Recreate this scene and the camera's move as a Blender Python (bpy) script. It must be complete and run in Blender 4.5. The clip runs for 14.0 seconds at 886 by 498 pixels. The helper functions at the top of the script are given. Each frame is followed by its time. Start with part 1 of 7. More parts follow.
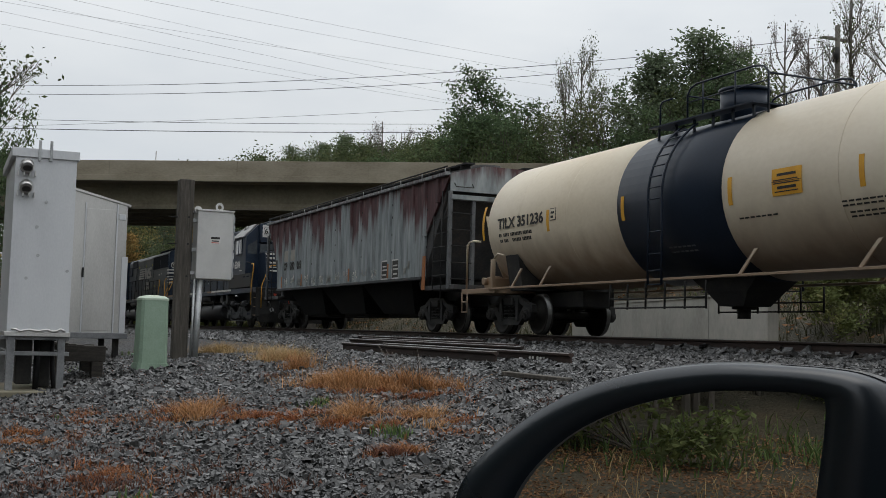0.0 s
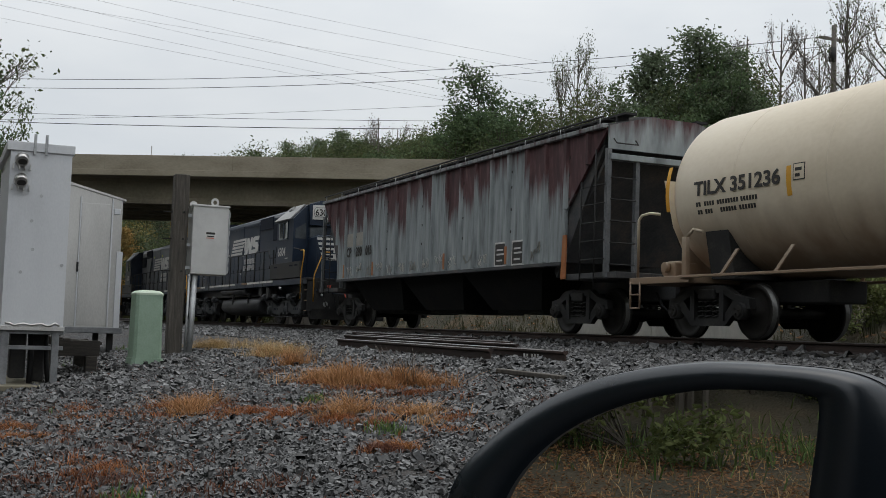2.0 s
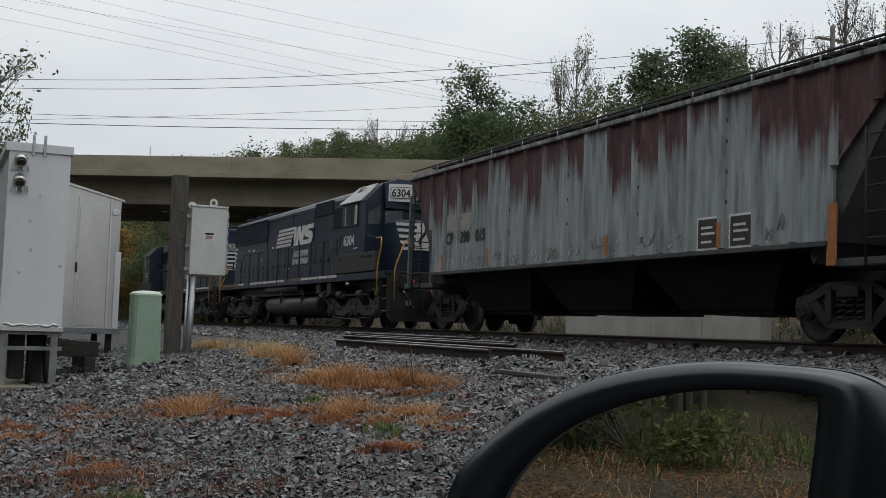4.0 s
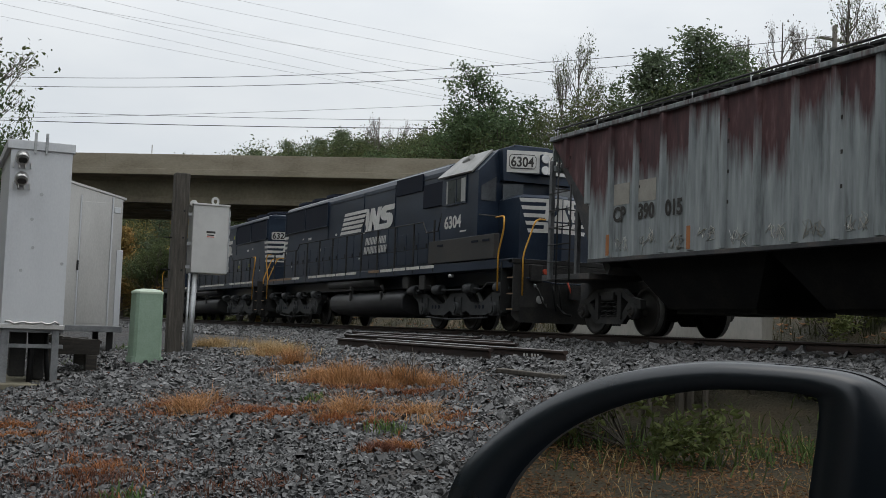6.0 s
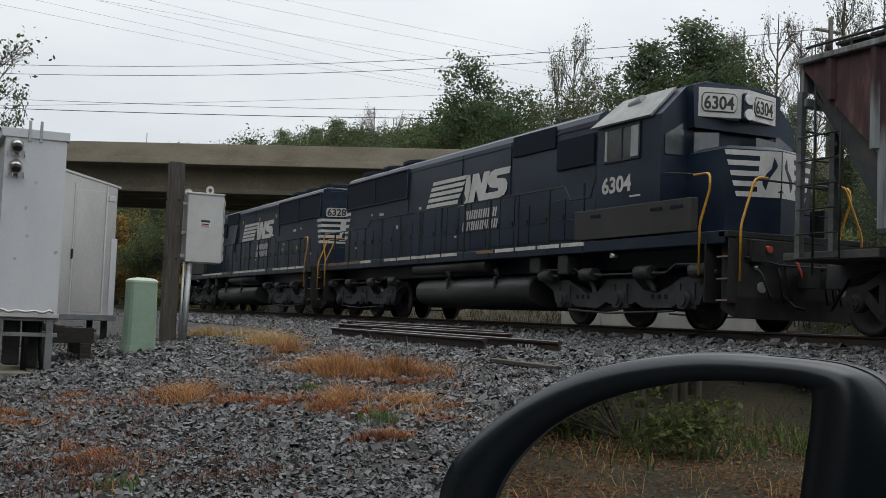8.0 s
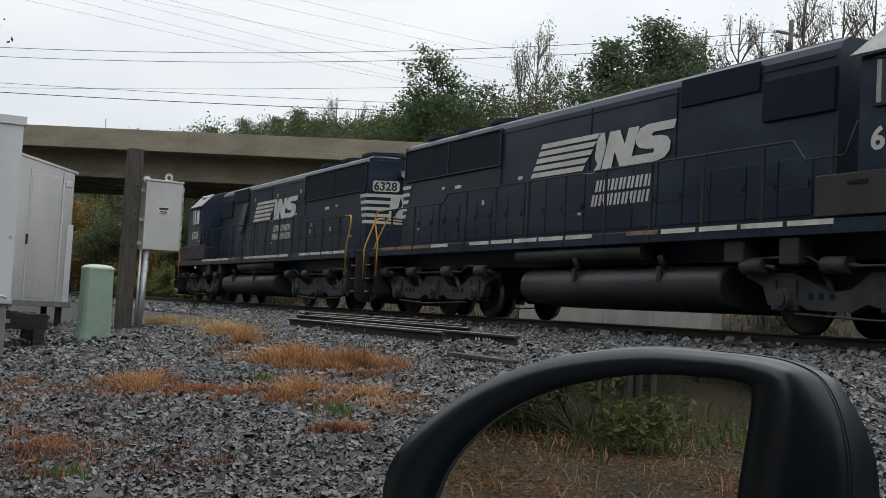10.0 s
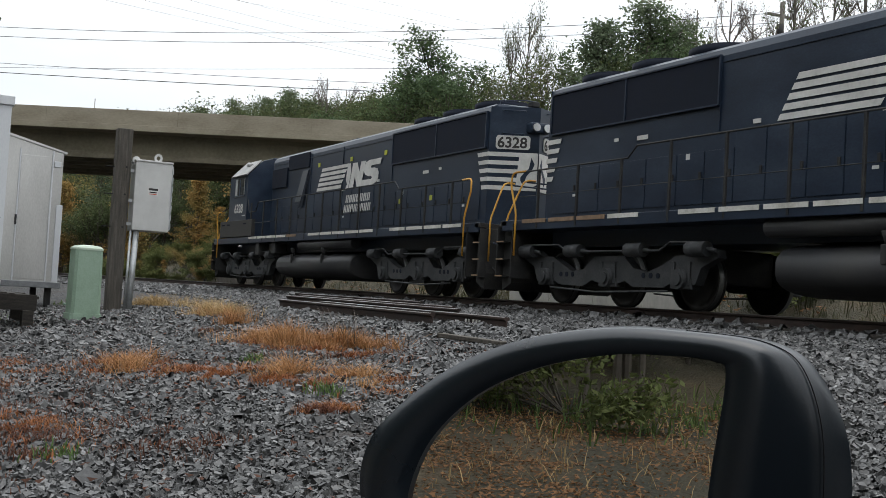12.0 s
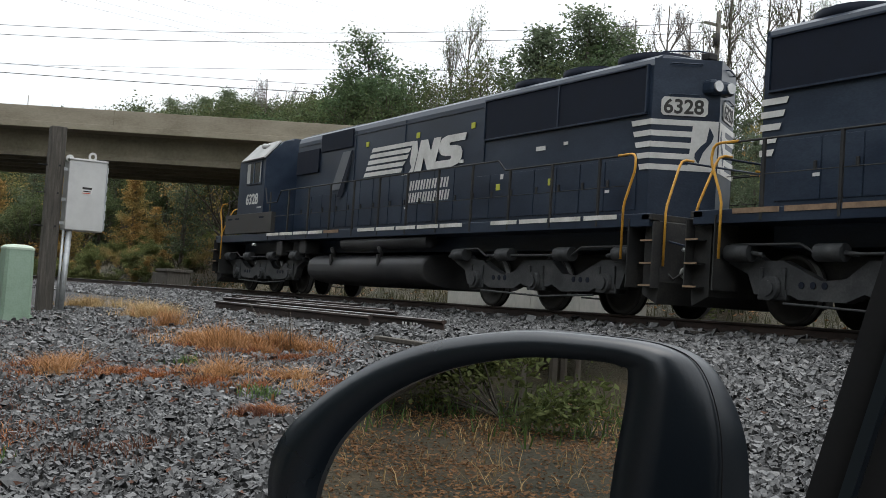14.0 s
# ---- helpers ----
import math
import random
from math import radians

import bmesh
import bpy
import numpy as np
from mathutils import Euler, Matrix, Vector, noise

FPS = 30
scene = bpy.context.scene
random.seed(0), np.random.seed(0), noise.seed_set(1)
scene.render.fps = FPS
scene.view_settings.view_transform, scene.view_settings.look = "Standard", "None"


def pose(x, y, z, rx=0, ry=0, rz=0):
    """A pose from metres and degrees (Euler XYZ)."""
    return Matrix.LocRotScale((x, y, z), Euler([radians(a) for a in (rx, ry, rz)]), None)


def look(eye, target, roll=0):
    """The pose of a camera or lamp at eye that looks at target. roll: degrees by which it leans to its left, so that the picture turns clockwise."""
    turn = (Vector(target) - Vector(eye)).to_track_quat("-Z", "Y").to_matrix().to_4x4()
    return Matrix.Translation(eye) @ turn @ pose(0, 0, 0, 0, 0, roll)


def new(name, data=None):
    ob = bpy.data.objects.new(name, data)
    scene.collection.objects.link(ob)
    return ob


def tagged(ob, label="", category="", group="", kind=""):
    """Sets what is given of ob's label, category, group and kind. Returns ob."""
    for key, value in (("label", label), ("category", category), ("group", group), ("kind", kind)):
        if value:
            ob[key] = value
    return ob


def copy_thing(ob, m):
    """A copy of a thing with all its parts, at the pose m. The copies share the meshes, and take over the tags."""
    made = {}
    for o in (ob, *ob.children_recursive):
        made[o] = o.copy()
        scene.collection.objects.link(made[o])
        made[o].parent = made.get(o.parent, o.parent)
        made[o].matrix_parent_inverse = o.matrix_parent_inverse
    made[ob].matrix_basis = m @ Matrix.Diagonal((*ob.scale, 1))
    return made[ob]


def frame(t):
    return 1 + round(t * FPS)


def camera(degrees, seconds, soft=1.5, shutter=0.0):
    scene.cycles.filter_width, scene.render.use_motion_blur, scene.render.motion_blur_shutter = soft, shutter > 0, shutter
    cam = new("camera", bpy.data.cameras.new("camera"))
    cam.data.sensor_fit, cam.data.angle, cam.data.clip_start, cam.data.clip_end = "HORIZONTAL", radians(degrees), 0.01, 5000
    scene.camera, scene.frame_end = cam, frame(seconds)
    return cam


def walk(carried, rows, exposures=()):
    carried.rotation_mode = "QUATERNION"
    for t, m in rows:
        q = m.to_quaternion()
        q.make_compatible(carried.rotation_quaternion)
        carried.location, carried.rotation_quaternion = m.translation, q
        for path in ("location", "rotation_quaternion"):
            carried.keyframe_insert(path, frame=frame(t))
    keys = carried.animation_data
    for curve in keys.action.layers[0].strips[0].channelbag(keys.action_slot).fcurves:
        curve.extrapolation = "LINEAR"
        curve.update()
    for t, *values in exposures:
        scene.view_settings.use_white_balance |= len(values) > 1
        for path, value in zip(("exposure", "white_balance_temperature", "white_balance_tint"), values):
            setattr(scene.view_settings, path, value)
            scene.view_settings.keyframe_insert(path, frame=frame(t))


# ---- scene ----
cam = camera(43.0, 14.0, soft=0.75)
PATH = [
    (0.0, pose(0.0000, 0.0000, 1.2000, 94.20, -1.48, 65.88)),
    (0.5, pose(0.0000, 0.0000, 1.2000, 94.21, -1.51, 65.81)),
    (1.0, pose(0.0000, 0.0000, 1.2000, 94.16, -1.63, 65.70)),
    (1.5, pose(0.0000, 0.0000, 1.2000, 94.06, -1.73, 65.58)),
    (2.0, pose(0.0000, 0.0000, 1.2000, 94.05, -1.87, 65.61)),
    (2.5, pose(0.0000, 0.0000, 1.2000, 94.08, -1.81, 65.62)),
    (3.0, pose(0.0000, 0.0000, 1.2000, 94.12, -1.80, 65.57)),
    (5.5, pose(0.0000, 0.0000, 1.2000, 93.98, -1.96, 65.57)),
    (6.0, pose(0.0000, 0.0000, 1.2000, 94.02, -2.01, 65.61)),
    (6.5, pose(0.0000, 0.0000, 1.2000, 93.98, -1.94, 65.61)),
    (7.0, pose(0.0000, 0.0000, 1.2000, 93.86, -2.03, 65.56)),
    (7.5, pose(0.0000, 0.0000, 1.2000, 93.72, -2.13, 65.45)),
    (8.0, pose(0.0000, 0.0000, 1.2000, 93.53, -2.26, 65.33)),
    (8.5, pose(0.0000, 0.0000, 1.2000, 93.26, -2.40, 64.98)),
    (11.0, pose(0.0080, 0.0102, 1.1980, 93.20, -3.51, 62.39)),
    (11.5, pose(0.0088, 0.0112, 1.1993, 92.60, -3.33, 62.52)),
    (12.0, pose(0.0091, 0.0116, 1.1983, 92.36, -3.37, 62.74)),
    (12.5, pose(0.0102, 0.0130, 1.1976, 92.45, -3.35, 62.50)),
    (13.0, pose(0.0107, 0.0136, 1.1993, 92.77, -3.43, 61.59)),
    (13.5, pose(0.0153, 0.0195, 1.1985, 92.91, -3.64, 60.47)),
    (14.0, pose(0.0200, 0.0256, 1.1994, 92.70, -3.75, 59.62)),
]
walk(cam, PATH, exposures=[(0, -0.17), (3.0, -0.17), (5.5, -0.1), (7.5, -0.05), (8.5, 0.0), (11.0, 0.2), (12.0, 0.38), (14.0, 0.5)])

# ---- sky and sun: a bright, even overcast ----
world = bpy.data.worlds.new("overcast")
scene.world = world
world.use_nodes = True
wt = world.node_tree
wt.nodes.clear()
w_out = wt.nodes.new("ShaderNodeOutputWorld")
w_bg = wt.nodes.new("ShaderNodeBackground")
w_sky = wt.nodes.new("ShaderNodeTexSky")
w_sky.sky_type = "NISHITA"
w_sky.sun_disc = False
w_sky.sun_elevation = radians(76)
w_sky.sun_rotation = radians(0)
w_sky.air_density, w_sky.dust_density = 1.0, 4.0
w_co = wt.nodes.new("ShaderNodeTexCoord")
w_map = wt.nodes.new("ShaderNodeMapping")
w_map.inputs["Scale"].default_value = (1.6, 1.6, 5.0)
w_noise = wt.nodes.new("ShaderNodeTexNoise")
w_noise.inputs["Scale"].default_value = 2.2
w_noise.inputs["Detail"].default_value = 5.0
w_noise.inputs["Roughness"].default_value = 0.5
w_ramp = wt.nodes.new("ShaderNodeValToRGB")
w_ramp.color_ramp.elements[0].position, w_ramp.color_ramp.elements[0].color = 0.3, (6.1, 6.5, 6.9, 1)
w_ramp.color_ramp.elements[1].position, w_ramp.color_ramp.elements[1].color = 0.72, (7.5, 7.75, 7.9, 1)
w_mix = wt.nodes.new("ShaderNodeMix")
w_mix.data_type = "RGBA"
w_mix.inputs["Factor"].default_value = 0.93
wt.links.new(w_co.outputs["Generated"], w_map.inputs["Vector"])
wt.links.new(w_map.outputs["Vector"], w_noise.inputs["Vector"])
wt.links.new(w_noise.outputs["Fac"], w_ramp.inputs["Fac"])
wt.links.new(w_sky.outputs["Color"], w_mix.inputs["A"])
wt.links.new(w_ramp.outputs["Color"], w_mix.inputs["B"])
# an overcast sky is brighter overhead than at the horizon
w_sep = wt.nodes.new("ShaderNodeSeparateXYZ")
w_up = wt.nodes.new("ShaderNodeMapRange")
w_up.inputs["From Min"].default_value, w_up.inputs["From Max"].default_value = 0.2, 1.0
w_up.inputs["To Min"].default_value, w_up.inputs["To Max"].default_value = 1.0, 1.75
w_mul = wt.nodes.new("ShaderNodeVectorMath")
w_mul.operation = "SCALE"
wt.links.new(w_co.outputs["Generated"], w_sep.inputs["Vector"])
wt.links.new(w_sep.outputs["Z"], w_up.inputs["Value"])
wt.links.new(w_mix.outputs["Result"], w_mul.inputs[0])
wt.links.new(w_up.outputs["Result"], w_mul.inputs["Scale"])
wt.links.new(w_mul.outputs["Vector"], w_bg.inputs["Color"])
w_bg.inputs["Strength"].default_value = 0.121
wt.links.new(w_bg.outputs["Background"], w_out.inputs["Surface"])
sun_data = bpy.data.lights.new("sun", "SUN")
sun_data.energy, sun_data.angle, sun_data.color = 0.5, radians(40), (1.0, 0.97, 0.93)
sun = new("sun", sun_data)
sun.matrix_world = look((-15, 20, 60), (-15, 6, 0))

# ---- materials ----
def mat(name, colours, rough=0.6, metal=0.0, scale=3.0, fine=40.0, bump=0.2, stretch=(1, 1, 1), vary=0.0, spec=0.5, glossvar=0.15, island=False, dist=0.004):
    """Two scales of noise mix the colours; fine noise gives relief; vary shifts brightness from piece to piece."""
    m = bpy.data.materials.new(name)
    m.use_nodes = True
    t = m.node_tree
    b = t.nodes["Principled BSDF"]
    co = t.nodes.new("ShaderNodeTexCoord")
    mp = t.nodes.new("ShaderNodeMapping")
    mp.inputs["Scale"].default_value = stretch
    t.links.new(co.outputs["Object"], mp.inputs["Vector"])
    n1, n2 = t.nodes.new("ShaderNodeTexNoise"), t.nodes.new("ShaderNodeTexNoise")
    n1.inputs["Scale"].default_value, n1.inputs["Detail"].default_value, n1.inputs["Roughness"].default_value = scale, 6, 0.62
    n2.inputs["Scale"].default_value, n2.inputs["Detail"].default_value = fine, 4
    add = t.nodes.new("ShaderNodeMath")
    add.operation = "MULTIPLY_ADD"
    add.inputs[1].default_value = 0.35
    t.links.new(mp.outputs["Vector"], n1.inputs["Vector"])
    t.links.new(mp.outputs["Vector"], n2.inputs["Vector"])
    t.links.new(n2.outputs["Fac"], add.inputs[0])
    t.links.new(n1.outputs["Fac"], add.inputs[2])
    ramp = t.nodes.new("ShaderNodeValToRGB")
    els = ramp.color_ramp.elements
    n = len(colours)
    lo, hi = 0.48, 0.88
    for i, c in enumerate(colours):
        pos = lo + (hi - lo) * i / max(1, n - 1)
        e = els[i] if i < 2 else els.new(pos)
        e.position, e.color = pos, (*c, 1)
    if n == 1:
        els[1].color = (*colours[0], 1)
    t.links.new(add.outputs[0], ramp.inputs["Fac"])
    col = ramp.outputs["Color"]
    if vary:
        src = t.nodes.new("ShaderNodeNewGeometry" if island else "ShaderNodeObjectInfo")
        mr = t.nodes.new("ShaderNodeMapRange")
        mr.inputs["To Min"].default_value, mr.inputs["To Max"].default_value = 1 - vary, 1 + vary
        t.links.new(src.outputs["Random Per Island" if island else "Random"], mr.inputs["Value"])
        hs = t.nodes.new("ShaderNodeHueSaturation")
        t.links.new(mr.outputs["Result"], hs.inputs["Value"])
        t.links.new(col, hs.inputs["Color"])
        col = hs.outputs["Color"]
    t.links.new(col, b.inputs["Base Color"])
    rr = t.nodes.new("ShaderNodeMapRange")
    rr.inputs["To Min"].default_value, rr.inputs["To Max"].default_value = max(0.03, rough - glossvar), min(1, rough + glossvar)
    t.links.new(n1.outputs["Fac"], rr.inputs["Value"])
    t.links.new(rr.outputs["Result"], b.inputs["Roughness"])
    b.inputs["Metallic"].default_value = metal
    b.inputs["Specular IOR Level"].default_value = spec
    if bump:
        bp = t.nodes.new("ShaderNodeBump")
        bp.inputs["Strength"].default_value, bp.inputs["Distance"].default_value = bump, dist
        t.links.new(n2.outputs["Fac"], bp.inputs["Height"])
        t.links.new(bp.outputs["Normal"], b.inputs["Normal"])
    return m


M_BLACK = mat("black_loco_paint", [(0.0115, 0.0185, 0.033), (0.0175, 0.028, 0.048), (0.03, 0.044, 0.067)], 0.36, 0, 0.9, 30, 0.05, (0.6, 1, 1.4), spec=0.28)
M_BATT = mat("dusty_brown_black_paint", [(0.015, 0.0145, 0.014), (0.026, 0.024, 0.022), (0.042, 0.037, 0.032)], 0.6, 0, 1.6, 30, 0.1)
M_GRILLE = mat("black_grille", [(0.006, 0.009, 0.017), (0.011, 0.015, 0.027)], 0.8, 0, 2, 60, 0.4, spec=0.2)
M_UNDER = mat("dusty_black_steel", [(0.01, 0.01, 0.0105), (0.02, 0.0195, 0.019), (0.042, 0.039, 0.034)], 0.8, 0.0, 2.2, 30, 0.3)
M_TRUCK = mat("grimy_truck_steel", [(0.009, 0.009, 0.0095), (0.019, 0.0185, 0.018), (0.04, 0.037, 0.033)], 0.72, 0.0, 3, 30, 0.3)
M_TANKBLACK = mat("fuel_tank_steel", [(0.014, 0.014, 0.016), (0.024, 0.024, 0.026), (0.04, 0.039, 0.037)], 0.5, 0.0, 1.2, 25, 0.1)
M_LTRUCK = mat("grey_dusted_truck_steel", [(0.015, 0.017, 0.0185), (0.03, 0.032, 0.034), (0.056, 0.056, 0.056)], 0.68, 0.0, 3, 30, 0.3)
M_WHITE = mat("worn_white_paint", [(0.45, 0.43, 0.38), (0.62, 0.6, 0.55), (0.74, 0.72, 0.68)], 0.55, 0, 2.5, 30, 0.1)
M_LETTER = mat("white_lettering", [(0.5, 0.49, 0.46), (0.68, 0.67, 0.64)], 0.6, 0, 2.0, 18, 0.05)
M_YELLOW = mat("yellow_rail_paint", [(0.42, 0.2, 0.02), (0.6, 0.3, 0.03), (0.68, 0.36, 0.05)], 0.5, 0, 4, 30, 0.1)
M_DUST = mat("brown_dusted_stripe", [(0.16, 0.1, 0.06), (0.3, 0.2, 0.12)], 0.7, 0, 4, 30, 0.1)
M_ORANGE = mat("faded_orange_stripe", [(0.3, 0.095, 0.03), (0.4, 0.16, 0.05)], 0.6, 0, 4, 30, 0.1)
M_GLASS = mat("dark_cab_glass", [(0.05, 0.056, 0.062), (0.09, 0.098, 0.105)], 0.08, 0, 3, 30, 0.0, spec=0.9, glossvar=0.02)
M_BLIND = mat("cab_window_blind", [(0.3, 0.3, 0.29), (0.42, 0.42, 0.4)], 0.6, 0, 4, 30, 0.0)
# pale grey with the daylight on the cab roof put into the colour
M_ROOF = mat("roof_grey_with_daylight", [(0.2, 0.2, 0.19), (0.3, 0.3, 0.29), (0.4, 0.39, 0.37)], 0.5, 0.0, 2, 30, 0.1)
M_PANEL = mat("grey_sloped_panel", [(0.08, 0.088, 0.1), (0.13, 0.138, 0.15)], 0.5, 0, 2, 30, 0.1)
M_TAG = mat("lime_yellow_tag", [(0.4, 0.42, 0.03), (0.5, 0.5, 0.05)], 0.6, 0, 5, 30, 0.0)
M_PATCH = mat("beige_paint_patch", [(0.26, 0.245, 0.21), (0.36, 0.34, 0.3)], 0.7, 0, 4, 30, 0.1)
M_LENS = mat("headlight_lens", [(0.4, 0.4, 0.4), (0.6, 0.6, 0.58)], 0.12, 0.4, 4, 30, 0.0)
M_CREAM = mat("cream_tank_paint", [(0.62, 0.53, 0.39), (0.68, 0.59, 0.45), (0.72, 0.64, 0.5)], 0.4, 0, 0.5, 14, 0.03, (0.7, 1, 1))


def grimy(m, low, high, colour):
    """A brown film over the lower shell, track dirt and underside shade painted together, with a streaky, uneven upper
    edge.
    """
    t = m.node_tree
    b = t.nodes["Principled BSDF"]
    src = b.inputs["Base Color"].links[0].from_socket
    co, sep, n, mp = (t.nodes.new("ShaderNode" + k) for k in ("TexCoord", "SeparateXYZ", "TexNoise", "Mapping"))
    mp.inputs["Scale"].default_value = (1.6, 1.6, 0.25)
    n.inputs["Scale"].default_value, n.inputs["Detail"].default_value = 1.4, 6
    t.links.new(co.outputs["Object"], sep.inputs["Vector"])
    t.links.new(co.outputs["Object"], mp.inputs["Vector"])
    t.links.new(mp.outputs["Vector"], n.inputs["Vector"])
    edge = t.nodes.new("ShaderNodeMath")
    edge.operation = "MULTIPLY_ADD"
    edge.inputs[1].default_value = 0.9
    t.links.new(n.outputs["Fac"], edge.inputs[0])
    t.links.new(sep.outputs["Z"], edge.inputs[2])
    mr = t.nodes.new("ShaderNodeMapRange")
    mr.inputs["From Min"].default_value, mr.inputs["From Max"].default_value = low + 0.45, high + 0.45
    mr.inputs["To Min"].default_value, mr.inputs["To Max"].default_value = 0.85, 0.0
    t.links.new(edge.outputs[0], mr.inputs["Value"])
    mx = t.nodes.new("ShaderNodeMix")
    mx.data_type = "RGBA"
    mx.inputs["B"].default_value = (*colour, 1)
    t.links.new(mr.outputs["Result"], mx.inputs["Factor"])
    t.links.new(src, mx.inputs["A"])
    t.links.new(mx.outputs["Result"], b.inputs["Base Color"])


# lower tank: dirt plus the shade of the underside, both in the colour
grimy(M_CREAM, 1.25, 2.2, (0.2, 0.12, 0.07))
M_BAND = mat("black_tank_band", [(0.007, 0.013, 0.024), (0.012, 0.02, 0.036)], 0.38, 0, 0.8, 20, 0.05, spec=0.3)
M_WHEEL = mat("worn_wheel_steel", [(0.008, 0.007, 0.006), (0.016, 0.014, 0.012), (0.032, 0.028, 0.024)], 0.65, 0.1, 4, 30, 0.2)
M_TREAD = mat("polished_wheel_tread", [(0.1, 0.1, 0.1), (0.2, 0.2, 0.19)], 0.4, 0.8, 4, 30, 0.05)
M_REDV = mat("red_valve_paint", [(0.45, 0.05, 0.03), (0.6, 0.1, 0.05)], 0.5, 0, 6, 30, 0.1)
M_SIGNY = mat("yellow_placard", [(0.62, 0.3, 0.02), (0.72, 0.38, 0.035)], 0.55, 0, 5, 30, 0.0)
M_INK = mat("dark_print", [(0.02, 0.018, 0.016), (0.05, 0.045, 0.04)], 0.7, 0, 8, 40, 0.0)
M_ALU = mat("brushed_aluminium", [(0.42, 0.41, 0.395), (0.52, 0.51, 0.49), (0.62, 0.61, 0.585)], 0.34, 0.85, 0.8, 60, 0.06, (1, 1, 0.3))
M_ALU2 = mat("dull_aluminium_sheet", [(0.53, 0.54, 0.555), (0.6, 0.61, 0.625), (0.66, 0.67, 0.68)], 0.5, 0.3, 1.1, 50, 0.08, (1, 1, 0.5))
M_STAINLESS = mat("grey_enclosure_steel", [(0.46, 0.455, 0.44), (0.54, 0.535, 0.515), (0.6, 0.595, 0.575)], 0.5, 0.3, 2.0, 60, 0.05)
M_PEDGREEN = mat("pale_green_plastic", [(0.21, 0.3, 0.215), (0.26, 0.36, 0.265), (0.3, 0.4, 0.31)], 0.55, 0, 2.5, 40, 0.08)
M_PEDCAP = mat("pale_green_cap", [(0.42, 0.5, 0.39), (0.48, 0.56, 0.45)], 0.55, 0, 4, 40, 0.08)
M_TIMBER = mat("weathered_dark_timber", [(0.04, 0.035, 0.029), (0.075, 0.066, 0.055), (0.13, 0.115, 0.096)], 0.85, 0, 4, 60, 0.6, (6, 6, 0.5))
M_TIE = mat("creosoted_tie", [(0.012, 0.01, 0.009), (0.03, 0.026, 0.021), (0.055, 0.046, 0.037)], 0.9, 0, 5, 40, 0.6, (6, 0.8, 6), vary=0.25)
M_STAND = mat("dull_grey_stand_steel", [(0.13, 0.135, 0.14), (0.2, 0.205, 0.21), (0.27, 0.275, 0.28)], 0.55, 0.3, 4, 50, 0.1)
M_GALV = mat("galvanised_steel", [(0.3, 0.31, 0.32), (0.42, 0.43, 0.43), (0.52, 0.53, 0.53)], 0.45, 0.7, 6, 60, 0.1)
M_RAIL = mat("rusty_rail_web", [(0.018, 0.0115, 0.0095), (0.032, 0.02, 0.016), (0.06, 0.036, 0.028)], 0.75, 0.1, 2.5, 40, 0.3, (0.5, 3, 3))
M_RAILTOP = mat("worn_rail_head", [(0.09, 0.085, 0.08), (0.16, 0.155, 0.15)], 0.4, 0.8, 2, 40, 0.05, (0.3, 6, 1))
M_OLDHEAD = mat("dull_rail_head", [(0.12, 0.1, 0.09), (0.24, 0.22, 0.21), (0.36, 0.35, 0.34)], 0.5, 0.5, 2, 40, 0.1, (0.4, 6, 1))
M_CONC = mat("aged_concrete", [(0.2, 0.17, 0.12), (0.275, 0.24, 0.178), (0.34, 0.3, 0.23)], 0.9, 0, 0.35, 6, 0.3, (1, 1, 2.2), dist=0.01)
M_CONCD = mat("darker_concrete_beam", [(0.13, 0.115, 0.078), (0.2, 0.178, 0.125), (0.26, 0.23, 0.165)], 0.9, 0, 0.3, 6, 0.3, (1, 1, 1), dist=0.01)
M_CONCW = mat("pale_concrete", [(0.3, 0.29, 0.26), (0.38, 0.37, 0.33), (0.46, 0.44, 0.4)], 0.9, 0, 0.8, 12, 0.3, (1, 1, 0.5), dist=0.01)
M_BLKPLASTIC = mat("black_mirror_plastic", [(0.005, 0.0085, 0.0125), (0.009, 0.0135, 0.019)], 0.28, 0, 3, 400, 0.12, spec=0.6, glossvar=0.08, dist=0.0006)
M_RUBBER = mat("dark_door_trim", [(0.004, 0.004, 0.0045), (0.008, 0.008, 0.009)], 0.6, 0, 5, 300, 0.15, spec=0.3, dist=0.0006)
M_BARK = mat("grey_bark", [(0.05, 0.042, 0.034), (0.1, 0.086, 0.07), (0.17, 0.15, 0.125)], 0.9, 0, 4, 30, 0.6, (3, 3, 0.6))
M_POLE = mat("utility_pole_wood", [(0.09, 0.08, 0.07), (0.15, 0.135, 0.115)], 0.9, 0, 3, 30, 0.4, (4, 4, 0.4))
M_WIRE = mat("cable_black", [(0.02, 0.02, 0.022)], 0.6, 0, 3, 30, 0)


def leaf_mat(name, colours, vary=0.35):
    m = mat(name, colours, 0.7, 0, 0.25, 3, 0, vary=vary, island=True, spec=0.25)
    # thin leaves let some light through
    t = m.node_tree
    b = t.nodes["Principled BSDF"]
    tl, mx = t.nodes.new("ShaderNodeBsdfTranslucent"), t.nodes.new("ShaderNodeMixShader")
    t.links.new(b.inputs["Base Color"].links[0].from_socket, tl.inputs["Color"])
    mx.inputs[0].default_value = 0.35
    t.links.new(b.outputs[0], mx.inputs[1])
    t.links.new(tl.outputs[0], mx.inputs[2])
    t.links.new(mx.outputs[0], t.nodes["Material Output"].inputs["Surface"])
    return m


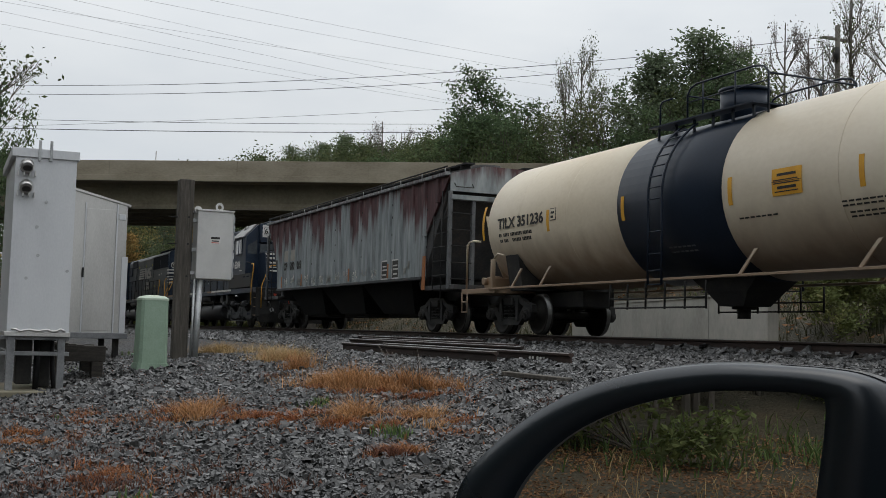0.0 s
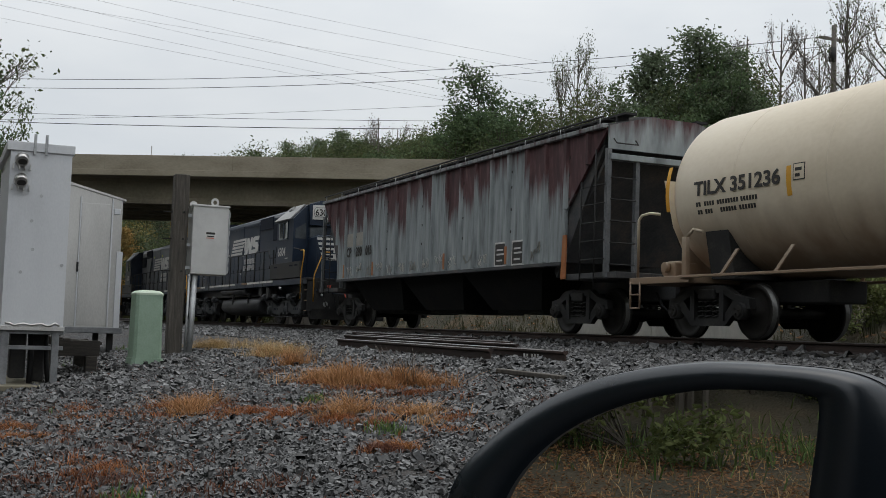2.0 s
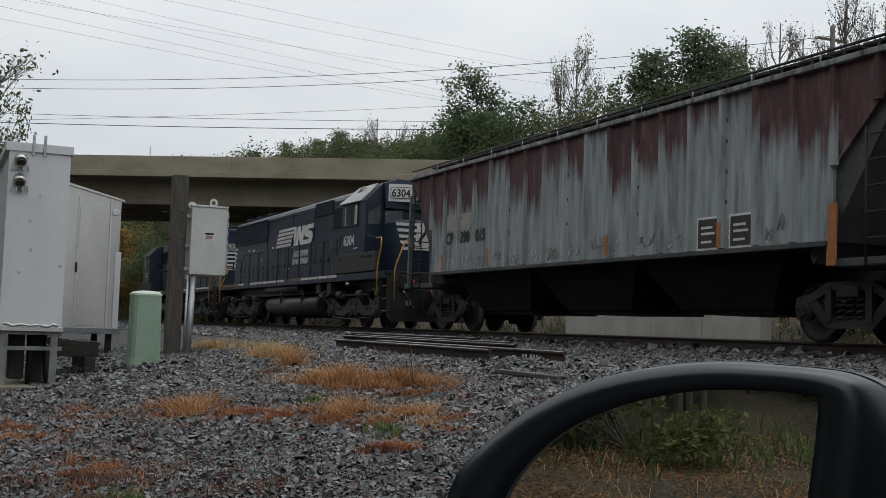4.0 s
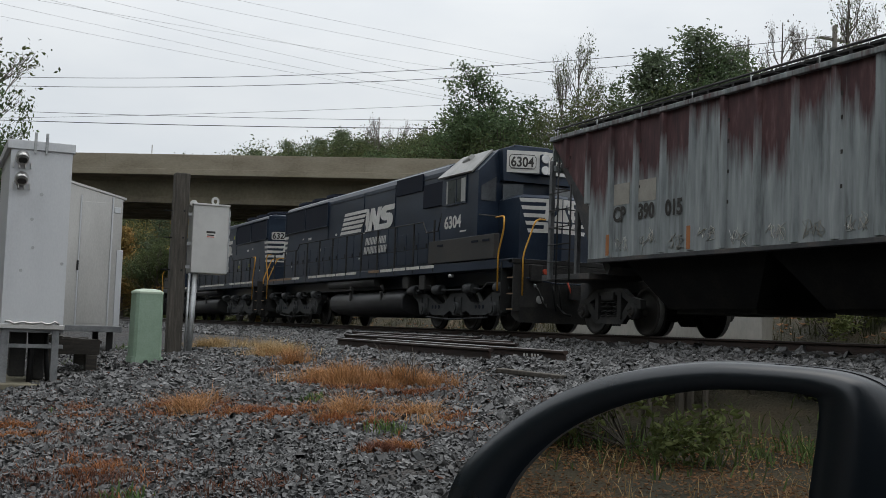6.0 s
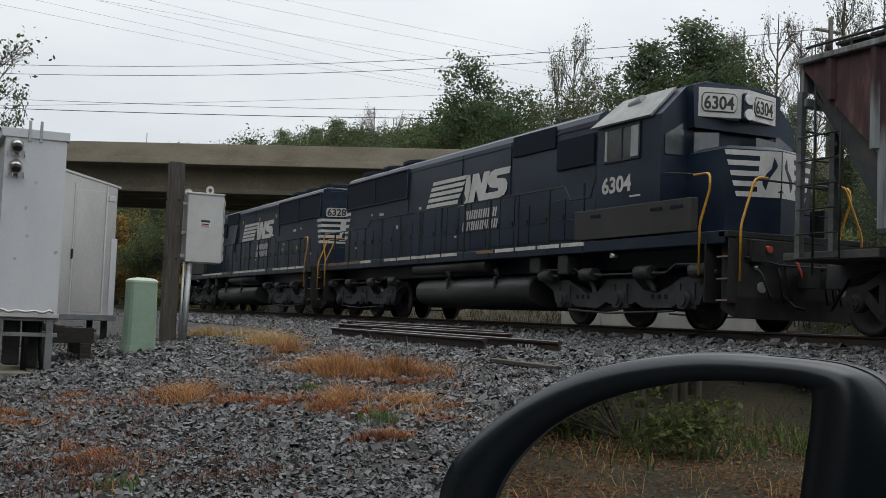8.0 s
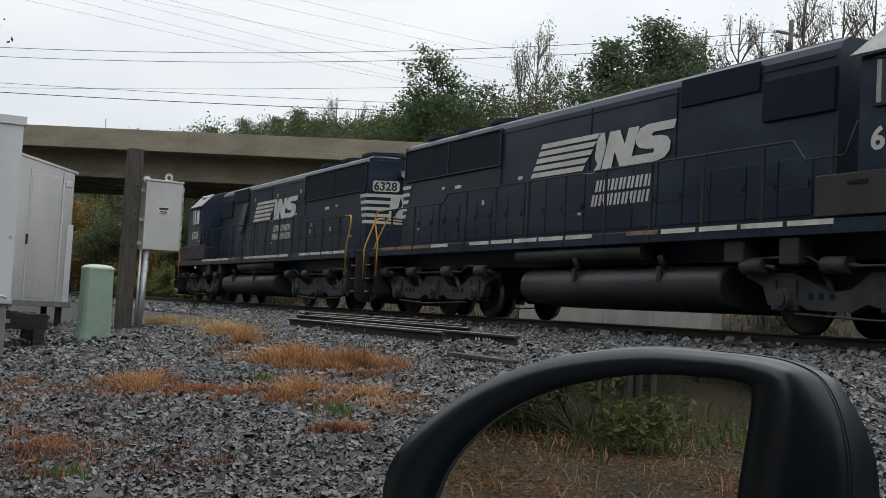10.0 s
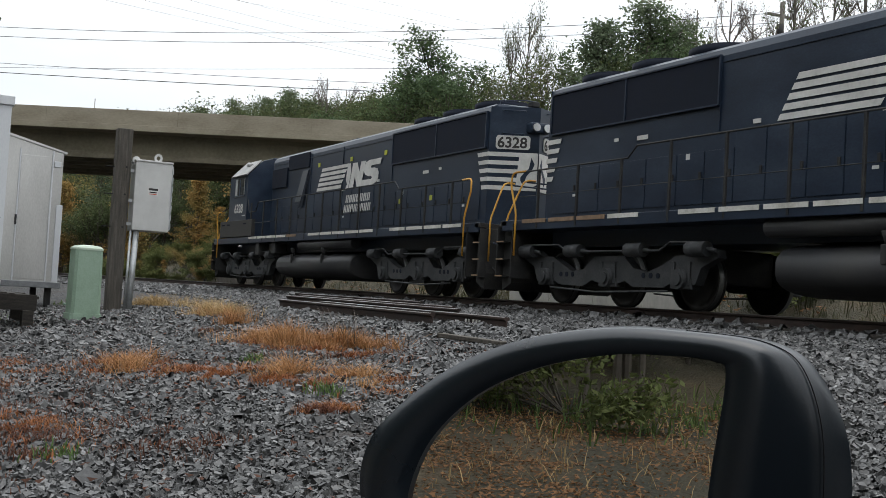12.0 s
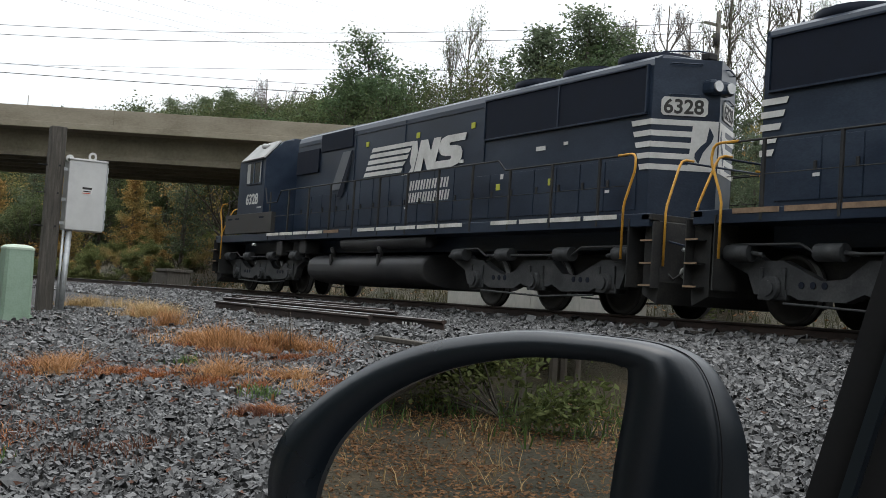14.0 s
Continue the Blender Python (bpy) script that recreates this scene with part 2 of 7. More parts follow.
M_PINE = leaf_mat("pine_needles", [(0.085, 0.115, 0.07), (0.125, 0.16, 0.095), (0.175, 0.205, 0.125)])
M_OAK = leaf_mat("olive_green_leaves", [(0.055, 0.08, 0.034), (0.085, 0.11, 0.045), (0.14, 0.135, 0.058)])
M_MAPLE = leaf_mat("grey_green_leaves", [(0.055, 0.09, 0.045), (0.088, 0.13, 0.06), (0.135, 0.168, 0.082)])
M_GOLD = leaf_mat("golden_needles", [(0.2, 0.19, 0.07), (0.34, 0.23, 0.08), (0.46, 0.24, 0.08)])
M_AUTUMN = leaf_mat("autumn_leaves", [(0.2, 0.2, 0.075), (0.32, 0.25, 0.095), (0.46, 0.25, 0.1)])
M_SHRUB = leaf_mat("shrub_leaves", [(0.09, 0.12, 0.04), (0.15, 0.17, 0.06), (0.24, 0.2, 0.08)])
M_TWIGS = leaf_mat("bare_twigs", [(0.1, 0.085, 0.072), (0.16, 0.14, 0.12), (0.2, 0.175, 0.15)], 0.2)
M_TUFT = leaf_mat("orange_straw_grass", [(0.29, 0.135, 0.055), (0.4, 0.215, 0.095), (0.46, 0.3, 0.155)], 0.35)
M_DRY = leaf_mat("dry_blond_grass", [(0.3, 0.2, 0.09), (0.42, 0.3, 0.15), (0.5, 0.37, 0.2)], 0.3)
M_RUSTG = leaf_mat("rust_orange_grass", [(0.17, 0.06, 0.026), (0.26, 0.095, 0.036), (0.34, 0.16, 0.065)], 0.4)
M_REDG = leaf_mat("dark_red_weeds", [(0.09, 0.045, 0.03), (0.15, 0.065, 0.042)], 0.35)
M_BANK = leaf_mat("dull_bank_grass", [(0.035, 0.04, 0.018), (0.055, 0.056, 0.026), (0.085, 0.068, 0.034)], 0.3)
M_GREENG = leaf_mat("green_weeds", [(0.06, 0.11, 0.03), (0.1, 0.16, 0.05), (0.16, 0.2, 0.07)], 0.3)
M_LITTER = leaf_mat("fallen_leaves", [(0.15, 0.085, 0.045), (0.24, 0.125, 0.06), (0.34, 0.2, 0.1)], 0.45)
M_STONE = mat("ballast_stone", [(0.024, 0.0235, 0.023), (0.058, 0.0575, 0.057), (0.138, 0.137, 0.134)], 0.42, 0, 9, 60, 0.4, vary=0.9, island=True)


def rust_hopper_mat():
    """Pale grey-blue paint with long brown-red rust washes running down from the top chord."""
    m = bpy.data.materials.new("rust_streaked_grey_paint")
    m.use_nodes = True
    t = m.node_tree
    b = t.nodes["Principled BSDF"]
    co = t.nodes.new("ShaderNodeTexCoord")
    sep = t.nodes.new("ShaderNodeSeparateXYZ")
    t.links.new(co.outputs["Object"], sep.inputs["Vector"])

    def nz(scale, stretch, detail=5, rough=0.6):
        mp = t.nodes.new("ShaderNodeMapping")
        mp.inputs["Scale"].default_value = stretch
        n = t.nodes.new("ShaderNodeTexNoise")
        n.inputs["Scale"].default_value, n.inputs["Detail"].default_value, n.inputs["Roughness"].default_value = scale, detail, rough
        t.links.new(co.outputs["Object"], mp.inputs["Vector"])
        t.links.new(mp.outputs["Vector"], n.inputs["Vector"])
        return n.outputs["Fac"]

    def calc(op, a, c, d=None):
        n = t.nodes.new("ShaderNodeMath")
        n.operation = op
        for i, v in enumerate((a, c, d)):
            if v is None:
                continue
            if isinstance(v, (int, float)):
                n.inputs[i].default_value = v
            else:
                t.links.new(v, n.inputs[i])
        return n.outputs[0]

    def ramp(fac, rows):
        r = t.nodes.new("ShaderNodeValToRGB")
        for i, (pos, c) in enumerate(rows):
            e = r.color_ramp.elements[i] if i < 2 else r.color_ramp.elements.new(pos)
            e.position, e.color = pos, (*c, 1)
        t.links.new(fac, r.inputs["Fac"])
        return r.outputs["Color"]

    base = ramp(nz(2.2, (3.0, 1, 0.35)), [(0.28, (0.11, 0.12, 0.123)), (0.46, (0.235, 0.26, 0.264)), (0.72, (0.37, 0.395, 0.395))])
    rust = ramp(nz(3.0, (2.5, 1, 0.5)), [(0.3, (0.04, 0.018, 0.02)), (0.55, (0.08, 0.032, 0.034)), (0.75, (0.16, 0.09, 0.085))])
    att = t.nodes.new("ShaderNodeAttribute")
    att.attribute_name = "rust_edge"
    high = calc("SUBTRACT", sep.outputs["Z"], att.outputs["Fac"])
    wide = calc("MULTIPLY_ADD", nz(1.3, (1, 1, 0.4), 3), 0.9, -0.45)
    fine = calc("MULTIPLY_ADD", nz(3.6, (2.2, 1, 0.13), 5, 0.66), 1.5, -0.72)
    total = calc("ADD", calc("ADD", high, wide), fine)
    mr = t.nodes.new("ShaderNodeMapRange")
    mr.inputs["From Min"].default_value, mr.inputs["From Max"].default_value = -0.14, 0.34
    t.links.new(total, mr.inputs["Value"])
    mx = t.nodes.new("ShaderNodeMix")
    mx.data_type = "RGBA"
    t.links.new(mr.outputs["Result"], mx.inputs["Factor"])
    t.links.new(base, mx.inputs["A"])
    t.links.new(rust, mx.inputs["B"])
    t.links.new(mx.outputs["Result"], b.inputs["Base Color"])
    b.inputs["Roughness"].default_value = 0.72
    bp = t.nodes.new("ShaderNodeBump")
    bp.inputs["Strength"].default_value, bp.inputs["Distance"].default_value = 0.25, 0.01
    t.links.new(nz(14, (1, 1, 0.4)), bp.inputs["Height"])
    t.links.new(bp.outputs["Normal"], b.inputs["Normal"])
    return m


M_HOPPER = rust_hopper_mat()
M_ENDPOST = mat("grimy_grey_post", [(0.07, 0.075, 0.078), (0.12, 0.125, 0.13), (0.2, 0.2, 0.2)], 0.75, 0, 2.0, 25, 0.2)
M_BAY = mat("near_black_steel", [(0.004, 0.004, 0.0042), (0.008, 0.008, 0.008), (0.016, 0.015, 0.013)], 0.85, 0, 1.8, 25, 0.2, spec=0.2)
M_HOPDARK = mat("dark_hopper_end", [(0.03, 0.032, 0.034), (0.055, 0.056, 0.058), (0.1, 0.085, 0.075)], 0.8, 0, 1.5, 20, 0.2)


def ground_mat():
    m = bpy.data.materials.new("gravel_ground")
    m.use_nodes = True
    t = m.node_tree
    b = t.nodes["Principled BSDF"]
    co = t.nodes.new("ShaderNodeTexCoord")
    vor = t.nodes.new("ShaderNodeTexVoronoi")
    vor.inputs["Scale"].default_value = 26
    n1, n2 = t.nodes.new("ShaderNodeTexNoise"), t.nodes.new("ShaderNodeTexNoise")
    n1.inputs["Scale"].default_value, n1.inputs["Detail"].default_value = 0.55, 6
    n2.inputs["Scale"].default_value, n2.inputs["Detail"].default_value = 0.09, 6
    for n in (vor, n1, n2):
        t.links.new(co.outputs["Object"], n.inputs["Vector"])
    stone = t.nodes.new("ShaderNodeValToRGB")
    for i, (pos, c) in enumerate([(0.1, (0.012, 0.012, 0.0125)), (0.6, (0.028, 0.028, 0.029)), (0.97, (0.09, 0.09, 0.091))]):
        e = stone.color_ramp.elements[i] if i < 2 else stone.color_ramp.elements.new(pos)
        e.position, e.color = pos, (*c, 1)
    sepc = t.nodes.new("ShaderNodeSeparateColor")
    t.links.new(vor.outputs["Color"], sepc.inputs["Color"])
    t.links.new(sepc.outputs["Red"], stone.inputs["Fac"])
    soil = t.nodes.new("ShaderNodeMix")
    soil.data_type = "RGBA"
    soil.inputs["B"].default_value = (0.05, 0.038, 0.03, 1)
    pr = t.nodes.new("ShaderNodeMapRange")
    pr.inputs["From Min"].default_value, pr.inputs["From Max"].default_value = 0.5, 0.68
    pr.inputs["To Max"].default_value = 0.75
    t.links.new(n1.outputs["Fac"], pr.inputs["Value"])
    t.links.new(pr.outputs["Result"], soil.inputs["Factor"])
    t.links.new(stone.outputs["Color"], soil.inputs["A"])
    grass = t.nodes.new("ShaderNodeValToRGB")
    for i, (pos, c) in enumerate([(0.35, (0.03, 0.028, 0.014)), (0.52, (0.055, 0.045, 0.023)), (0.7, (0.1, 0.068, 0.034))]):
        e = grass.color_ramp.elements[i] if i < 2 else grass.color_ramp.elements.new(pos)
        e.position, e.color = pos, (*c, 1)
    n3 = t.nodes.new("ShaderNodeTexNoise")
    n3.inputs["Scale"].default_value, n3.inputs["Detail"].default_value = 0.8, 8
    t.links.new(co.outputs["Object"], n3.inputs["Vector"])
    t.links.new(n3.outputs["Fac"], grass.inputs["Fac"])
    att = t.nodes.new("ShaderNodeAttribute")
    att.attribute_name = "grass"
    mx = t.nodes.new("ShaderNodeMix")
    mx.data_type = "RGBA"
    t.links.new(att.outputs["Fac"], mx.inputs["Factor"])
    t.links.new(soil.outputs["Result"], mx.inputs["A"])
    t.links.new(grass.outputs["Color"], mx.inputs["B"])
    t.links.new(mx.outputs["Result"], b.inputs["Base Color"])
    b.inputs["Roughness"].default_value = 0.8
    bp = t.nodes.new("ShaderNodeBump")
    bp.inputs["Strength"].default_value, bp.inputs["Distance"].default_value = 1.0, 0.035
    t.links.new(vor.outputs["Distance"], bp.inputs["Height"])
    bp.invert = True
    t.links.new(bp.outputs["Normal"], b.inputs["Normal"])
    return m


M_GROUND = ground_mat()
M_MIRROR = bpy.data.materials.new("mirror_glass")
M_MIRROR.use_nodes = True
mb = M_MIRROR.node_tree.nodes["Principled BSDF"]
mb.inputs["Base Color"].default_value, mb.inputs["Metallic"].default_value, mb.inputs["Roughness"].default_value = (0.62, 0.63, 0.62, 1), 1.0, 0.0


# ---- mesh helpers ----
def box(bm, x0, x1, y0, y1, z0, z1, bevel=0.0):
    vs = [bm.verts.new(p) for p in ((x0, y0, z0), (x1, y0, z0), (x1, y1, z0), (x0, y1, z0), (x0, y0, z1), (x1, y0, z1), (x1, y1, z1), (x0, y1, z1))]
    fs = [bm.faces.new([vs[i] for i in q]) for q in ((3, 2, 1, 0), (4, 5, 6, 7), (0, 1, 5, 4), (1, 2, 6, 5), (2, 3, 7, 6), (3, 0, 4, 7))]
    if bevel:
        bmesh.ops.bevel(bm, geom=list({e for f in fs for e in f.edges}), offset=bevel, segments=2, affect="EDGES", profile=0.5)
    return bm


def cyl(bm, a, b, r, seg=12, r2=None, caps=True):
    a, b = Vector(a), Vector(b)
    q = (b - a).to_track_quat("Z", "Y")
    r2 = r if r2 is None else r2
    ring = lambda c, rad: [bm.verts.new(c + q @ Vector((rad * math.cos(2 * math.pi * i / seg), rad * math.sin(2 * math.pi * i / seg), 0))) for i in range(seg)]
    A, B = ring(a, r), ring(b, r2)
    for i in range(seg):
        f = bm.faces.new((A[i], A[(i + 1) % seg], B[(i + 1) % seg], B[i]))
        f.smooth = seg > 6
    if caps:
        bm.faces.new(A[::-1])
        bm.faces.new(B)
    return bm


def tube(bm, pts, r, seg=8):
    P = [Vector(p) for p in pts]
    n = len(P)
    dirs = [(P[min(i + 1, n - 1)] - P[max(i - 1, 0)]).normalized() for i in range(n)]
    q = dirs[0].to_track_quat("Z", "Y")
    rings = []
    for i in range(n):
        if i:
            q = dirs[i - 1].rotation_difference(dirs[i]) @ q
        rings.append([bm.verts.new(P[i] + q @ Vector((r * math.cos(2 * math.pi * k / seg), r * math.sin(2 * math.pi * k / seg), 0))) for k in range(seg)])
    for A, C in zip(rings, rings[1:]):
        for k in range(seg):
            f = bm.faces.new((A[k], A[(k + 1) % seg], C[(k + 1) % seg], C[k]))
            f.smooth = True
    bm.faces.new(rings[0][::-1])
    bm.faces.new(rings[-1])
    return bm


def prism(bm, poly, axis, a, b):
    """A polygon pushed along one axis; poly gives the other two coordinates in order."""
    def at(p, s):
        return {"x": (s, p[0], p[1]), "y": (p[0], s, p[1]), "z": (p[0], p[1], s)}[axis]
    A, B = [bm.verts.new(at(p, a)) for p in poly], [bm.verts.new(at(p, b)) for p in poly]
    n = len(poly)
    for i in range(n):
        bm.faces.new((A[i], A[(i + 1) % n], B[(i + 1) % n], B[i]))
    bm.faces.new(A[::-1])
    bm.faces.new(B)
    bmesh.ops.recalc_face_normals(bm, faces=bm.faces)
    return bm


def loft(bm, rings, close_ends=True, smooth=True):
    R = [[bm.verts.new(p) for p in ring] for ring in rings]
    n = len(R[0])
    for A, B in zip(R, R[1:]):
        for i in range(n):
            f = bm.faces.new((A[i], A[(i + 1) % n], B[(i + 1) % n], B[i]))
            f.smooth = smooth
    if close_ends:
        bm.faces.new(R[0][::-1])
        bm.faces.new(R[-1])
    bmesh.ops.recalc_face_normals(bm, faces=bm.faces)
    return bm


def part(name, bm, material, parent=None, label="", at=None):
    me = bpy.data.meshes.new(name)
    bm.to_mesh(me)
    bm.free()
    for m in (material if isinstance(material, (list, tuple)) else (material,)):
        me.materials.append(m)
    ob = new(name, me)
    if parent is not None:
        ob.parent = parent
    if at is not None:
        ob.matrix_basis = at
    if label:
        ob["label"] = label
    return ob


def B():
    return bmesh.new()


def lettering(name, text, size, material, parent, at, squeeze=1.0, bold=0.0, shear=0.0):
    cu = bpy.data.curves.new(name, "FONT")
    cu.body, cu.size, cu.offset, cu.shear, cu.extrude, cu.resolution_u = text, size, bold, shear, 0.002, 4
    tmp = new(name, cu)
    me = bpy.data.meshes.new_from_object(tmp.evaluated_get(bpy.context.evaluated_depsgraph_get()))
    bpy.data.objects.remove(tmp)
    me.transform(Matrix.Diagonal((squeeze, 1, 1, 1)))
    me.materials.clear()
    me.materials.append(material)
    ob = new(name, me)
    ob.parent = parent
    ob.matrix_basis = at
    return ob


def thing(name, label, category, at=None, group="", kind=""):
    ob = new(name)
    if at is not None:
        ob.matrix_basis = at
    return tagged(ob, label, category, group, kind)

# ---- ground, track, bridge ----
RAIL_Z = 1.187
TRACK_Y = 13.23
# the far slope behind the car, out of view, is raised to block low sky
PROFILE = ((-120, 34), (-60, 22), (-30, 9.0), (-16, 2.4), (-11.5, 0.7), (-9.5, 0.25), (-6, 0.08), (-3, 0.05), (0, 0.12), (3, 0.46), (7, 0.80), (9.3, 0.85), (10.6, 0.885), (11.6, 0.915), (12.2, 0.965), (15.3, 0.985), (16.4, 0.8), (18.6, 0.6))


def lie(x, y):
    """Height of the ground."""
    z = float(np.interp(y, [a for a, _ in PROFILE], [b for _, b in PROFILE]))
    if y > 19.4:
        k = 1 + min(0.8, max(0.0, -x - 50) / 90)
        z += min(1.0, (y - 19.4) / 2.0) * 0.9 + 0.2 * k * min(y - 19.4, 30) + 0.02 * max(0, min(y, 150) - 49.4)
        z -= 1.2 * max(0.0, 1 - abs(x + 66) / 14) * max(0, 1 - abs(y - 24) / 8)
    return z


def ground_height(x, y):
    z = lie(x, y)
    n = noise.noise(Vector((x * 0.45, y * 0.45, 0))) * 0.05 + noise.noise(Vector((x * 1.7, y * 1.7, 3))) * 0.022
    if 10.4 < y < 16:
        n *= 0.25
    if y > 20:
        n *= 5
    return z + n


def steps(*rows):
    out = []
    for a, b, d in rows:
        out += list(np.arange(a, b, d))
    return [float(v) for v in out]


gx = steps((-600, -150, 30), (-150, -50, 4), (-50, -26, 0.8), (-26, 3, 0.22), (3, 20, 1.0), (20, 120, 10), (120, 601, 40))
gy = steps((-500, -60, 40), (-60, -16, 4), (-16, -3, 0.35), (-3, 12, 0.2), (12, 40, 0.8), (40, 120, 5), (120, 601, 40))
verts = [(x, y, ground_height(x, y)) for y in gy for x in gx]
nx = len(gx)
faces = [(j * nx + i, j * nx + i + 1, (j + 1) * nx + i + 1, (j + 1) * nx + i) for j in range(len(gy) - 1) for i in range(nx - 1)]
gm = bpy.data.meshes.new("ground")
gm.from_pydata(verts, [], faces)
gm.materials.append(M_GROUND)
att = gm.attributes.new("grass", "FLOAT", "POINT")
att.data.foreach_set("value", [min(1.0, max(0.0, (y - 16.6) / 2.0)) if y > 10 else min(0.85, max(0.0, (-y - 2.8) / 2.5)) for x, y, z in verts])
for pol in gm.polygons:
    pol.use_smooth = True
tagged(new("ground", gm), "grey gravel lot rising to a grassy hillside", "ground", kind="structure")


def rail_profile(w=1.0):
    """Half outlines of a T-rail, 0.186 m high, foot at zero."""
    h = [(0.0, 0.0), (0.076, 0.0), (0.076, 0.011), (0.03, 0.028), (0.009, 0.045), (0.009, 0.135), (0.034, 0.15), (0.037, 0.158), (0.037, 0.178), (0.03, 0.186)]
    return [(a, b) for a, b in h[1:]] + [(-a, b) for a, b in h[:0:-1]]


def rail_mesh(name, length, web, head, parent=None, at=None, label=""):
    bm = B()
    prism(bm, rail_profile(), "x", 0, length)
    for f in bm.faces:
        if f.calc_center_median().z > 0.172 and f.normal.z > 0.2:
            f.material_index = 1
    return part(name, bm, [web, head], parent, label, at)


track = thing("railway_track", "steel rails on dark timber ties in grey ballast", "railway track", kind="structure")
for i, y in enumerate((-0.755, 0.755)):
    rail_mesh("rail", 330, M_RAIL, M_RAILTOP, track, pose(-250, TRACK_Y + y, RAIL_Z - 0.186))
tie_bm = B()
box(tie_bm, -0.115, 0.115, -1.3, 1.3, -0.17, 0.0, 0.012)
tie_ob = part("tie", tie_bm, M_TIE, track, at=pose(-80, TRACK_Y, RAIL_Z - 0.176))
for i in range(1, 160):
    t = tie_ob.copy()
    scene.collection.objects.link(t)
    t.matrix_basis = pose(-80 + i * 0.53 + random.uniform(-0.03, 0.03), TRACK_Y + random.uniform(-0.05, 0.05), RAIL_Z - 0.176 + random.uniform(-0.012, 0.006), 0, 0, random.uniform(-1.2, 1.2))

# bridge over the line; local x runs along the deck, y away from the near edge
BR = pose(-61.6, 17.3, 1.2, 0, 0, math.degrees(math.atan2(0.858, 0.513)))
bridge = thing("road_bridge", "weathered tan concrete highway bridge over the railway", "bridge", BR, kind="structure")
L0, L1, WID = -75, 70, -12.5
bm = B()
box(bm, L0, L1, 0.0, 0.32, 8.55, 9.4, 0.02)
part("parapet", bm, M_CONC, bridge)
bm = B()
box(bm, L0, L1, -0.06, 13.0, 8.2, 8.55, 0.02)
part("deck_slab", bm, M_CONC, bridge)
bm = B()
box(bm, L0, L1, 12.6, 12.9, 8.55, 9.4, 0.02)
part("parapet", bm, M_CONC, bridge)
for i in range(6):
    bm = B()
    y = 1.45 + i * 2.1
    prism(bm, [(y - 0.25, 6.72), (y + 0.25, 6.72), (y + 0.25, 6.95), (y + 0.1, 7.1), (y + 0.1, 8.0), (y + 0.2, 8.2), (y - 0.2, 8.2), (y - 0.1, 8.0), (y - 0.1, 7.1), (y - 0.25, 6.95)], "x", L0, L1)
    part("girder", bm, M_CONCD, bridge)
for x in np.arange(L0 + 4, L1, 7.6):
    bm = B()
    box(bm, x - 0.012, x + 0.012, -0.012, 0.004, 8.56, 9.39)
    part("joint", bm, M_CONCD, bridge)
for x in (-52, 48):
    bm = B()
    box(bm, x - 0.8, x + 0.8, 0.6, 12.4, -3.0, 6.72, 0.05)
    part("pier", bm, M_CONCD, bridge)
bm = B()
cyl(bm, (-7.5, 0.15, 9.4), (-7.5, 0.15, 9.95), 0.03, 6)
part("marker_post", bm, M_LETTER, bridge)

# low concrete wall beyond the track
wall = thing("retaining_wall", "pale grey concrete retaining wall in panels", "retaining wall", kind="structure")
for i in range(4):
    bm = B()
    x = -32.4 + i * 2.42
    prism(bm, [(x, 0.3), (x + 2.4, 0.3), (x + 2.4, 2.14 + 0.06 * (i + 1)), (x, 2.14 + 0.06 * i)], "y", 19.2, 19.55)
    part("panel", bm, M_CONCW, wall)
bm = B()
prism(bm, [(-32.45, 2.14), (-22.7, 2.38), (-22.7, 2.44), (-32.45, 2.2)], "y", 19.17, 19.58)
part("coping", bm, M_CONCW, wall)
hw = thing("track_bunker", "small dark weathered box beside the railway", "lineside box", pose(-58.0, 17.6, lie(-58, 17.6) - 0.1))
bm = B()
box(bm, -0.9, 0.9, -0.6, 0.6, 0, 1.25, 0.03)
part("body", bm, M_TIMBER, hw)
bm = B()
box(bm, -1.0, 1.0, -0.7, 0.7, 1.25, 1.4, 0.02)
part("lid", bm, M_TIMBER, hw)
bm = B()
box(bm, -2.2, -0.95, -0.5, 0.5, 0, 1.2, 0.03)
part("side_box", bm, M_TIMBER, hw)


# ---- the train; local x along the track, y away from the viewer, z from the rail head ----
SPEED = 3.785
WHEELS = []


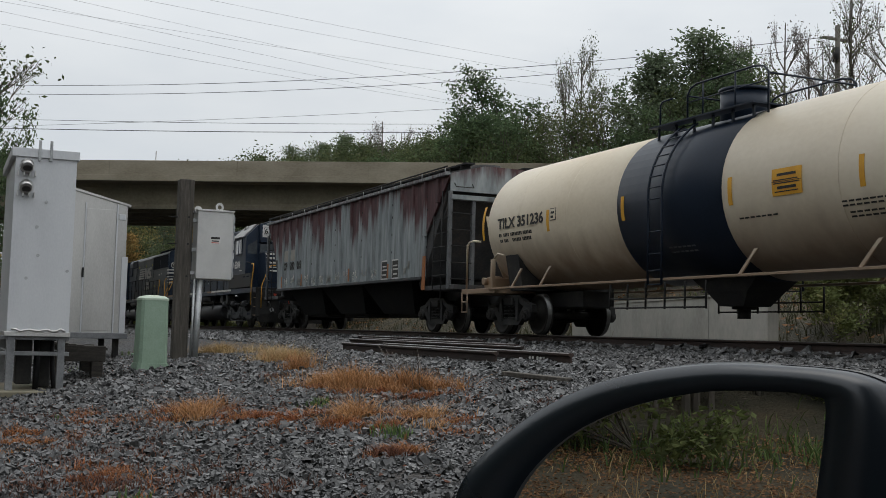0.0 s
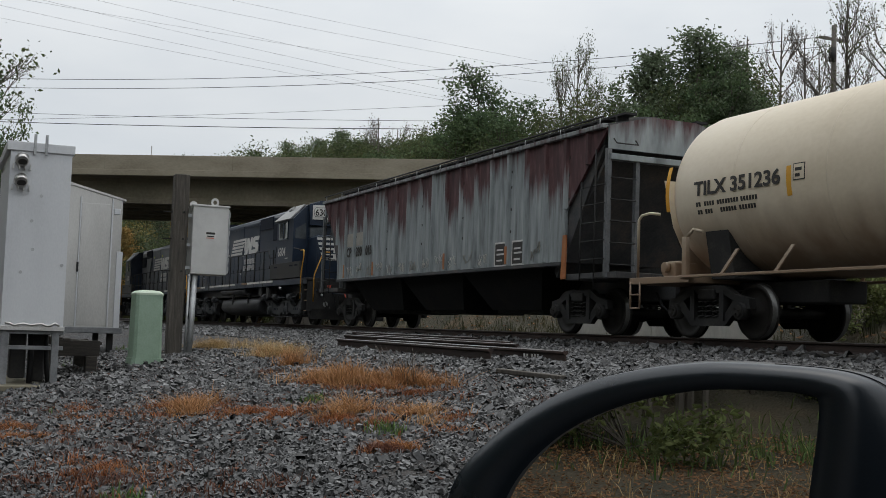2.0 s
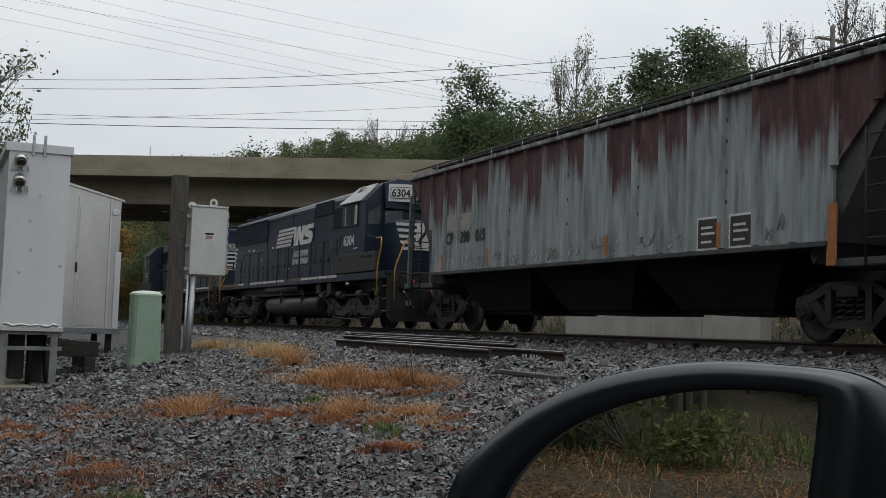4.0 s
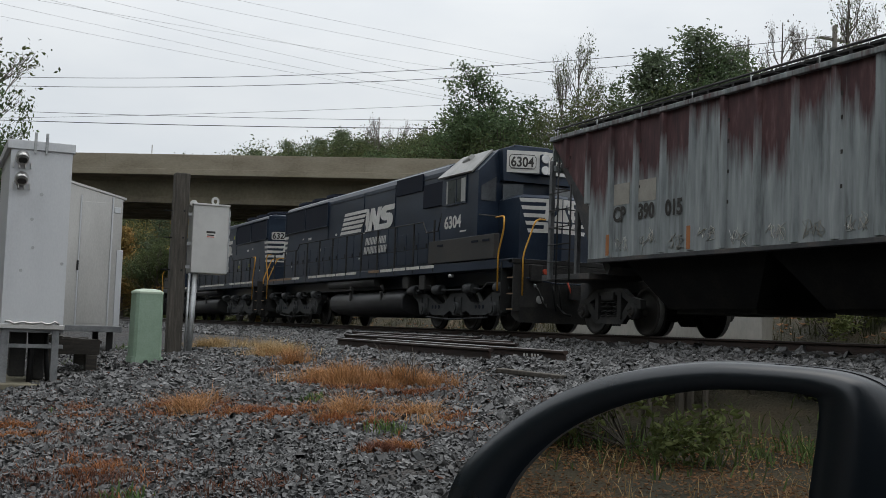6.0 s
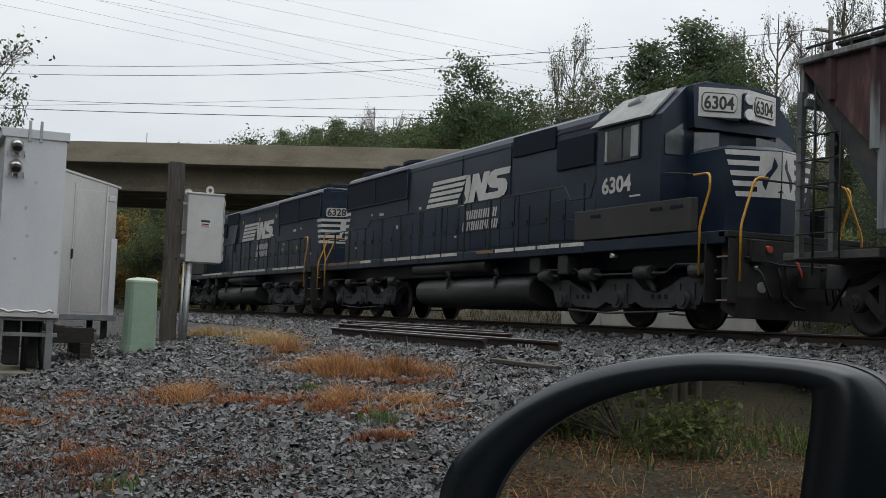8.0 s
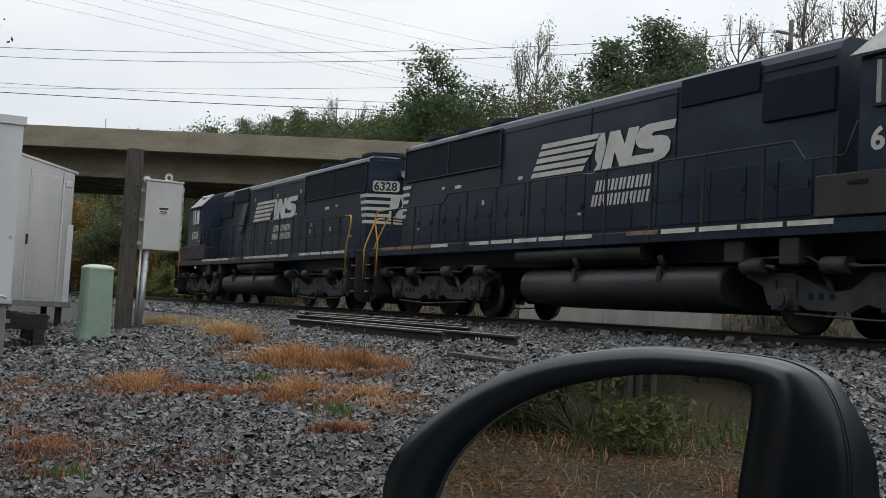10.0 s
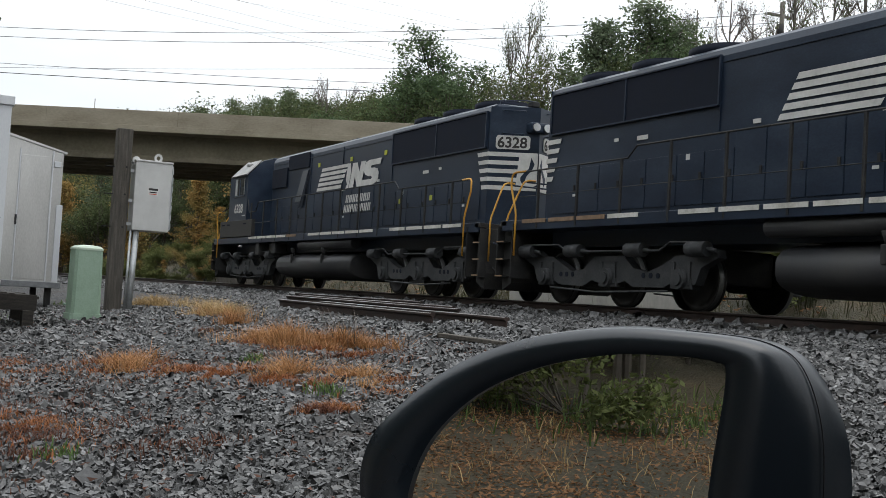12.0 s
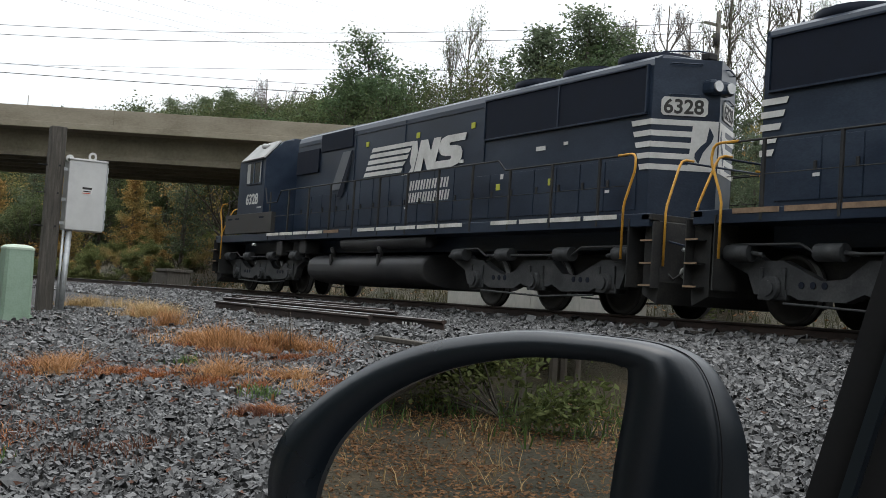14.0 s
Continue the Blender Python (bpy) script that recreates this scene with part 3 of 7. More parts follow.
def wheelset_bm(r):
    bm = B()
    for s in (-1, 1):
        y = s * 0.755
        prof = [(0.0, 0.10), (0.10, 0.10), (0.13, 0.055), (0.30, 0.03), (r * 0.83, 0.045), (r * 0.86, 0.065), (r, 0.068), (r + 0.004, -0.03), (r + 0.028, -0.045), (r + 0.026, -0.068), (r * 0.86, -0.068), (r * 0.8, -0.02), (0.30, -0.035), (0.14, -0.07), (0.0, -0.07)]
        seg = 28
        rings = [[bm.verts.new((rad * math.cos(2 * math.pi * i / seg), y + s * off, rad * math.sin(2 * math.pi * i / seg))) for i in range(seg)] for rad, off in prof[1:-1]]
        for k, (A, C) in enumerate(zip(rings, rings[1:])):
            for i in range(seg):
                f = bm.faces.new((A[i], A[(i + 1) % seg], C[(i + 1) % seg], C[i]))
                f.smooth = True
                f.material_index = 1 if k in (5,) else 0
        bm.faces.new(rings[0])
        bm.faces.new(rings[-1])
    cyl(bm, (0, -1.12, 0), (0, 1.12, 0), 0.085, 12)
    for s in (-1, 1):
        cyl(bm, (0, s * 1.1, 0), (0, s * 1.2, 0), 0.1, 12)
        for k in range(3):
            a = k * 2 * math.pi / 3
            cyl(bm, (0.055 * math.cos(a), s * 1.2, 0.055 * math.sin(a)), (0.055 * math.cos(a), s * 1.225, 0.055 * math.sin(a)), 0.018, 6)
    bmesh.ops.recalc_face_normals(bm, faces=bm.faces)
    return bm


def wheelset(parent, x, r):
    ob = part("wheelset", wheelset_bm(r), [M_WHEEL, M_TREAD], parent, at=pose(x, 0, r))
    WHEELS.append((ob, x, r))
    return ob


def freight_truck(parent, x):
    r, a = 0.46, 0.89
    bm = B()
    box(bm, -0.22, 0.22, -1.15, 1.15, 0.66, 0.84, 0.03)
    frame_ob = part("truck", bm, M_TRUCK, parent, "dusty cast-steel freight truck", pose(x, 0, 0))
    for s in (-1, 1):
        bm = B()
        y0, y1 = s * 0.97, s * 1.1
        prism(bm, [(-a - 0.22, 0.5), (-a - 0.2, 0.67), (-a + 0.15, 0.74), (-0.45, 0.9), (0.45, 0.9), (a - 0.15, 0.74), (a + 0.2, 0.67), (a + 0.22, 0.5), (a + 0.14, 0.5), (a + 0.1, 0.6), (a - 0.12, 0.6), (0.38, 0.77), (-0.38, 0.77), (-a + 0.12, 0.6), (-a - 0.1, 0.6), (-a - 0.14, 0.5)], "y", min(y0, y1), max(y0, y1))
        prism(bm, [(-a + 0.04, 0.63), (-a + 0.2, 0.65), (-0.4, 0.36), (0.4, 0.36), (a - 0.2, 0.65), (a - 0.04, 0.63), (a - 0.1, 0.5), (0.46, 0.21), (-0.46, 0.21), (-a + 0.1, 0.5)], "y", min(y0, y1) + 0.01, max(y0, y1) - 0.01)
        for k in (-1, 1):
            box(bm, k * 0.4 - 0.06, k * 0.4 + 0.06, min(y0, y1) - 0.02, max(y0, y1) + 0.02, 0.3, 0.82)
            cyl(bm, (k * a, s * 1.0, r), (k * a, s * 1.16, r), 0.14, 12)
        part("side_frame", bm, M_TRUCK, frame_ob)
    for s in (-1, 1):
        for k in (-0.2, 0, 0.2):
            bm = B()
            pts = [(k + 0.075 * math.cos(i * 0.9), s * 1.04 + 0.075 * math.sin(i * 0.9), 0.3 + i * 0.0125) for i in range(30)]
            tube(bm, pts, 0.017, 5)
            part("spring", bm, M_TRUCK, frame_ob)
    for k in (-a, a):
        wheelset(frame_ob, k, r)
    bm = B()
    for k in (-1, 1):
        box(bm, k * (a - 0.56) - 0.04, k * (a - 0.56) + 0.04, -0.9, 0.9, 0.32, 0.44, 0.01)
        for s in (-1, 1):
            box(bm, k * (a - 0.5) - 0.03, k * (a - 0.5) + 0.03, s * 0.755 - 0.06, s * 0.755 + 0.06, 0.3, 0.6, 0.01)
    part("brake_beam", bm, M_UNDER, frame_ob)
    return frame_ob


def coupler(parent, x, d):
    bm = B()
    box(bm, min(x - d * 1.0, x - d * 0.2), max(x - d * 1.0, x - d * 0.2), -0.1, 0.1, 0.78, 0.98, 0.02)
    prism(bm, [(x - d * 0.3, -0.14), (x - d * 0.05, -0.17), (x + d * 0.07, -0.1), (x + d * 0.07, 0.0), (x - d * 0.04, 0.04), (x - d * 0.04, 0.12), (x + d * 0.05, 0.18), (x - d * 0.3, 0.16)], "z", 0.74, 1.02)
    part("coupler", bm, M_TRUCK, parent)
    bm = B()
    tube(bm, [(x - d * 0.55, -0.4, 0.85), (x - d * 0.35, -0.4, 0.6), (x - d * 0.15, -0.33, 0.42), (x + d * 0.0, -0.22, 0.38)], 0.028, 8)
    part("air_hose", bm, M_RUBBER, parent)


def plate(bm, pts, out):
    """A thin plate through four corners, with thickness along out."""
    o = Vector(out)
    A, C = [bm.verts.new(Vector(p)) for p in pts], [bm.verts.new(Vector(p) + o) for p in pts]
    n = len(pts)
    for i in range(n):
        bm.faces.new((A[i], A[(i + 1) % n], C[(i + 1) % n], C[i]))
    bm.faces.new(A[::-1])
    bm.faces.new(C)
    bmesh.ops.recalc_face_normals(bm, faces=bm.faces)
    return bm


def loco_truck(parent, x):
    r = 0.508
    bm = B()
    box(bm, -2.3, 2.3, -0.6, 0.6, 0.45, 1.05, 0.05)
    ob = part("truck", bm, M_UNDER, parent, "grimy three-axle locomotive truck", pose(x, 0, 0))
    for s in (-1, 1):
        bm = B()
        y0, y1 = sorted((s * 1.02, s * 1.2))
        prism(bm, [(-2.95, 0.86), (-2.85, 1.0), (-2.5, 1.02), (-2.25, 0.9), (-1.9, 0.9), (-1.5, 0.74), (-1.2, 0.62), (-0.8, 0.66), (-0.45, 0.9), (0.45, 0.9), (0.75, 0.68), (1.15, 0.62), (1.5, 0.72), (1.9, 0.9), (2.3, 0.92), (2.55, 1.02), (2.9, 1.0), (2.95, 0.86), (2.55, 0.7), (2.42, 0.42), (1.75, 0.42), (1.6, 0.36), (0.75, 0.36), (0.5, 0.46), (0.36, 0.42), (-0.36, 0.42), (-0.5, 0.46), (-0.8, 0.34), (-1.6, 0.36), (-1.75, 0.42), (-2.42, 0.42), (-2.55, 0.7)], "y", y0, y1)
        for k in (-1, 0, 1):
            box(bm, k * 2.07 - 0.27, k * 2.07 + 0.27, y0 - 0.02, y1 + 0.02, 0.34, 0.5, 0.02)
            box(bm, k * 2.07 - 0.24, k * 2.07 - 0.17, y0 - 0.03, y1 + 0.03, 0.4, 0.8, 0.01)
            box(bm, k * 2.07 + 0.17, k * 2.07 + 0.24, y0 - 0.03, y1 + 0.03, 0.4, 0.8, 0.01)
        part("side_frame", bm, M_LTRUCK, ob)
    for s in (-1, 1):
        for k in (-1, 0, 1):
            bm = B()
            cyl(bm, (k * 2.07, s * 1.1, r), (k * 2.07, s * 1.3, r), 0.17, 14)
            cyl(bm, (k * 2.07, s * 1.3, r), (k * 2.07, s * 1.33, r), 0.11, 12)
            part("journal_box", bm, M_LTRUCK, ob)
        for k in (-2.6, 0.95, 2.6, -0.95):
            bm = B()
            cyl(bm, (k - 0.26, s * 1.3, 1.0), (k + 0.2, s * 1.3, 1.0), 0.125, 12)
            cyl(bm, (k + 0.2, s * 1.3, 1.0), (k + 0.42, s * 1.3, 0.97), 0.035, 8)
            part("brake_cylinder", bm, M_LTRUCK, ob)
        for k in (-1.35, 1.25):
            for dx in (-0.2, 0, 0.2):
                bm = B()
                cyl(bm, (k + dx, s * 1.195, 0.56), (k + dx, s * 1.21, 0.56), 0.05, 10)
                part("lightening_hole", bm, M_GRILLE, ob)
        bm = B()
        tube(bm, [(-2.8, s * 1.32, 1.12), (-1.5, s * 1.32, 1.12), (-1.2, s * 1.32, 0.98), (1.6, s * 1.32, 0.98), (1.9, s * 1.32, 1.12), (2.8, s * 1.32, 1.1)], 0.022, 6)
        tube(bm, [(-1.8, s * 1.26, 0.3), (-0.3, s * 1.26, 0.24), (1.8, s * 1.26, 0.3)], 0.02, 6)
        part("brake_rod", bm, M_LTRUCK, ob)
    for k in (-2.07, 0, 2.07):
        wheelset(ob, k, r)
    return ob


def hood_ring(x, hw, top):
    return [(x, -hw, 1.64), (x, -hw, top - 0.2), (x, -hw + 0.05, top - 0.08), (x, -hw + 0.18, top), (x, hw - 0.18, top), (x, hw - 0.05, top - 0.08), (x, hw, top - 0.2), (x, hw, 1.64)]


def v_end(bm, x, d, hw, b, z0, z1, flat=0.0):
    """A hood end that comes to a vertical ridge."""
    prism(bm, [(x, -hw), (x + d * b, -flat), (x + d * b, flat), (x, hw)], "z", z0, z1)


def on_v(x, d, hw, b, u, z, lift, side):
    """A point on one face of a ridged end; u runs 0 at the outer corner to 1 at the ridge."""
    n = Vector((d * hw, side * b, 0)).normalized()
    return Vector((x + d * b * u, side * hw * (1 - u), z)) + n * lift


def v_basis(x, d, hw, b, u, z, lift, side):
    """Pose for lettering on that face."""
    n = Vector((d * hw, side * b, 0)).normalized()
    up = Vector((0, 0, 1))
    right = up.cross(n)
    m = Matrix((right, up, n)).transposed().to_4x4()
    return Matrix.Translation(on_v(x, d, hw, b, u, z, lift, side)) @ m


def stripes_on_v(parent, x, d, hw, b, z0, z1, name="end_stripe"):
    """White bars that close into a pale shield near the ridge, on both faces."""
    n = 5
    h = (z1 - z0) / (2 * n - 1)
    for side in (-1, 1):
        for i in range(n):
            za = z0 + 2 * h * i
            u0 = -0.02 if name == "end_stripe" else -0.02 + 0.05 * (n - 1 - i)
            bm = B()
            pts = [on_v(x, d, hw, b, u0 + (0 if name == "end_stripe" else 0.03), za, 0.004, side), on_v(x, d, hw, b, 0.98, za, 0.004, side), on_v(x, d, hw, b, 0.98, za + h, 0.004, side), on_v(x, d, hw, b, u0, za + h, 0.004, side)]
            nn = Vector((d * hw, side * b, 0)).normalized() * 0.004
            plate(bm, pts, nn)
            part(name, bm, M_LETTER, parent)
        bm = B()
        us = [(0.62, z1), (0.99, z1), (0.99, z0 + h * 1.5), (0.8, z0), (0.56, z0)]
        plate(bm, [on_v(x, d, hw, b, u, z, 0.009, side) for u, z in us], Vector((d * hw, side * b, 0)).normalized() * 0.004)
        part("shield", bm, M_LETTER, parent)
        bm = B()
        us = [(0.86, z1 - 0.1), (0.93, z1 - 0.25), (0.9, z0 + 0.5), (0.78, z0 + 0.32), (0.72, z0 + 0.12), (0.66, z0 + 0.22), (0.66, z0 + 0.3), (0.74, z0 + 0.42), (0.82, z0 + 0.5)]
        plate(bm, [on_v(x, d, hw, b, u, z, 0.014, side) for u, z in us], Vector((d * hw, side * b, 0)).normalized() * 0.004)
        part("shield_mark", bm, M_BLACK, parent)


def locomotive(name, number, cx, s, logo_x, tank_shift):
    """s = 1: cab leads towards +x; s = -1: the whole engine is turned round."""
    loco = thing(name, "black diesel freight locomotive numbered %s with white stripes, dusty and worn" % number, "locomotive", pose(cx, TRACK_Y, RAIL_Z, 0, 0, 0 if s > 0 else 180), group="locomotives of the train")
    nr = -s  # local y side that the viewer sees
    HW = 0.93
    # underframe
    bm = B()
    box(bm, -10.35, 10.35, -1.5, 1.5, 1.42, 1.63, 0.01)
    box(bm, -9.3, 9.3, -0.9, 0.9, 1.1, 1.42)
    part("frame", bm, M_BLACK, loco)
    xs = [-9.6 + i * 0.98 for i in range(19)]
    for side in (-1, 1):
        for i, x in enumerate(xs[:-1]):
            if x > 5.2 or (i % 6 == 4):
                continue
            bm = B()
            box(bm, x + 0.06, x + 0.94, side * 1.5 - 0.012, side * 1.5 + 0.012, 1.555, 1.632)
            part("sill_stripe", bm, M_DUST if (x < -7.5 and s > 0) or i == 11 else M_WHITE, loco)
    # long hood
    bm = B()
    loft(bm, [hood_ring(-9.6, HW, 4.41), hood_ring(5.5, HW, 4.41)], True, False)
    v_end(bm, -9.6, -1, HW, 0.62, 1.64, 4.33)
    part("long_hood", bm, M_BLACK, loco)
    bm = B()
    loft(bm, [[(-9.62, -0.8, 4.33), (-10.1, -0.12, 4.3), (-10.1, 0.12, 4.3), (-9.62, 0.8, 4.33)], [(-9.6, -0.74, 4.41), (-9.9, -0.1, 4.38), (-9.9, 0.1, 4.38), (-9.6, 0.74, 4.41)]], True, False)
    part("hood_end_cap", bm, M_BLACK, loco)
    for side in (-1, 1):
        y = side * HW
        bm = B()
        box(bm, -9.45, -4.45, min(y, y + side * 0.035), max(y, y + side * 0.035), 3.4, 4.2, 0.008)
        g = part("radiator_grille", bm, M_GRILLE, loco, "black radiator intake screen")
        bm = B()
        for z in (3.385, 4.2):
            box(bm, -9.5, -4.4, min(y, y + side * 0.06), max(y, y + side * 0.06), z, z + 0.03)
        for x in (-9.5, -7.0, -4.43):
            box(bm, x, x + 0.035, min(y, y + side * 0.055), max(y, y + side * 0.055), 3.4, 4.2)
        part("grille_frame", bm, M_BLACK, g)
        # engine doors with latches
        x = -9.3
        k = 0
        while x < 5.0:
            w = 0.72 if k % 4 else 0.86
            bm = B()
            box(bm, x, x + w - 0.035, min(y, y + side * 0.014), max(y, y + side * 0.014), 1.78, 2.66 if x < -4.5 or x > 1.5 else 2.92, 0.004)
            d = part("hood_door", bm, M_BLACK, loco)
            bm = B()
            box(bm, x + w - 0.14, x + w - 0.09, min(y, y + side * 0.04), max(y, y + side * 0.04), 2.2, 2.32, 0.005)
            part("latch", bm, M_UNDER, d)
            x += w
            k += 1
        bm = B()
        box(bm, -4.4, 5.4, min(y, y + side * 0.02), max(y, y + side * 0.02), 4.1, 4.125)
        for x in (-4.42, -0.9, 1.75):
            box(bm, x, x + 0.03, min(y, y + side * 0.02), max(y, y + side * 0.02), 2.95, 4.2)
        part("hood_seam", bm, M_BLACK, loco)
        bm = B()
        box(bm, 1.9, 3.85, min(y, y + side * 0.04), max(y, y + side * 0.04), 3.82, 4.3, 0.01)
        part("blower_grille", bm, M_GRILLE, loco)
        bm = B()
        box(bm, 3.95, 5.45, min(y, y + side * 0.05), max(y, y + side * 0.05), 3.3, 3.95, 0.01)
        part("air_filter", bm, M_GRILLE, loco)
        # small labels and lifting lugs
        for x, z, w, h, m in ((-3.6, 3.0, 0.16, 0.07, M_LETTER), (-6.6, 3.02, 0.3, 0.08, M_LETTER), (-7.3, 3.06, 0.12, 0.06, M_LETTER), (-5.2, 2.55, 0.1, 0.1, M_LETTER), (-8.6, 2.1, 0.12, 0.05, M_LETTER), (-1.2, 2.1, 0.12, 0.05, M_LETTER)):
            bm = B()
            box(bm, x, x + w, min(y, y + side * 0.02), max(y, y + side * 0.02), z, z + h)
            part("notice_plate", bm, m, loco)
        if number == "6328":
            for x, z in ((-4.0, 3.7), (-1.6, 3.72), (1.0, 3.74), (-5.1, 2.33), (-6.9, 2.33)):
                bm = B()
                box(bm, x, x + 0.15, min(y, y + side * 0.024), max(y, y + side * 0.024), z, z + 0.13, 0.01)
                part("yellow_tag", bm, M_TAG, loco)
    # roof gear
    for x in (-8.6, -6.95, -5.3):
        bm = B()
        cyl(bm, (x, 0, 4.4), (x, 0, 4.56), 0.72, 24)
        cyl(bm, (x, 0, 4.56), (x, 0, 4.6), 0.62, 24)
        part("radiator_fan", bm, M_GRILLE, loco)
    bm = B()
    box(bm, -0.5, 0.6, -0.35, 0.35, 4.4, 4.58, 0.03)
    part("exhaust_outlet", bm, M_UNDER, loco)
    bm = B()
    box(bm, 1.85, 5.3, -0.7, 0.7, 4.4, 4.45, 0.02)
    for x in (2.6, 4.2):
        cyl(bm, (x, 0, 4.45), (x, 0, 4.5), 0.5, 20)
    part("dynamic_brake_hatch", bm, M_BLACK, loco)
    bm = B()
    tube(bm, [(-9.3, -0.5, 4.41), (-9.3, -0.5, 4.52), (-9.85, -0.15, 4.52), (-9.85, 0.2, 4.52), (-9.4, 0.6, 4.52), (-9.4, 0.6, 4.41)], 0.015, 6)
    part("roof_grab_rail", bm, M_BLACK, loco)
    bm = B()
    box(bm, -10.0, -9.8, -0.1, 0.1, 4.38, 4.5, 0.02)
    part("antenna_box", bm, M_UNDER, loco)
    # rear end: number boards, headlight, stripes that begin on the hood sides
    for side in (-1, 1):
        for i in range(5):
            z = 2.45 + 0.85 / 9 * 2 * i
            e = -9.1 - 0.06 * (4 - i)
            bm = B()
            yb = side * (HW + 0.016)
            plate(bm, [(-9.625, yb, z), (e - 0.04, yb, z), (e, yb, z + 0.094), (-9.625, yb, z + 0.094)], (0, side * 0.004, 0))
            part("end_stripe", bm, M_LETTER, loco)
    stripes_on_v(loco, -9.6, -1, HW, 0.62, 2.45, 3.3)
    for side in (-1, 1):
        nb = B()
        n = Vector((-HW, side * 0.62, 0)).normalized()
        plate(nb, [on_v(-9.6, -1, HW, 0.62, u, z, 0.004, side) for u, z in ((0.17, 3.37), (0.78, 3.37), (0.82, 3.42), (0.82, 3.63), (0.78, 3.68), (0.17, 3.68), (0.13, 3.63), (0.13, 3.42))], n * 0.02)
        nbo = part("number_board", nb, M_LETTER, loco)
        a, c = v_basis(-9.6, -1, HW, 0.62, 0.16, 3.41, 0.03, side), v_basis(-9.6, -1, HW, 0.62, 0.8, 3.41, 0.03, side)
        right = a.to_3x3() @ Vector((1, 0, 0))
        first = a if (c.translation - a.translation).dot(right) > 0 else c
        lettering("number", number, 0.33, M_INK, nbo, first, 1.02, 0.008)
    bm = B()
    box(bm, -10.3, -10.0, -0.26, 0.26, 3.75, 3.99, 0.06)
    hl = part("headlight", bm, M_BLACK, loco)
    for y in (-0.14, 0.14):
        bm = B()
        cyl(bm, (-10.29, y, 3.87), (-10.33, y, 3.87), 0.09, 16)
        part("lens", bm, M_LENS, hl)
    bm = B()
    for z in (4.24, 3.72):
        for side in (-1, 1):
            tube(bm, [on_v(-9.6, -1, HW, 0.62, u, z, l, side) for u, l in ((0.25, 0), (0.25, 0.06), (0.7, 0.06), (0.7, 0))], 0.012, 6)
    part("grab_iron", bm, M_BLACK, loco)
    # cab
    prof = [(-1.52, 1.66), (-1.52, 3.82), (-1.0, 4.36), (-0.55, 4.46), (0.55, 4.46), (1.0, 4.36), (1.52, 3.82), (1.52, 1.66)]
    bm = B()
    prism(bm, prof, "x", 6.45, 8.55)
    cab = part("cab", bm, M_BLACK, loco)
    for side in (-1, 1):
        # roof slope, its brightness under the sky painted in by M_ROOF
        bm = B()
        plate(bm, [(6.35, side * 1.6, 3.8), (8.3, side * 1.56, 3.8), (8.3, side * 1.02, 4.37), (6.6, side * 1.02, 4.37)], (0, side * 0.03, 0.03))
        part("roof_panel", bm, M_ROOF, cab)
    bm = B()
    prism(bm, [(-1.0, 4.36), (-0.55, 4.46), (0.55, 4.46), (1.0, 4.36), (0.95, 3.6), (-0.95, 3.6)], "x", 8.55, 8.75)
    part("windshield_header", bm, M_BLACK, cab)
    bm = B()
    box(bm, 6.9, 8.4, -0.5, 0.5, 4.46, 4.56, 0.03)
    part("air_conditioner", bm, M_BLACK, cab)
    bm = B()
    cyl(bm, (7.1, nr * 1.2, 4.2), (7.5, nr * 1.2, 4.28), 0.09, 10)
    part("roof_vent", bm, M_ROOF, cab)
    for side in (-1, 1):
        bm = B()
        box(bm, 6.72, 7.9, side * 1.52 - 0.01, side * 1.52 + 0.01, 3.12, 3.74, 0.004)
        win = part("side_window", bm, M_GLASS, cab)
        for x0, x1 in ((6.74, 6.82), (7.62, 7.86)):
            bm = B()
            box(bm, x0, x1, side * 1.535 - 0.006, side * 1.535 + 0.006, 3.14, 3.72)
            part("sun_blind", bm, M_BLIND, win)
        bm = B()
        for x in (6.7, 7.3, 7.88):
            box(bm, x, x + 0.04, side * 1.525 - 0.02, side * 1.525 + 0.02, 3.1, 3.76)
        for z in (3.09, 3.73):
            box(bm, 6.7, 7.92, side * 1.525 - 0.025, side * 1.525 + 0.025, z, z + 0.035)
        part("window_frame", bm, M_BLACK, win)
        bm = B()
        box(bm, 5.7, 9.5, *sorted((side * 1.4, side * 1.535)), 1.66, 2.24, 0.012)
        bb = part("battery_box", bm, M_BATT, loco, "dusty brown-black battery box")
        for x in (6.3, 8.3, 8.9):
            bm = B()
            box(bm, x, x + 0.35, side * 1.535 - 0.012, side * 1.535 + 0.006, 2.08, 2.13)
            part("vent_slot", bm, M_GRILLE, bb)
        bm = B()
        y = side * 0.97
        plate(bm, [(8.76, side * 0.97, 3.1), (8.76, side * 0.42, 3.1), (8.76, side * 0.42, 3.55), (8.76, side * 0.97, 3.5)], (0.012, 0, 0))
        part("windshield", bm, M_GLASS, cab)
        bm = B()
        plate(bm, [(8.56, side * 1.05, 3.1), (8.56, side * 1.45, 3.1), (8.56, side * 1.45, 3.45), (8.56, side * 1.05, 3.7)], (0.012, 0, 0))
        part("windshield", bm, M_GLASS, cab)
    # number boards over the windshield, on a shallow ridge
    bm = B()
    v_end(bm, 8.75, 1, 0.88, 0.28, 3.81, 4.34)
    part("number_box", bm, M_LETTER, cab)
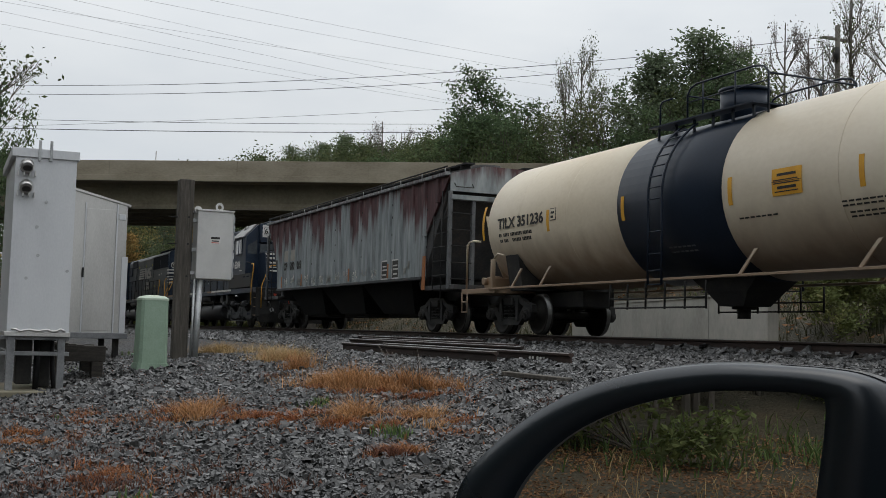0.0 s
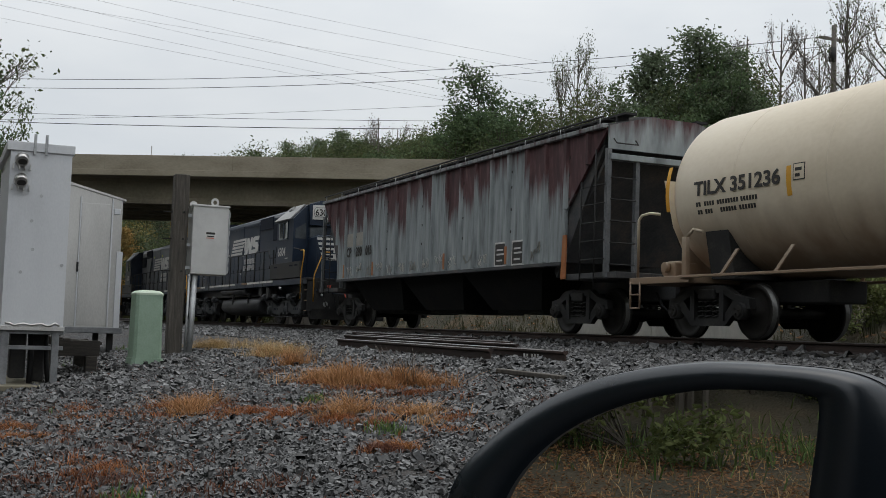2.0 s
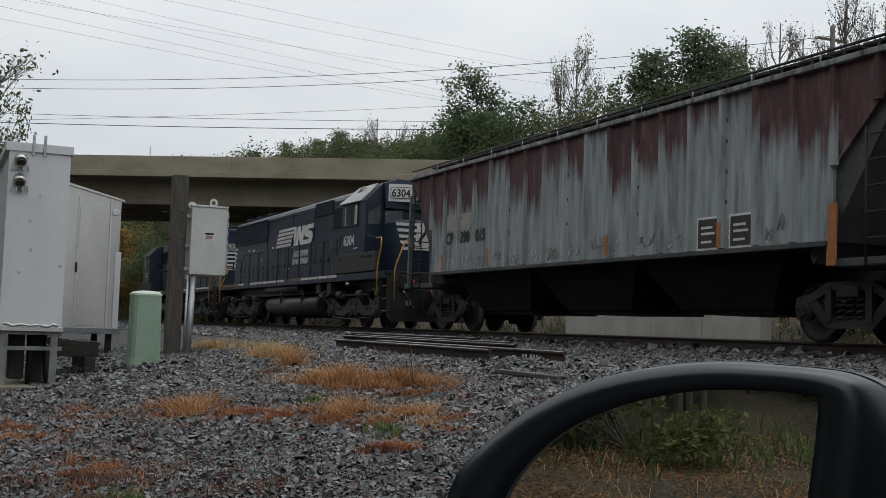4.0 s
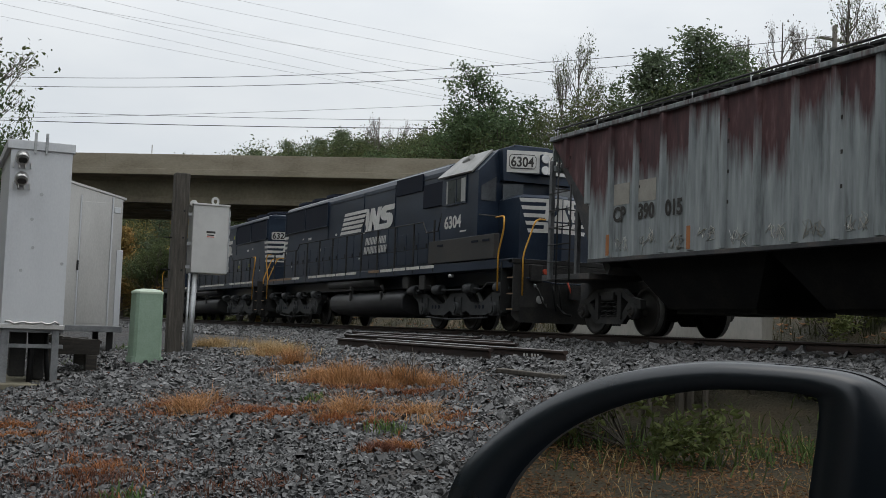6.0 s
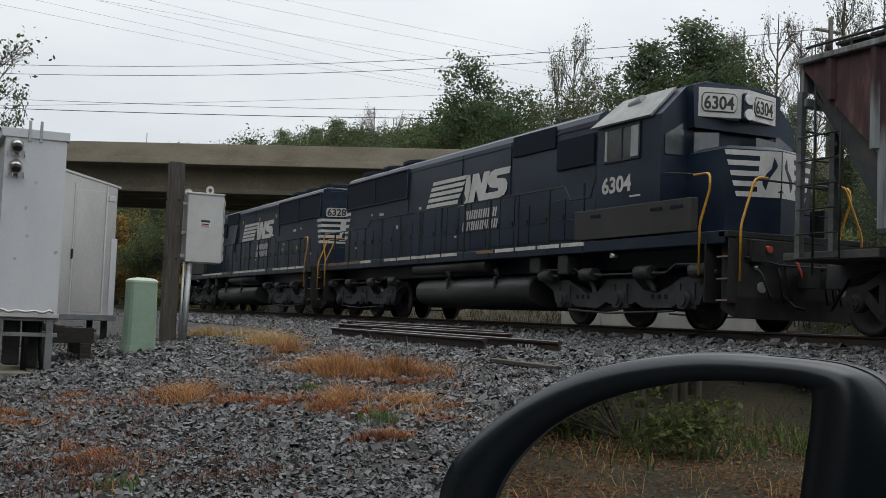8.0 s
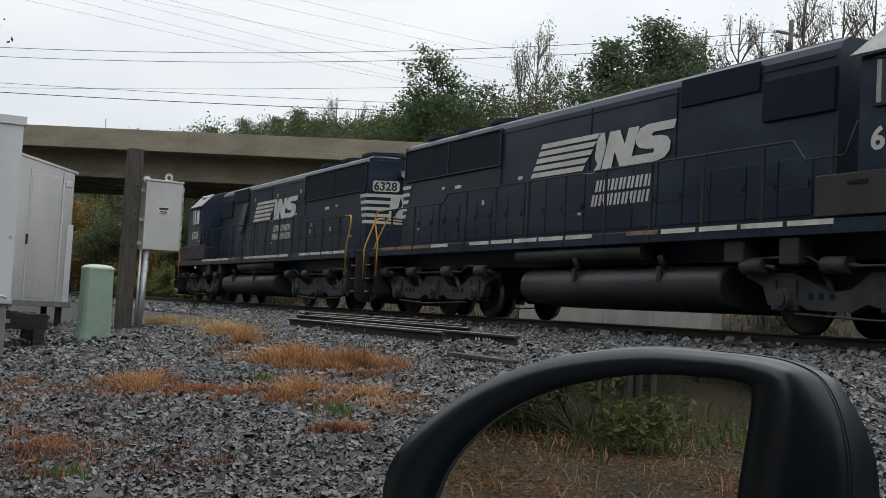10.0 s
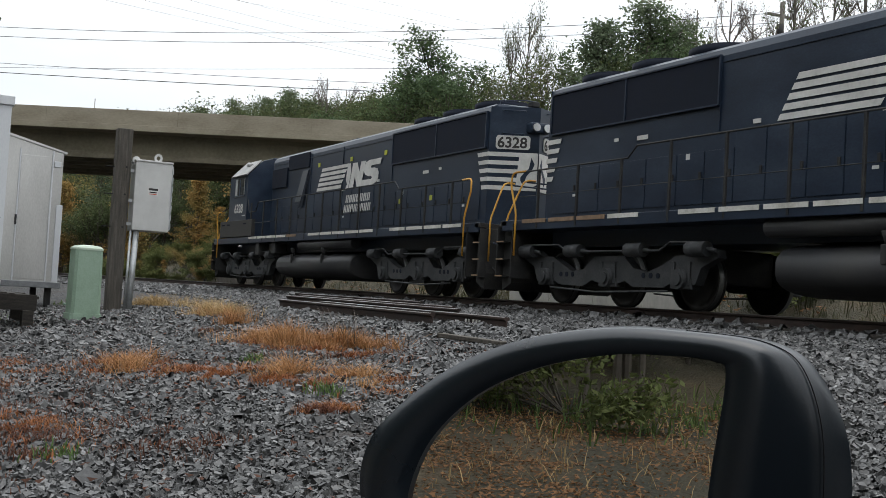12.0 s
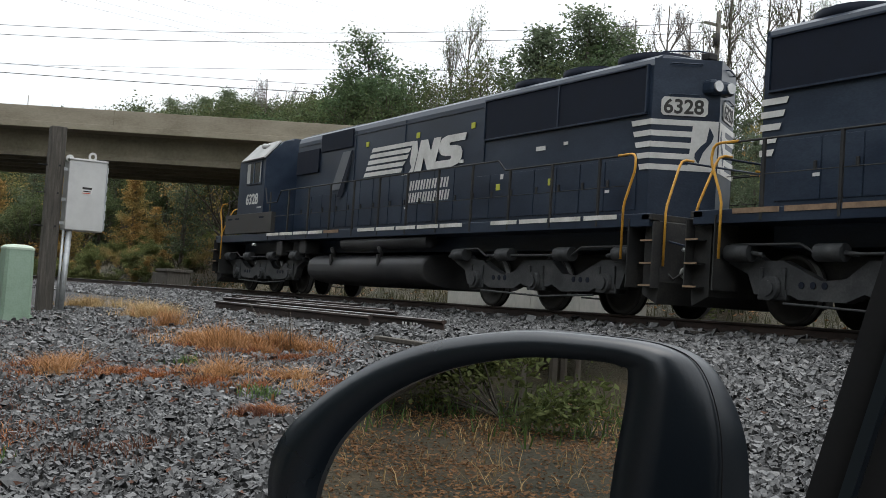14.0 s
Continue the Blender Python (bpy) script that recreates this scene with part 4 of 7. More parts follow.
    for side in (-1, 1):
        n = Vector((0.88, side * 0.28, 0)).normalized()
        bm = B()
        plate(bm, [on_v(8.75, 1, 0.88, 0.28, u, z, 0.003, side) for u, z in ((0.12, 3.9), (0.72, 3.9), (0.78, 3.97), (0.78, 4.18), (0.72, 4.25), (0.12, 4.25), (0.06, 4.18), (0.06, 3.97))], n * 0.012)
        nb = part("number_board", bm, M_INK, cab)
        bm = B()
        plate(bm, [on_v(8.75, 1, 0.88, 0.28, u, z, 0.016, side) for u, z in ((0.125, 3.92), (0.715, 3.92), (0.765, 3.98), (0.765, 4.17), (0.715, 4.23), (0.125, 4.23), (0.075, 4.17), (0.075, 3.98))], n * 0.006)
        part("board_face", bm, M_LETTER, nb)
        a, c = v_basis(8.75, 1, 0.88, 0.28, 0.1, 3.955, 0.026, side), v_basis(8.75, 1, 0.88, 0.28, 0.76, 3.955, 0.026, side)
        first = a if (c.translation - a.translation).dot(a.to_3x3() @ Vector((1, 0, 0))) > 0 else c
        lettering("number", number, 0.33, M_INK, nb, first, 0.86, 0.008)
    bm = B()
    box(bm, 8.9, 9.07, -0.115, 0.115, 3.76, 4.28, 0.05)
    hl = part("headlight", bm, M_BLACK, loco)
    for z in (3.88, 4.16):
        bm = B()
        cyl(bm, (9.05, 0, z), (9.1, 0, z), 0.105, 16)
        part("lens", bm, M_LENS, hl)
    # nose
    bm = B()
    prism(bm, [(8.5, -0.95), (9.62, -0.95), (9.95, 0), (9.62, 0.95), (8.5, 0.95)], "z", 1.64, 3.12)
    loft(bm, [[(8.5, -0.95, 3.12), (9.62, -0.95, 3.12), (9.95, 0, 3.12), (9.62, 0.95, 3.12), (8.5, 0.95, 3.12)], [(8.5, -0.85, 3.2), (9.5, -0.8, 3.2), (9.75, 0, 3.2), (9.5, 0.8, 3.2), (8.5, 0.85, 3.2)]], True, False)
    part("nose", bm, M_BLACK, loco)
    stripes_on_v(loco, 9.62, 1, 0.95, 0.33, 2.3, 3.1, "nose_stripe")
    # ends: platforms, steps, pilots, couplers
    for d in (-1, 1):
        bm = B()
        prism(bm, [(d * 10.1, 0.35), (d * 10.45, 0.2), (d * 10.5, 0.55), (d * 10.45, 1.5), (d * 10.3, 1.6), (d * 10.1, 1.5)], "y", -1.35, 1.35)
        pilot = part("pilot", bm, M_UNDER, loco)
        bm = B()
        box(bm, d * 10.3 - 0.12, d * 10.3 + 0.14, -1.5, 1.5, 1.52, 1.62, 0.01)
        part("anticlimber", bm, M_UNDER, loco)
        for side in (-1, 1):
            bm = B()
            box(bm, min(d * 9.86, d * 9.88), max(d * 9.86, d * 9.88), min(side * 1.05, side * 1.52), max(side * 1.05, side * 1.52), 0.45, 1.55)
            sw = part("stepwell", bm, M_UNDER, loco)
            bm = B()
            box(bm, min(d * 10.46, d * 10.48), max(d * 10.46, d * 10.48), min(side * 1.3, side * 1.52), max(side * 1.3, side * 1.52), 0.45, 1.5)
            part("step_plate", bm, M_UNDER, sw)
            for z in (0.47, 0.82, 1.18):
                bm = B()
                box(bm, min(d * 10.2, d * 10.47), max(d * 10.2, d * 10.47), min(side * 1.1, side * 1.52), max(side * 1.1, side * 1.52), z, z + 0.025)
                st = part("step", bm, M_UNDER, sw)
                bm = B()
                box(bm, min(d * 10.2, d * 10.47), max(d * 10.2, d * 10.47), *sorted((side * 1.52, side * 1.535)), z + 0.002, z + 0.03)
                part("step_edge", bm, M_DUST, sw)
            for pts in ([(9.74, 1.54, 0.9), (9.74, 1.54, 1.72), (9.77, 1.54, 1.84), (9.97, 1.54, 2.3), (9.985, 1.54, 2.4), (9.97, 1.53, 2.54), (9.92, 1.52, 2.59), (9.84, 1.51, 2.61), (9.5, 1.5, 2.61)], [(10.5, 1.3, 0.8), (10.5, 1.3, 1.65), (10.49, 1.27, 1.78), (10.44, 1.02, 2.4), (10.43, 0.96, 2.5), (10.42, 0.86, 2.54), (10.42, 0.7, 2.54)]):
                bm = B()
                tube(bm, [(d * a, side * bb_, c) for a, bb_, c in pts], 0.021, 8)
                part("yellow_handrail", bm, M_YELLOW, loco)
            bm = B()
            cyl(bm, (d * 10.46, side * 0.85, 0.72), (d * 10.52, side * 0.85, 0.72), 0.09, 14)
            part("ditch_light", bm, M_LENS, loco)
        bm = B()
        tube(bm, [(d * 10.42, -0.9, 2.5), (d * 10.42, 0.9, 2.5)], 0.018, 8)
        part("end_rail", bm, M_BLACK, loco)
        bm = B()
        tube(bm, [(d * 10.5, -1.2, 1.2), (d * 10.56, -0.5, 1.1), (d * 10.56, 0.5, 1.1), (d * 10.5, 1.2, 1.2)], 0.018, 8)
        part("uncoupling_lever", bm, M_BLACK, loco)
        for y in (-0.55, -0.4, 0.4, 0.55, 0.7):
            bm = B()
            tube(bm, [(d * 10.5, y, 1.15), (d * 10.6, y, 0.9), (d * 10.62, y + 0.03, 0.6), (d * 10.6, y + 0.08, 0.48)], 0.022, 7)
            part("air_hose", bm, M_RUBBER, loco)
        for y, z, m in ((-1.0, 1.05, M_TRUCK), (-0.25, 1.25, M_REDV), (0.9, 1.1, M_TRUCK)):
            bm = B()
            tube(bm, [(d * 10.5, y, z), (d * 10.64, y + 0.03, z - 0.12), (d * 10.68, y + 0.12, z - 0.38), (d * 10.6, y + 0.26, z - 0.5), (d * 10.52, y + 0.3, z - 0.42)], 0.02, 7)
            part("jumper_cable", bm, m, loco)
            bm = B()
            cyl(bm, (d * 10.5, y, z), (d * 10.57, y, z - 0.03), 0.035, 8)
            part("cable_socket", bm, M_GALV, loco)
        bm = B()
        box(bm, *sorted((d * 10.44, d * 10.56)), -1.12, -0.82, 1.12, 1.5, 0.02)
        part("receptacle_box", bm, M_TRUCK, loco)
        bm = B()
        cyl(bm, (d * 10.5, -0.75, 1.35), (d * 10.58, -0.75, 1.35), 0.06, 10)
        part("hose_valve", bm, M_REDV, loco)
        coupler(loco, d * 10.85, d)
    # walkway railings
    for side in (-1, 1):
        bm = B()
        y = side * 1.49
        tube(bm, [(-9.72, y, 2.6), (-6.1, y, 2.6), (-5.85, y, 2.8), (-2.6, y, 2.8)], 0.017, 8)
        tube(bm, [(-2.6, y, 2.8), (5.2, y, 2.8), (5.45, y, 2.5), (6.2, y, 2.5), (6.4, y, 2.95)], 0.017, 8)
        tube(bm, [(8.6, y, 2.75), (9.72, y, 2.6)], 0.017, 8)
        tube(bm, [(-9.7, y, 2.1), (5.6, y, 2.1)], 0.008, 6)
        part("handrail", bm, M_UNDER, loco)
        for i, x in enumerate(np.arange(-9.0, 6.0, 1.36)):
            bm = B()
            box(bm, x - 0.025, x + 0.025, y - 0.02, y + 0.02, 1.45, 2.6 if x < -5.9 else 2.8, 0.004)
            part("stanchion", bm, M_UNDER, loco)
    # fuel tank, reservoirs, boxes
    a0, a1 = -2.85 + tank_shift, 3.25 + tank_shift
    bm = B()
    sect = []
    for k in range(28):
        a = 2 * math.pi * (k + 0.5) / 28
        c, q = math.cos(a), math.sin(a)
        sect.append((1.41 * math.copysign(abs(c) ** 0.55, c), 0.69 + 0.4 * math.copysign(abs(q) ** 0.72, q)))
    loft(bm, [[(x, y * f, 0.69 + (z - 0.69) * f) for y, z in sect] for x, f in ((a0, 0.94), (a0 + 0.06, 1.0), (a1 - 0.06, 1.0), (a1, 0.94))])
    ft = part("fuel_tank", bm, M_TANKBLACK, loco, "black steel fuel tank")
    for x in (a0 + 2.0, a0 + 4.6):
        for side in (-1, 1):
            bm = B()
            cyl(bm, (x + 0.03, side * 1.3, 0.98), (x + 0.03, side * 1.4, 1.2), 0.055, 10)
            box(bm, x - 0.02, x + 0.08, *sorted((side * 1.36, side * 1.43)), 0.75, 1.02, 0.01)
            part("filler_neck", bm, M_TRUCK, ft)
    for side in (-1, 1):
        bm = B()
        cyl(bm, (a0 - 0.2, side * 1.28, 1.3), (a0 + 4.1, side * 1.28, 1.3), 0.155, 14)
        part("air_reservoir", bm, M_TANKBLACK, loco)
        bm = B()
        box(bm, a1 + 0.15, a1 + 0.6, min(side * 1.0, side * 1.42), max(side * 1.0, side * 1.42), 1.05, 1.42, 0.03)
        cyl(bm, (a1 + 0.4, side * 1.2, 0.95), (a1 + 0.4, side * 1.2, 1.1), 0.1, 10)
        part("air_dryer", bm, M_TRUCK, loco)
        bm = B()
        box(bm, 4.95, 5.35, min(side * 1.1, side * 1.46), max(side * 1.1, side * 1.46), 1.0, 1.4, 0.03)
        part("sander_box", bm, M_TRUCK, loco)
        bm = B()
        cyl(bm, (7.05, side * 1.4, 1.32), (7.05, side * 1.53, 1.32), 0.045, 10)
        part("step_light", bm, M_LENS, loco)
    for x in (-6.92, 6.92):
        loco_truck(loco, x)
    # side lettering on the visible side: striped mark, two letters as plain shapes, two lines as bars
    yy = nr * HW
    lift = nr * 0.018

    def side_plate(name2, poly, material, extra=0.0):
        b2 = B()
        plate(b2, [(s * px, yy + lift + nr * extra, pz) for px, pz in poly], (0, nr * 0.004, 0))
        return part(name2, b2, material, loco)

    w0 = logo_x
    for i in range(5):
        z = 2.98 + 0.148 * i
        side_plate("stripe", [(w0 - 0.02 + 0.09 * i, z), (w0 + 1.95 + 0.13 * i - 0.05 * (i % 2), z), (w0 + 2.02 + 0.13 * i, z + 0.1), (w0 + 0.04 + 0.09 * i, z + 0.1)], M_LETTER)
    side_plate("mark_head", [(w0 + 2.0, 2.94), (w0 + 2.34, 2.94), (w0 + 2.46, 3.06), (w0 + 2.36, 3.2), (w0 + 2.4, 3.42), (w0 + 2.46, 3.66), (w0 + 2.66, 3.66), (w0 + 2.72, 3.4), (w0 + 2.56, 2.96), (w0 + 2.44, 2.94), (w0 + 2.38, 2.9), (w0 + 2.0, 2.9)], M_LETTER)
    side_plate("mark_angle", [(w0 + a, z) for a, z in ((2.6, 2.95), (2.92, 2.95), (3.02, 3.25), (3.2, 2.95), (3.5, 2.95), (3.76, 3.65), (3.44, 3.65), (3.33, 3.36), (3.16, 3.65), (2.84, 3.65))], M_LETTER, 0.001)
    side_plate("mark_curve", [(w0 + a, z) for a, z in ((3.5, 2.95), (4.3, 2.95), (4.55, 3.0), (4.68, 3.12), (4.7, 3.26), (4.6, 3.37), (4.4, 3.41), (4.16, 3.42), (4.14, 3.46), (4.2, 3.49), (4.78, 3.49), (4.84, 3.65), (4.02, 3.65), (3.8, 3.6), (3.68, 3.48), (3.68, 3.33), (3.8, 3.24), (4.0, 3.2), (4.22, 3.19), (4.24, 3.14), (4.2, 3.11), (3.56, 3.11))], M_LETTER, 0.002)
    random.seed(5)
    for z, x0, x1, n in ((2.52, w0 + 2.42, w0 + 4.22, 7), (2.24, w0 + 2.3, w0 + 4.28, 8)):
        w = (x1 - x0) / n
        for i in range(n):
            xa = x0 + i * w
            side_plate("letter_bar", [(xa + 0.0, z), (xa + w * 0.3, z), (xa + w * 0.3 + 0.05, z + 0.22), (xa + 0.05, z + 0.22)], M_LETTER)
            side_plate("letter_bar", [(xa + w * 0.48, z), (xa + w * 0.74, z), (xa + w * 0.74 + 0.05, z + 0.22), (xa + w * 0.48 + 0.05, z + 0.22)], M_LETTER)
    if s < 0:
        side_plate("sloped_panel", [(-3.05, 2.75), (-2.5, 2.75), (-1.95, 3.72), (-2.42, 3.72)], M_PANEL, 0.02)
        side_plate("sloped_panel_edge", [(-2.62, 2.55), (-2.3, 2.55), (-1.8, 3.72), (-1.9, 3.72)], M_GRILLE, 0.03)
    x_num = 6.66 if s > 0 else -7.86
    lettering("cab_number", number, 0.42, M_LETTER, loco, pose(s * x_num, nr * 1.528, 2.52, 90, 0, 0 if s > 0 else 180), 1.18, 0.012)
    side2 = nr * 1.53
    bm = B()
    box(bm, *sorted((s * (x_num + 0.95), s * (x_num + 1.3))), side2 - 0.004, side2 + 0.004, 2.385, 2.42)
    part("model_mark", bm, M_LETTER, loco)
    return loco


RUST = (0.75, 0.55, 0.42, 0.46, 0.42, 0.12, 0.44, 0.52, 0.26, 0.3, 0.04, 0.52, 0.44, 0.34, 0.18, 0.1, 0.42, 0.52, 0.6)


def hopper_car(cx):
    car = thing("covered_hopper_car", "rust-streaked pale grey covered hopper freight car with ribbed sides", "freight car", pose(cx, TRACK_Y, RAIL_Z))
    H, Y = 8.62, 1.53
    ribs = [-7.17 + 0.842 * i for i in range(-1, 19)]

    def low(x):
        """Lower edge of a side panel: level between the bolsters, rising with the slope sheets."""
        return 1.46 if abs(x) <= 7.12 else 2.5 + (abs(x) - 7.12) * 0.97

    def rusted(name, bm, z_edge):
        ob = part(name, bm, M_HOPPER, car)
        a = ob.data.attributes.new("rust_edge", "FLOAT", "POINT")
        a.data.foreach_set("value", [z_edge] * len(ob.data.vertices))
        return ob

    for s in (-1, 1):
        edges = [-H] + ribs + [H]
        for i, (xa, xb) in enumerate(zip(edges, edges[1:])):
            share = RUST[min(max(i - 1, 0), len(RUST) - 1)]
            xm = [xa, xb]
            if xa < 0 and low(xa) > 1.5 and low(xb) < 1.5:
                xm = [xa, -7.125, -7.12, xb]
            if xb > 0 and low(xb) > 1.5 and low(xa) < 1.5:
                xm = [xa, 7.12, 7.125, xb]
            bm = B()
            prism(bm, [(x, low(x)) for x in xm] + [(xb, 4.04), (xa, 4.04)], "y", *sorted((s * (Y - 0.06), s * Y)))
            rusted("side_panel", bm, 4.04 - 2.58 * share)
        for i, x in enumerate(ribs):
            zlow = low(x) + 0.02
            share = RUST[min(i, len(RUST) - 1)]
            bm = B()
            y0, y1 = s * (Y - 0.004), s * (Y + 0.06)
            prism(bm, [(x - 0.08, y0), (x - 0.045, y1), (x + 0.045, y1), (x + 0.08, y0)], "z", zlow, 4.0)
            rusted("side_rib", bm, 4.04 - 1.7 * share)
            if i % 3 == 0:
                for z in (2.2, 2.7, 3.2, 3.55):
                    bm = B()
                    box(bm, x + 0.1, x + 0.13, *sorted((s * Y, s * (Y + 0.012))), z, z + 0.06)
                    part("bolt_plate", bm, M_INK, car)
        bm = B()
        box(bm, -7.05, 7.05, *sorted((s * (Y - 0.1), s * (Y + 0.06))), 1.38, 1.46, 0.01)
        part("side_sill", bm, M_HOPDARK, car)
        bm = B()
        box(bm, -H, H, *sorted((s * (Y - 0.1), s * (Y + 0.09))), 4.0, 4.09, 0.015)
        rusted("top_chord", bm, 4.05)
        # thin edge rail of the roof walk, carried on short posts
        bm = B()
        tube(bm, [(-H + 0.1, s * (Y + 0.02), 4.24), (H - 0.1, s * (Y + 0.02), 4.24)], 0.022, 6)
        part("roof_rail", bm, M_UNDER, car)
        for i in range(12):
            x = -8.4 + i * 1.527
            bm = B()
            tube(bm, [(x, s * (Y + 0.02), 4.07), (x, s * (Y + 0.02), 4.25)], 0.012, 6)
            part("rail_post", bm, M_GALV, car)
        for x in (-6.33, -3.8, 1.25, 4.62):
            bm = B()
            box(bm, x - 0.05, x + 0.05, *sorted((s * (Y + 0.058), s * (Y + 0.067))), 1.5, 1.9)
            part("reflector", bm, M_ORANGE, car)
        bm = B()
        prism(bm, [(7.02, 1.1), (7.2, 1.1), (7.22, 2.0), (7.08, 2.0)], "y", *sorted((s * Y, s * (Y + 0.03))))
        part("jacking_pad", bm, M_ORANGE if s < 0 else M_HOPDARK, car)
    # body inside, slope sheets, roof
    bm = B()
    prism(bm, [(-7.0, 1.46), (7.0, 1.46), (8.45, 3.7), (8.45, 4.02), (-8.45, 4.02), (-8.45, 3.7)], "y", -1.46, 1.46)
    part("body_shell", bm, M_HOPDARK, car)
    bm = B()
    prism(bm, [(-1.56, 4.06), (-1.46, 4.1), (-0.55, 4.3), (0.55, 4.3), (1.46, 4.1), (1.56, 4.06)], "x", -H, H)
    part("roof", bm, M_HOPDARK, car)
    for i in range(25):
        x = -8.5 + i * 0.68
        for y in (-1.0, 0.72):
            bm = B()
            box(bm, x, x + 0.62, y, y + 0.28, 4.36, 4.4)
            box(bm, x + 0.28, x + 0.34, y, y + 0.28, 4.2, 4.36)
            part("running_board", bm, M_UNDER, car)
    for i in range(10):
        bm = B()
        x = -7.6 + i * 1.65
        cyl(bm, (x + 0.35, 0, 4.34), (x + 0.35, 0, 4.47), 0.4, 16)
        part("roof_hatch", bm, M_HOPDARK, car)
    for d in (-1, 1):
        bm = B()
        prism(bm, [(-1.5, 3.6), (1.5, 3.6), (1.5, 4.05), (0.55, 4.3), (-0.55, 4.3), (-1.5, 4.05)], "x", *sorted((d * H, d * (H + 0.05))))
        rusted("end_sheet", bm, 3.98)
        bm = B()
        box(bm, *sorted((d * 8.55, d * 8.75)), -1.5, 1.5, 3.38, 3.5, 0.01)
        rusted("end_beam", bm, 4.3)
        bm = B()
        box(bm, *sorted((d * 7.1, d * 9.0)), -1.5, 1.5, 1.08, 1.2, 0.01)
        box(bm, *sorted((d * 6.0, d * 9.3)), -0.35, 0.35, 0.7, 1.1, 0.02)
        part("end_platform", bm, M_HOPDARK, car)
        for y in (-1.5, -0.85, 0.85, 1.5):
            bm = B()
            box(bm, *sorted((d * 8.6, d * 8.7)), y - 0.045, y + 0.045, 1.1, 3.6 if abs(y) > 1 else 3.4)
            part("end_post", bm, M_ENDPOST, car)
        for i in range(6):
            z = 1.35 + i * 0.42
            for s in (-1, 1):
                bm = B()
                tube(bm, [(d * 8.72, s * 0.9, z), (d * 8.72, s * 1.48, z)], 0.014, 6)
                part("ladder_rung", bm, M_UNDER, car)
        for s in (-1, 1):
            for x in (7.78, 8.3):
                bm = B()
                tube(bm, [(d * x, s * 1.56, 0.85 if x > 8 else 1.05), (d * x, s * 1.56, 3.02 if x < 8 else 3.62)], 0.018, 6)
                part("ladder_stile", bm, M_UNDER, car)
            for i in range(6):
                bm = B()
                tube(bm, [(d * 7.78, s * 1.56, 1.1 + i * 0.36), (d * 8.65, s * 1.56, 1.1 + i * 0.36)], 0.013, 6)
                part("ladder_rung", bm, M_UNDER, car)
        for s in (-1, 1):
            bm = B()
            tube(bm, [(d * 8.68, s * 1.4, 3.8), (d * 8.78, s * 1.4, 3.7), (d * 8.78, s * 0.9, 3.7), (d * 8.68, s * 0.9, 3.8)], 0.013, 6)
            part("grab_iron", bm, M_INK, car)
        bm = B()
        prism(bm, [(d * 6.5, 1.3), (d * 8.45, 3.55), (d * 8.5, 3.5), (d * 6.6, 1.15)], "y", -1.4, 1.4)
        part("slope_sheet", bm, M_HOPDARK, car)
        coupler(car, d * 9.3, d)
    bm = B()
    cyl(bm, (8.8, 0.2, 2.4), (8.86, 0.2, 2.4), 0.26, 18)
    part("brake_wheel", bm, M_UNDER, car)
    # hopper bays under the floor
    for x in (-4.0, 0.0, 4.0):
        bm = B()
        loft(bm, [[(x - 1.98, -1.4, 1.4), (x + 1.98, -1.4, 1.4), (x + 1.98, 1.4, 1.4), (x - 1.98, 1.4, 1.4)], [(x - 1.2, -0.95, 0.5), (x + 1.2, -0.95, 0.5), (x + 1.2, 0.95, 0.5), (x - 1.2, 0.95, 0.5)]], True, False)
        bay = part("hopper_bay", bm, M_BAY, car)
        bm = B()
        box(bm, x - 1.1, x + 1.1, -0.85, 0.85, 0.42, 0.502, 0.01)
        part("outlet_gate", bm, M_UNDER, bay)
    bm = B()
    box(bm, -9.0, 9.0, -0.25, 0.25, 0.95, 1.35)
    part("center_sill", bm, M_UNDER, car)
    for x in (-7.0, 7.0):
        freight_truck(car, x)
    # marks on the near side
    yf = -(Y + 0.006)
    for x0, x1 in ((-6.22, -5.7), (-5.4, -4.85)):
        bm = B()
        box(bm, x0, x1, yf - 0.003, yf + 0.003, 2.45, 2.85)
        part("paint_patch", bm, M_PATCH, car)
    for x, txt in ((-6.22, "CP"), (-5.39, "390"), (-4.55, "015")):
        lettering("car_mark", txt, 0.38, M_INK, car, pose(x, yf - 0.008, 2.14, 90, 0, 0), 0.88, 0.014)
    for x0 in (4.02, 4.86):
        bm = B()
        box(bm, x0 - 0.04, x0 + 0.54, yf - 0.003, yf + 0.003, 1.46, 2.02)
        part("stencil_border", bm, M_LETTER, car)
        bm = B()
        box(bm, x0, x0 + 0.5, yf - 0.008, yf - 0.003, 1.5, 1.98)
        part("stencil_panel", bm, M_INK, car)
        for z, w in ((1.82, 0.3), (1.72, 0.36), (1.58, 0.28)):
            bm = B()
            box(bm, x0 + 0.08, x0 + 0.08 + w, yf - 0.012, yf - 0.008, z, z + 0.04)
            part("print_bar", bm, M_LETTER, car)
    random.seed(11)
    for i in range(30):
        x = -6.33 + (i // 2) * 0.842 + 0.3 + (i % 2) * 0.24
        z = random.uniform(1.6, 1.8)
        bm = B()
        p = (x, z)
        pts = []
        for k in range(random.randint(9, 16)):
            p = (x + random.uniform(-0.13, 0.13), z + random.uniform(-0.13, 0.16))
            pts.append((p[0], yf - 0.003, p[1]))
        tube(bm, pts, 0.005, 4)
        part("chalk_scrawl", bm, (M_LETTER, M_WHITE, M_PATCH, M_WHITE)[(i // 2 * 7) % 4], car)
    return car


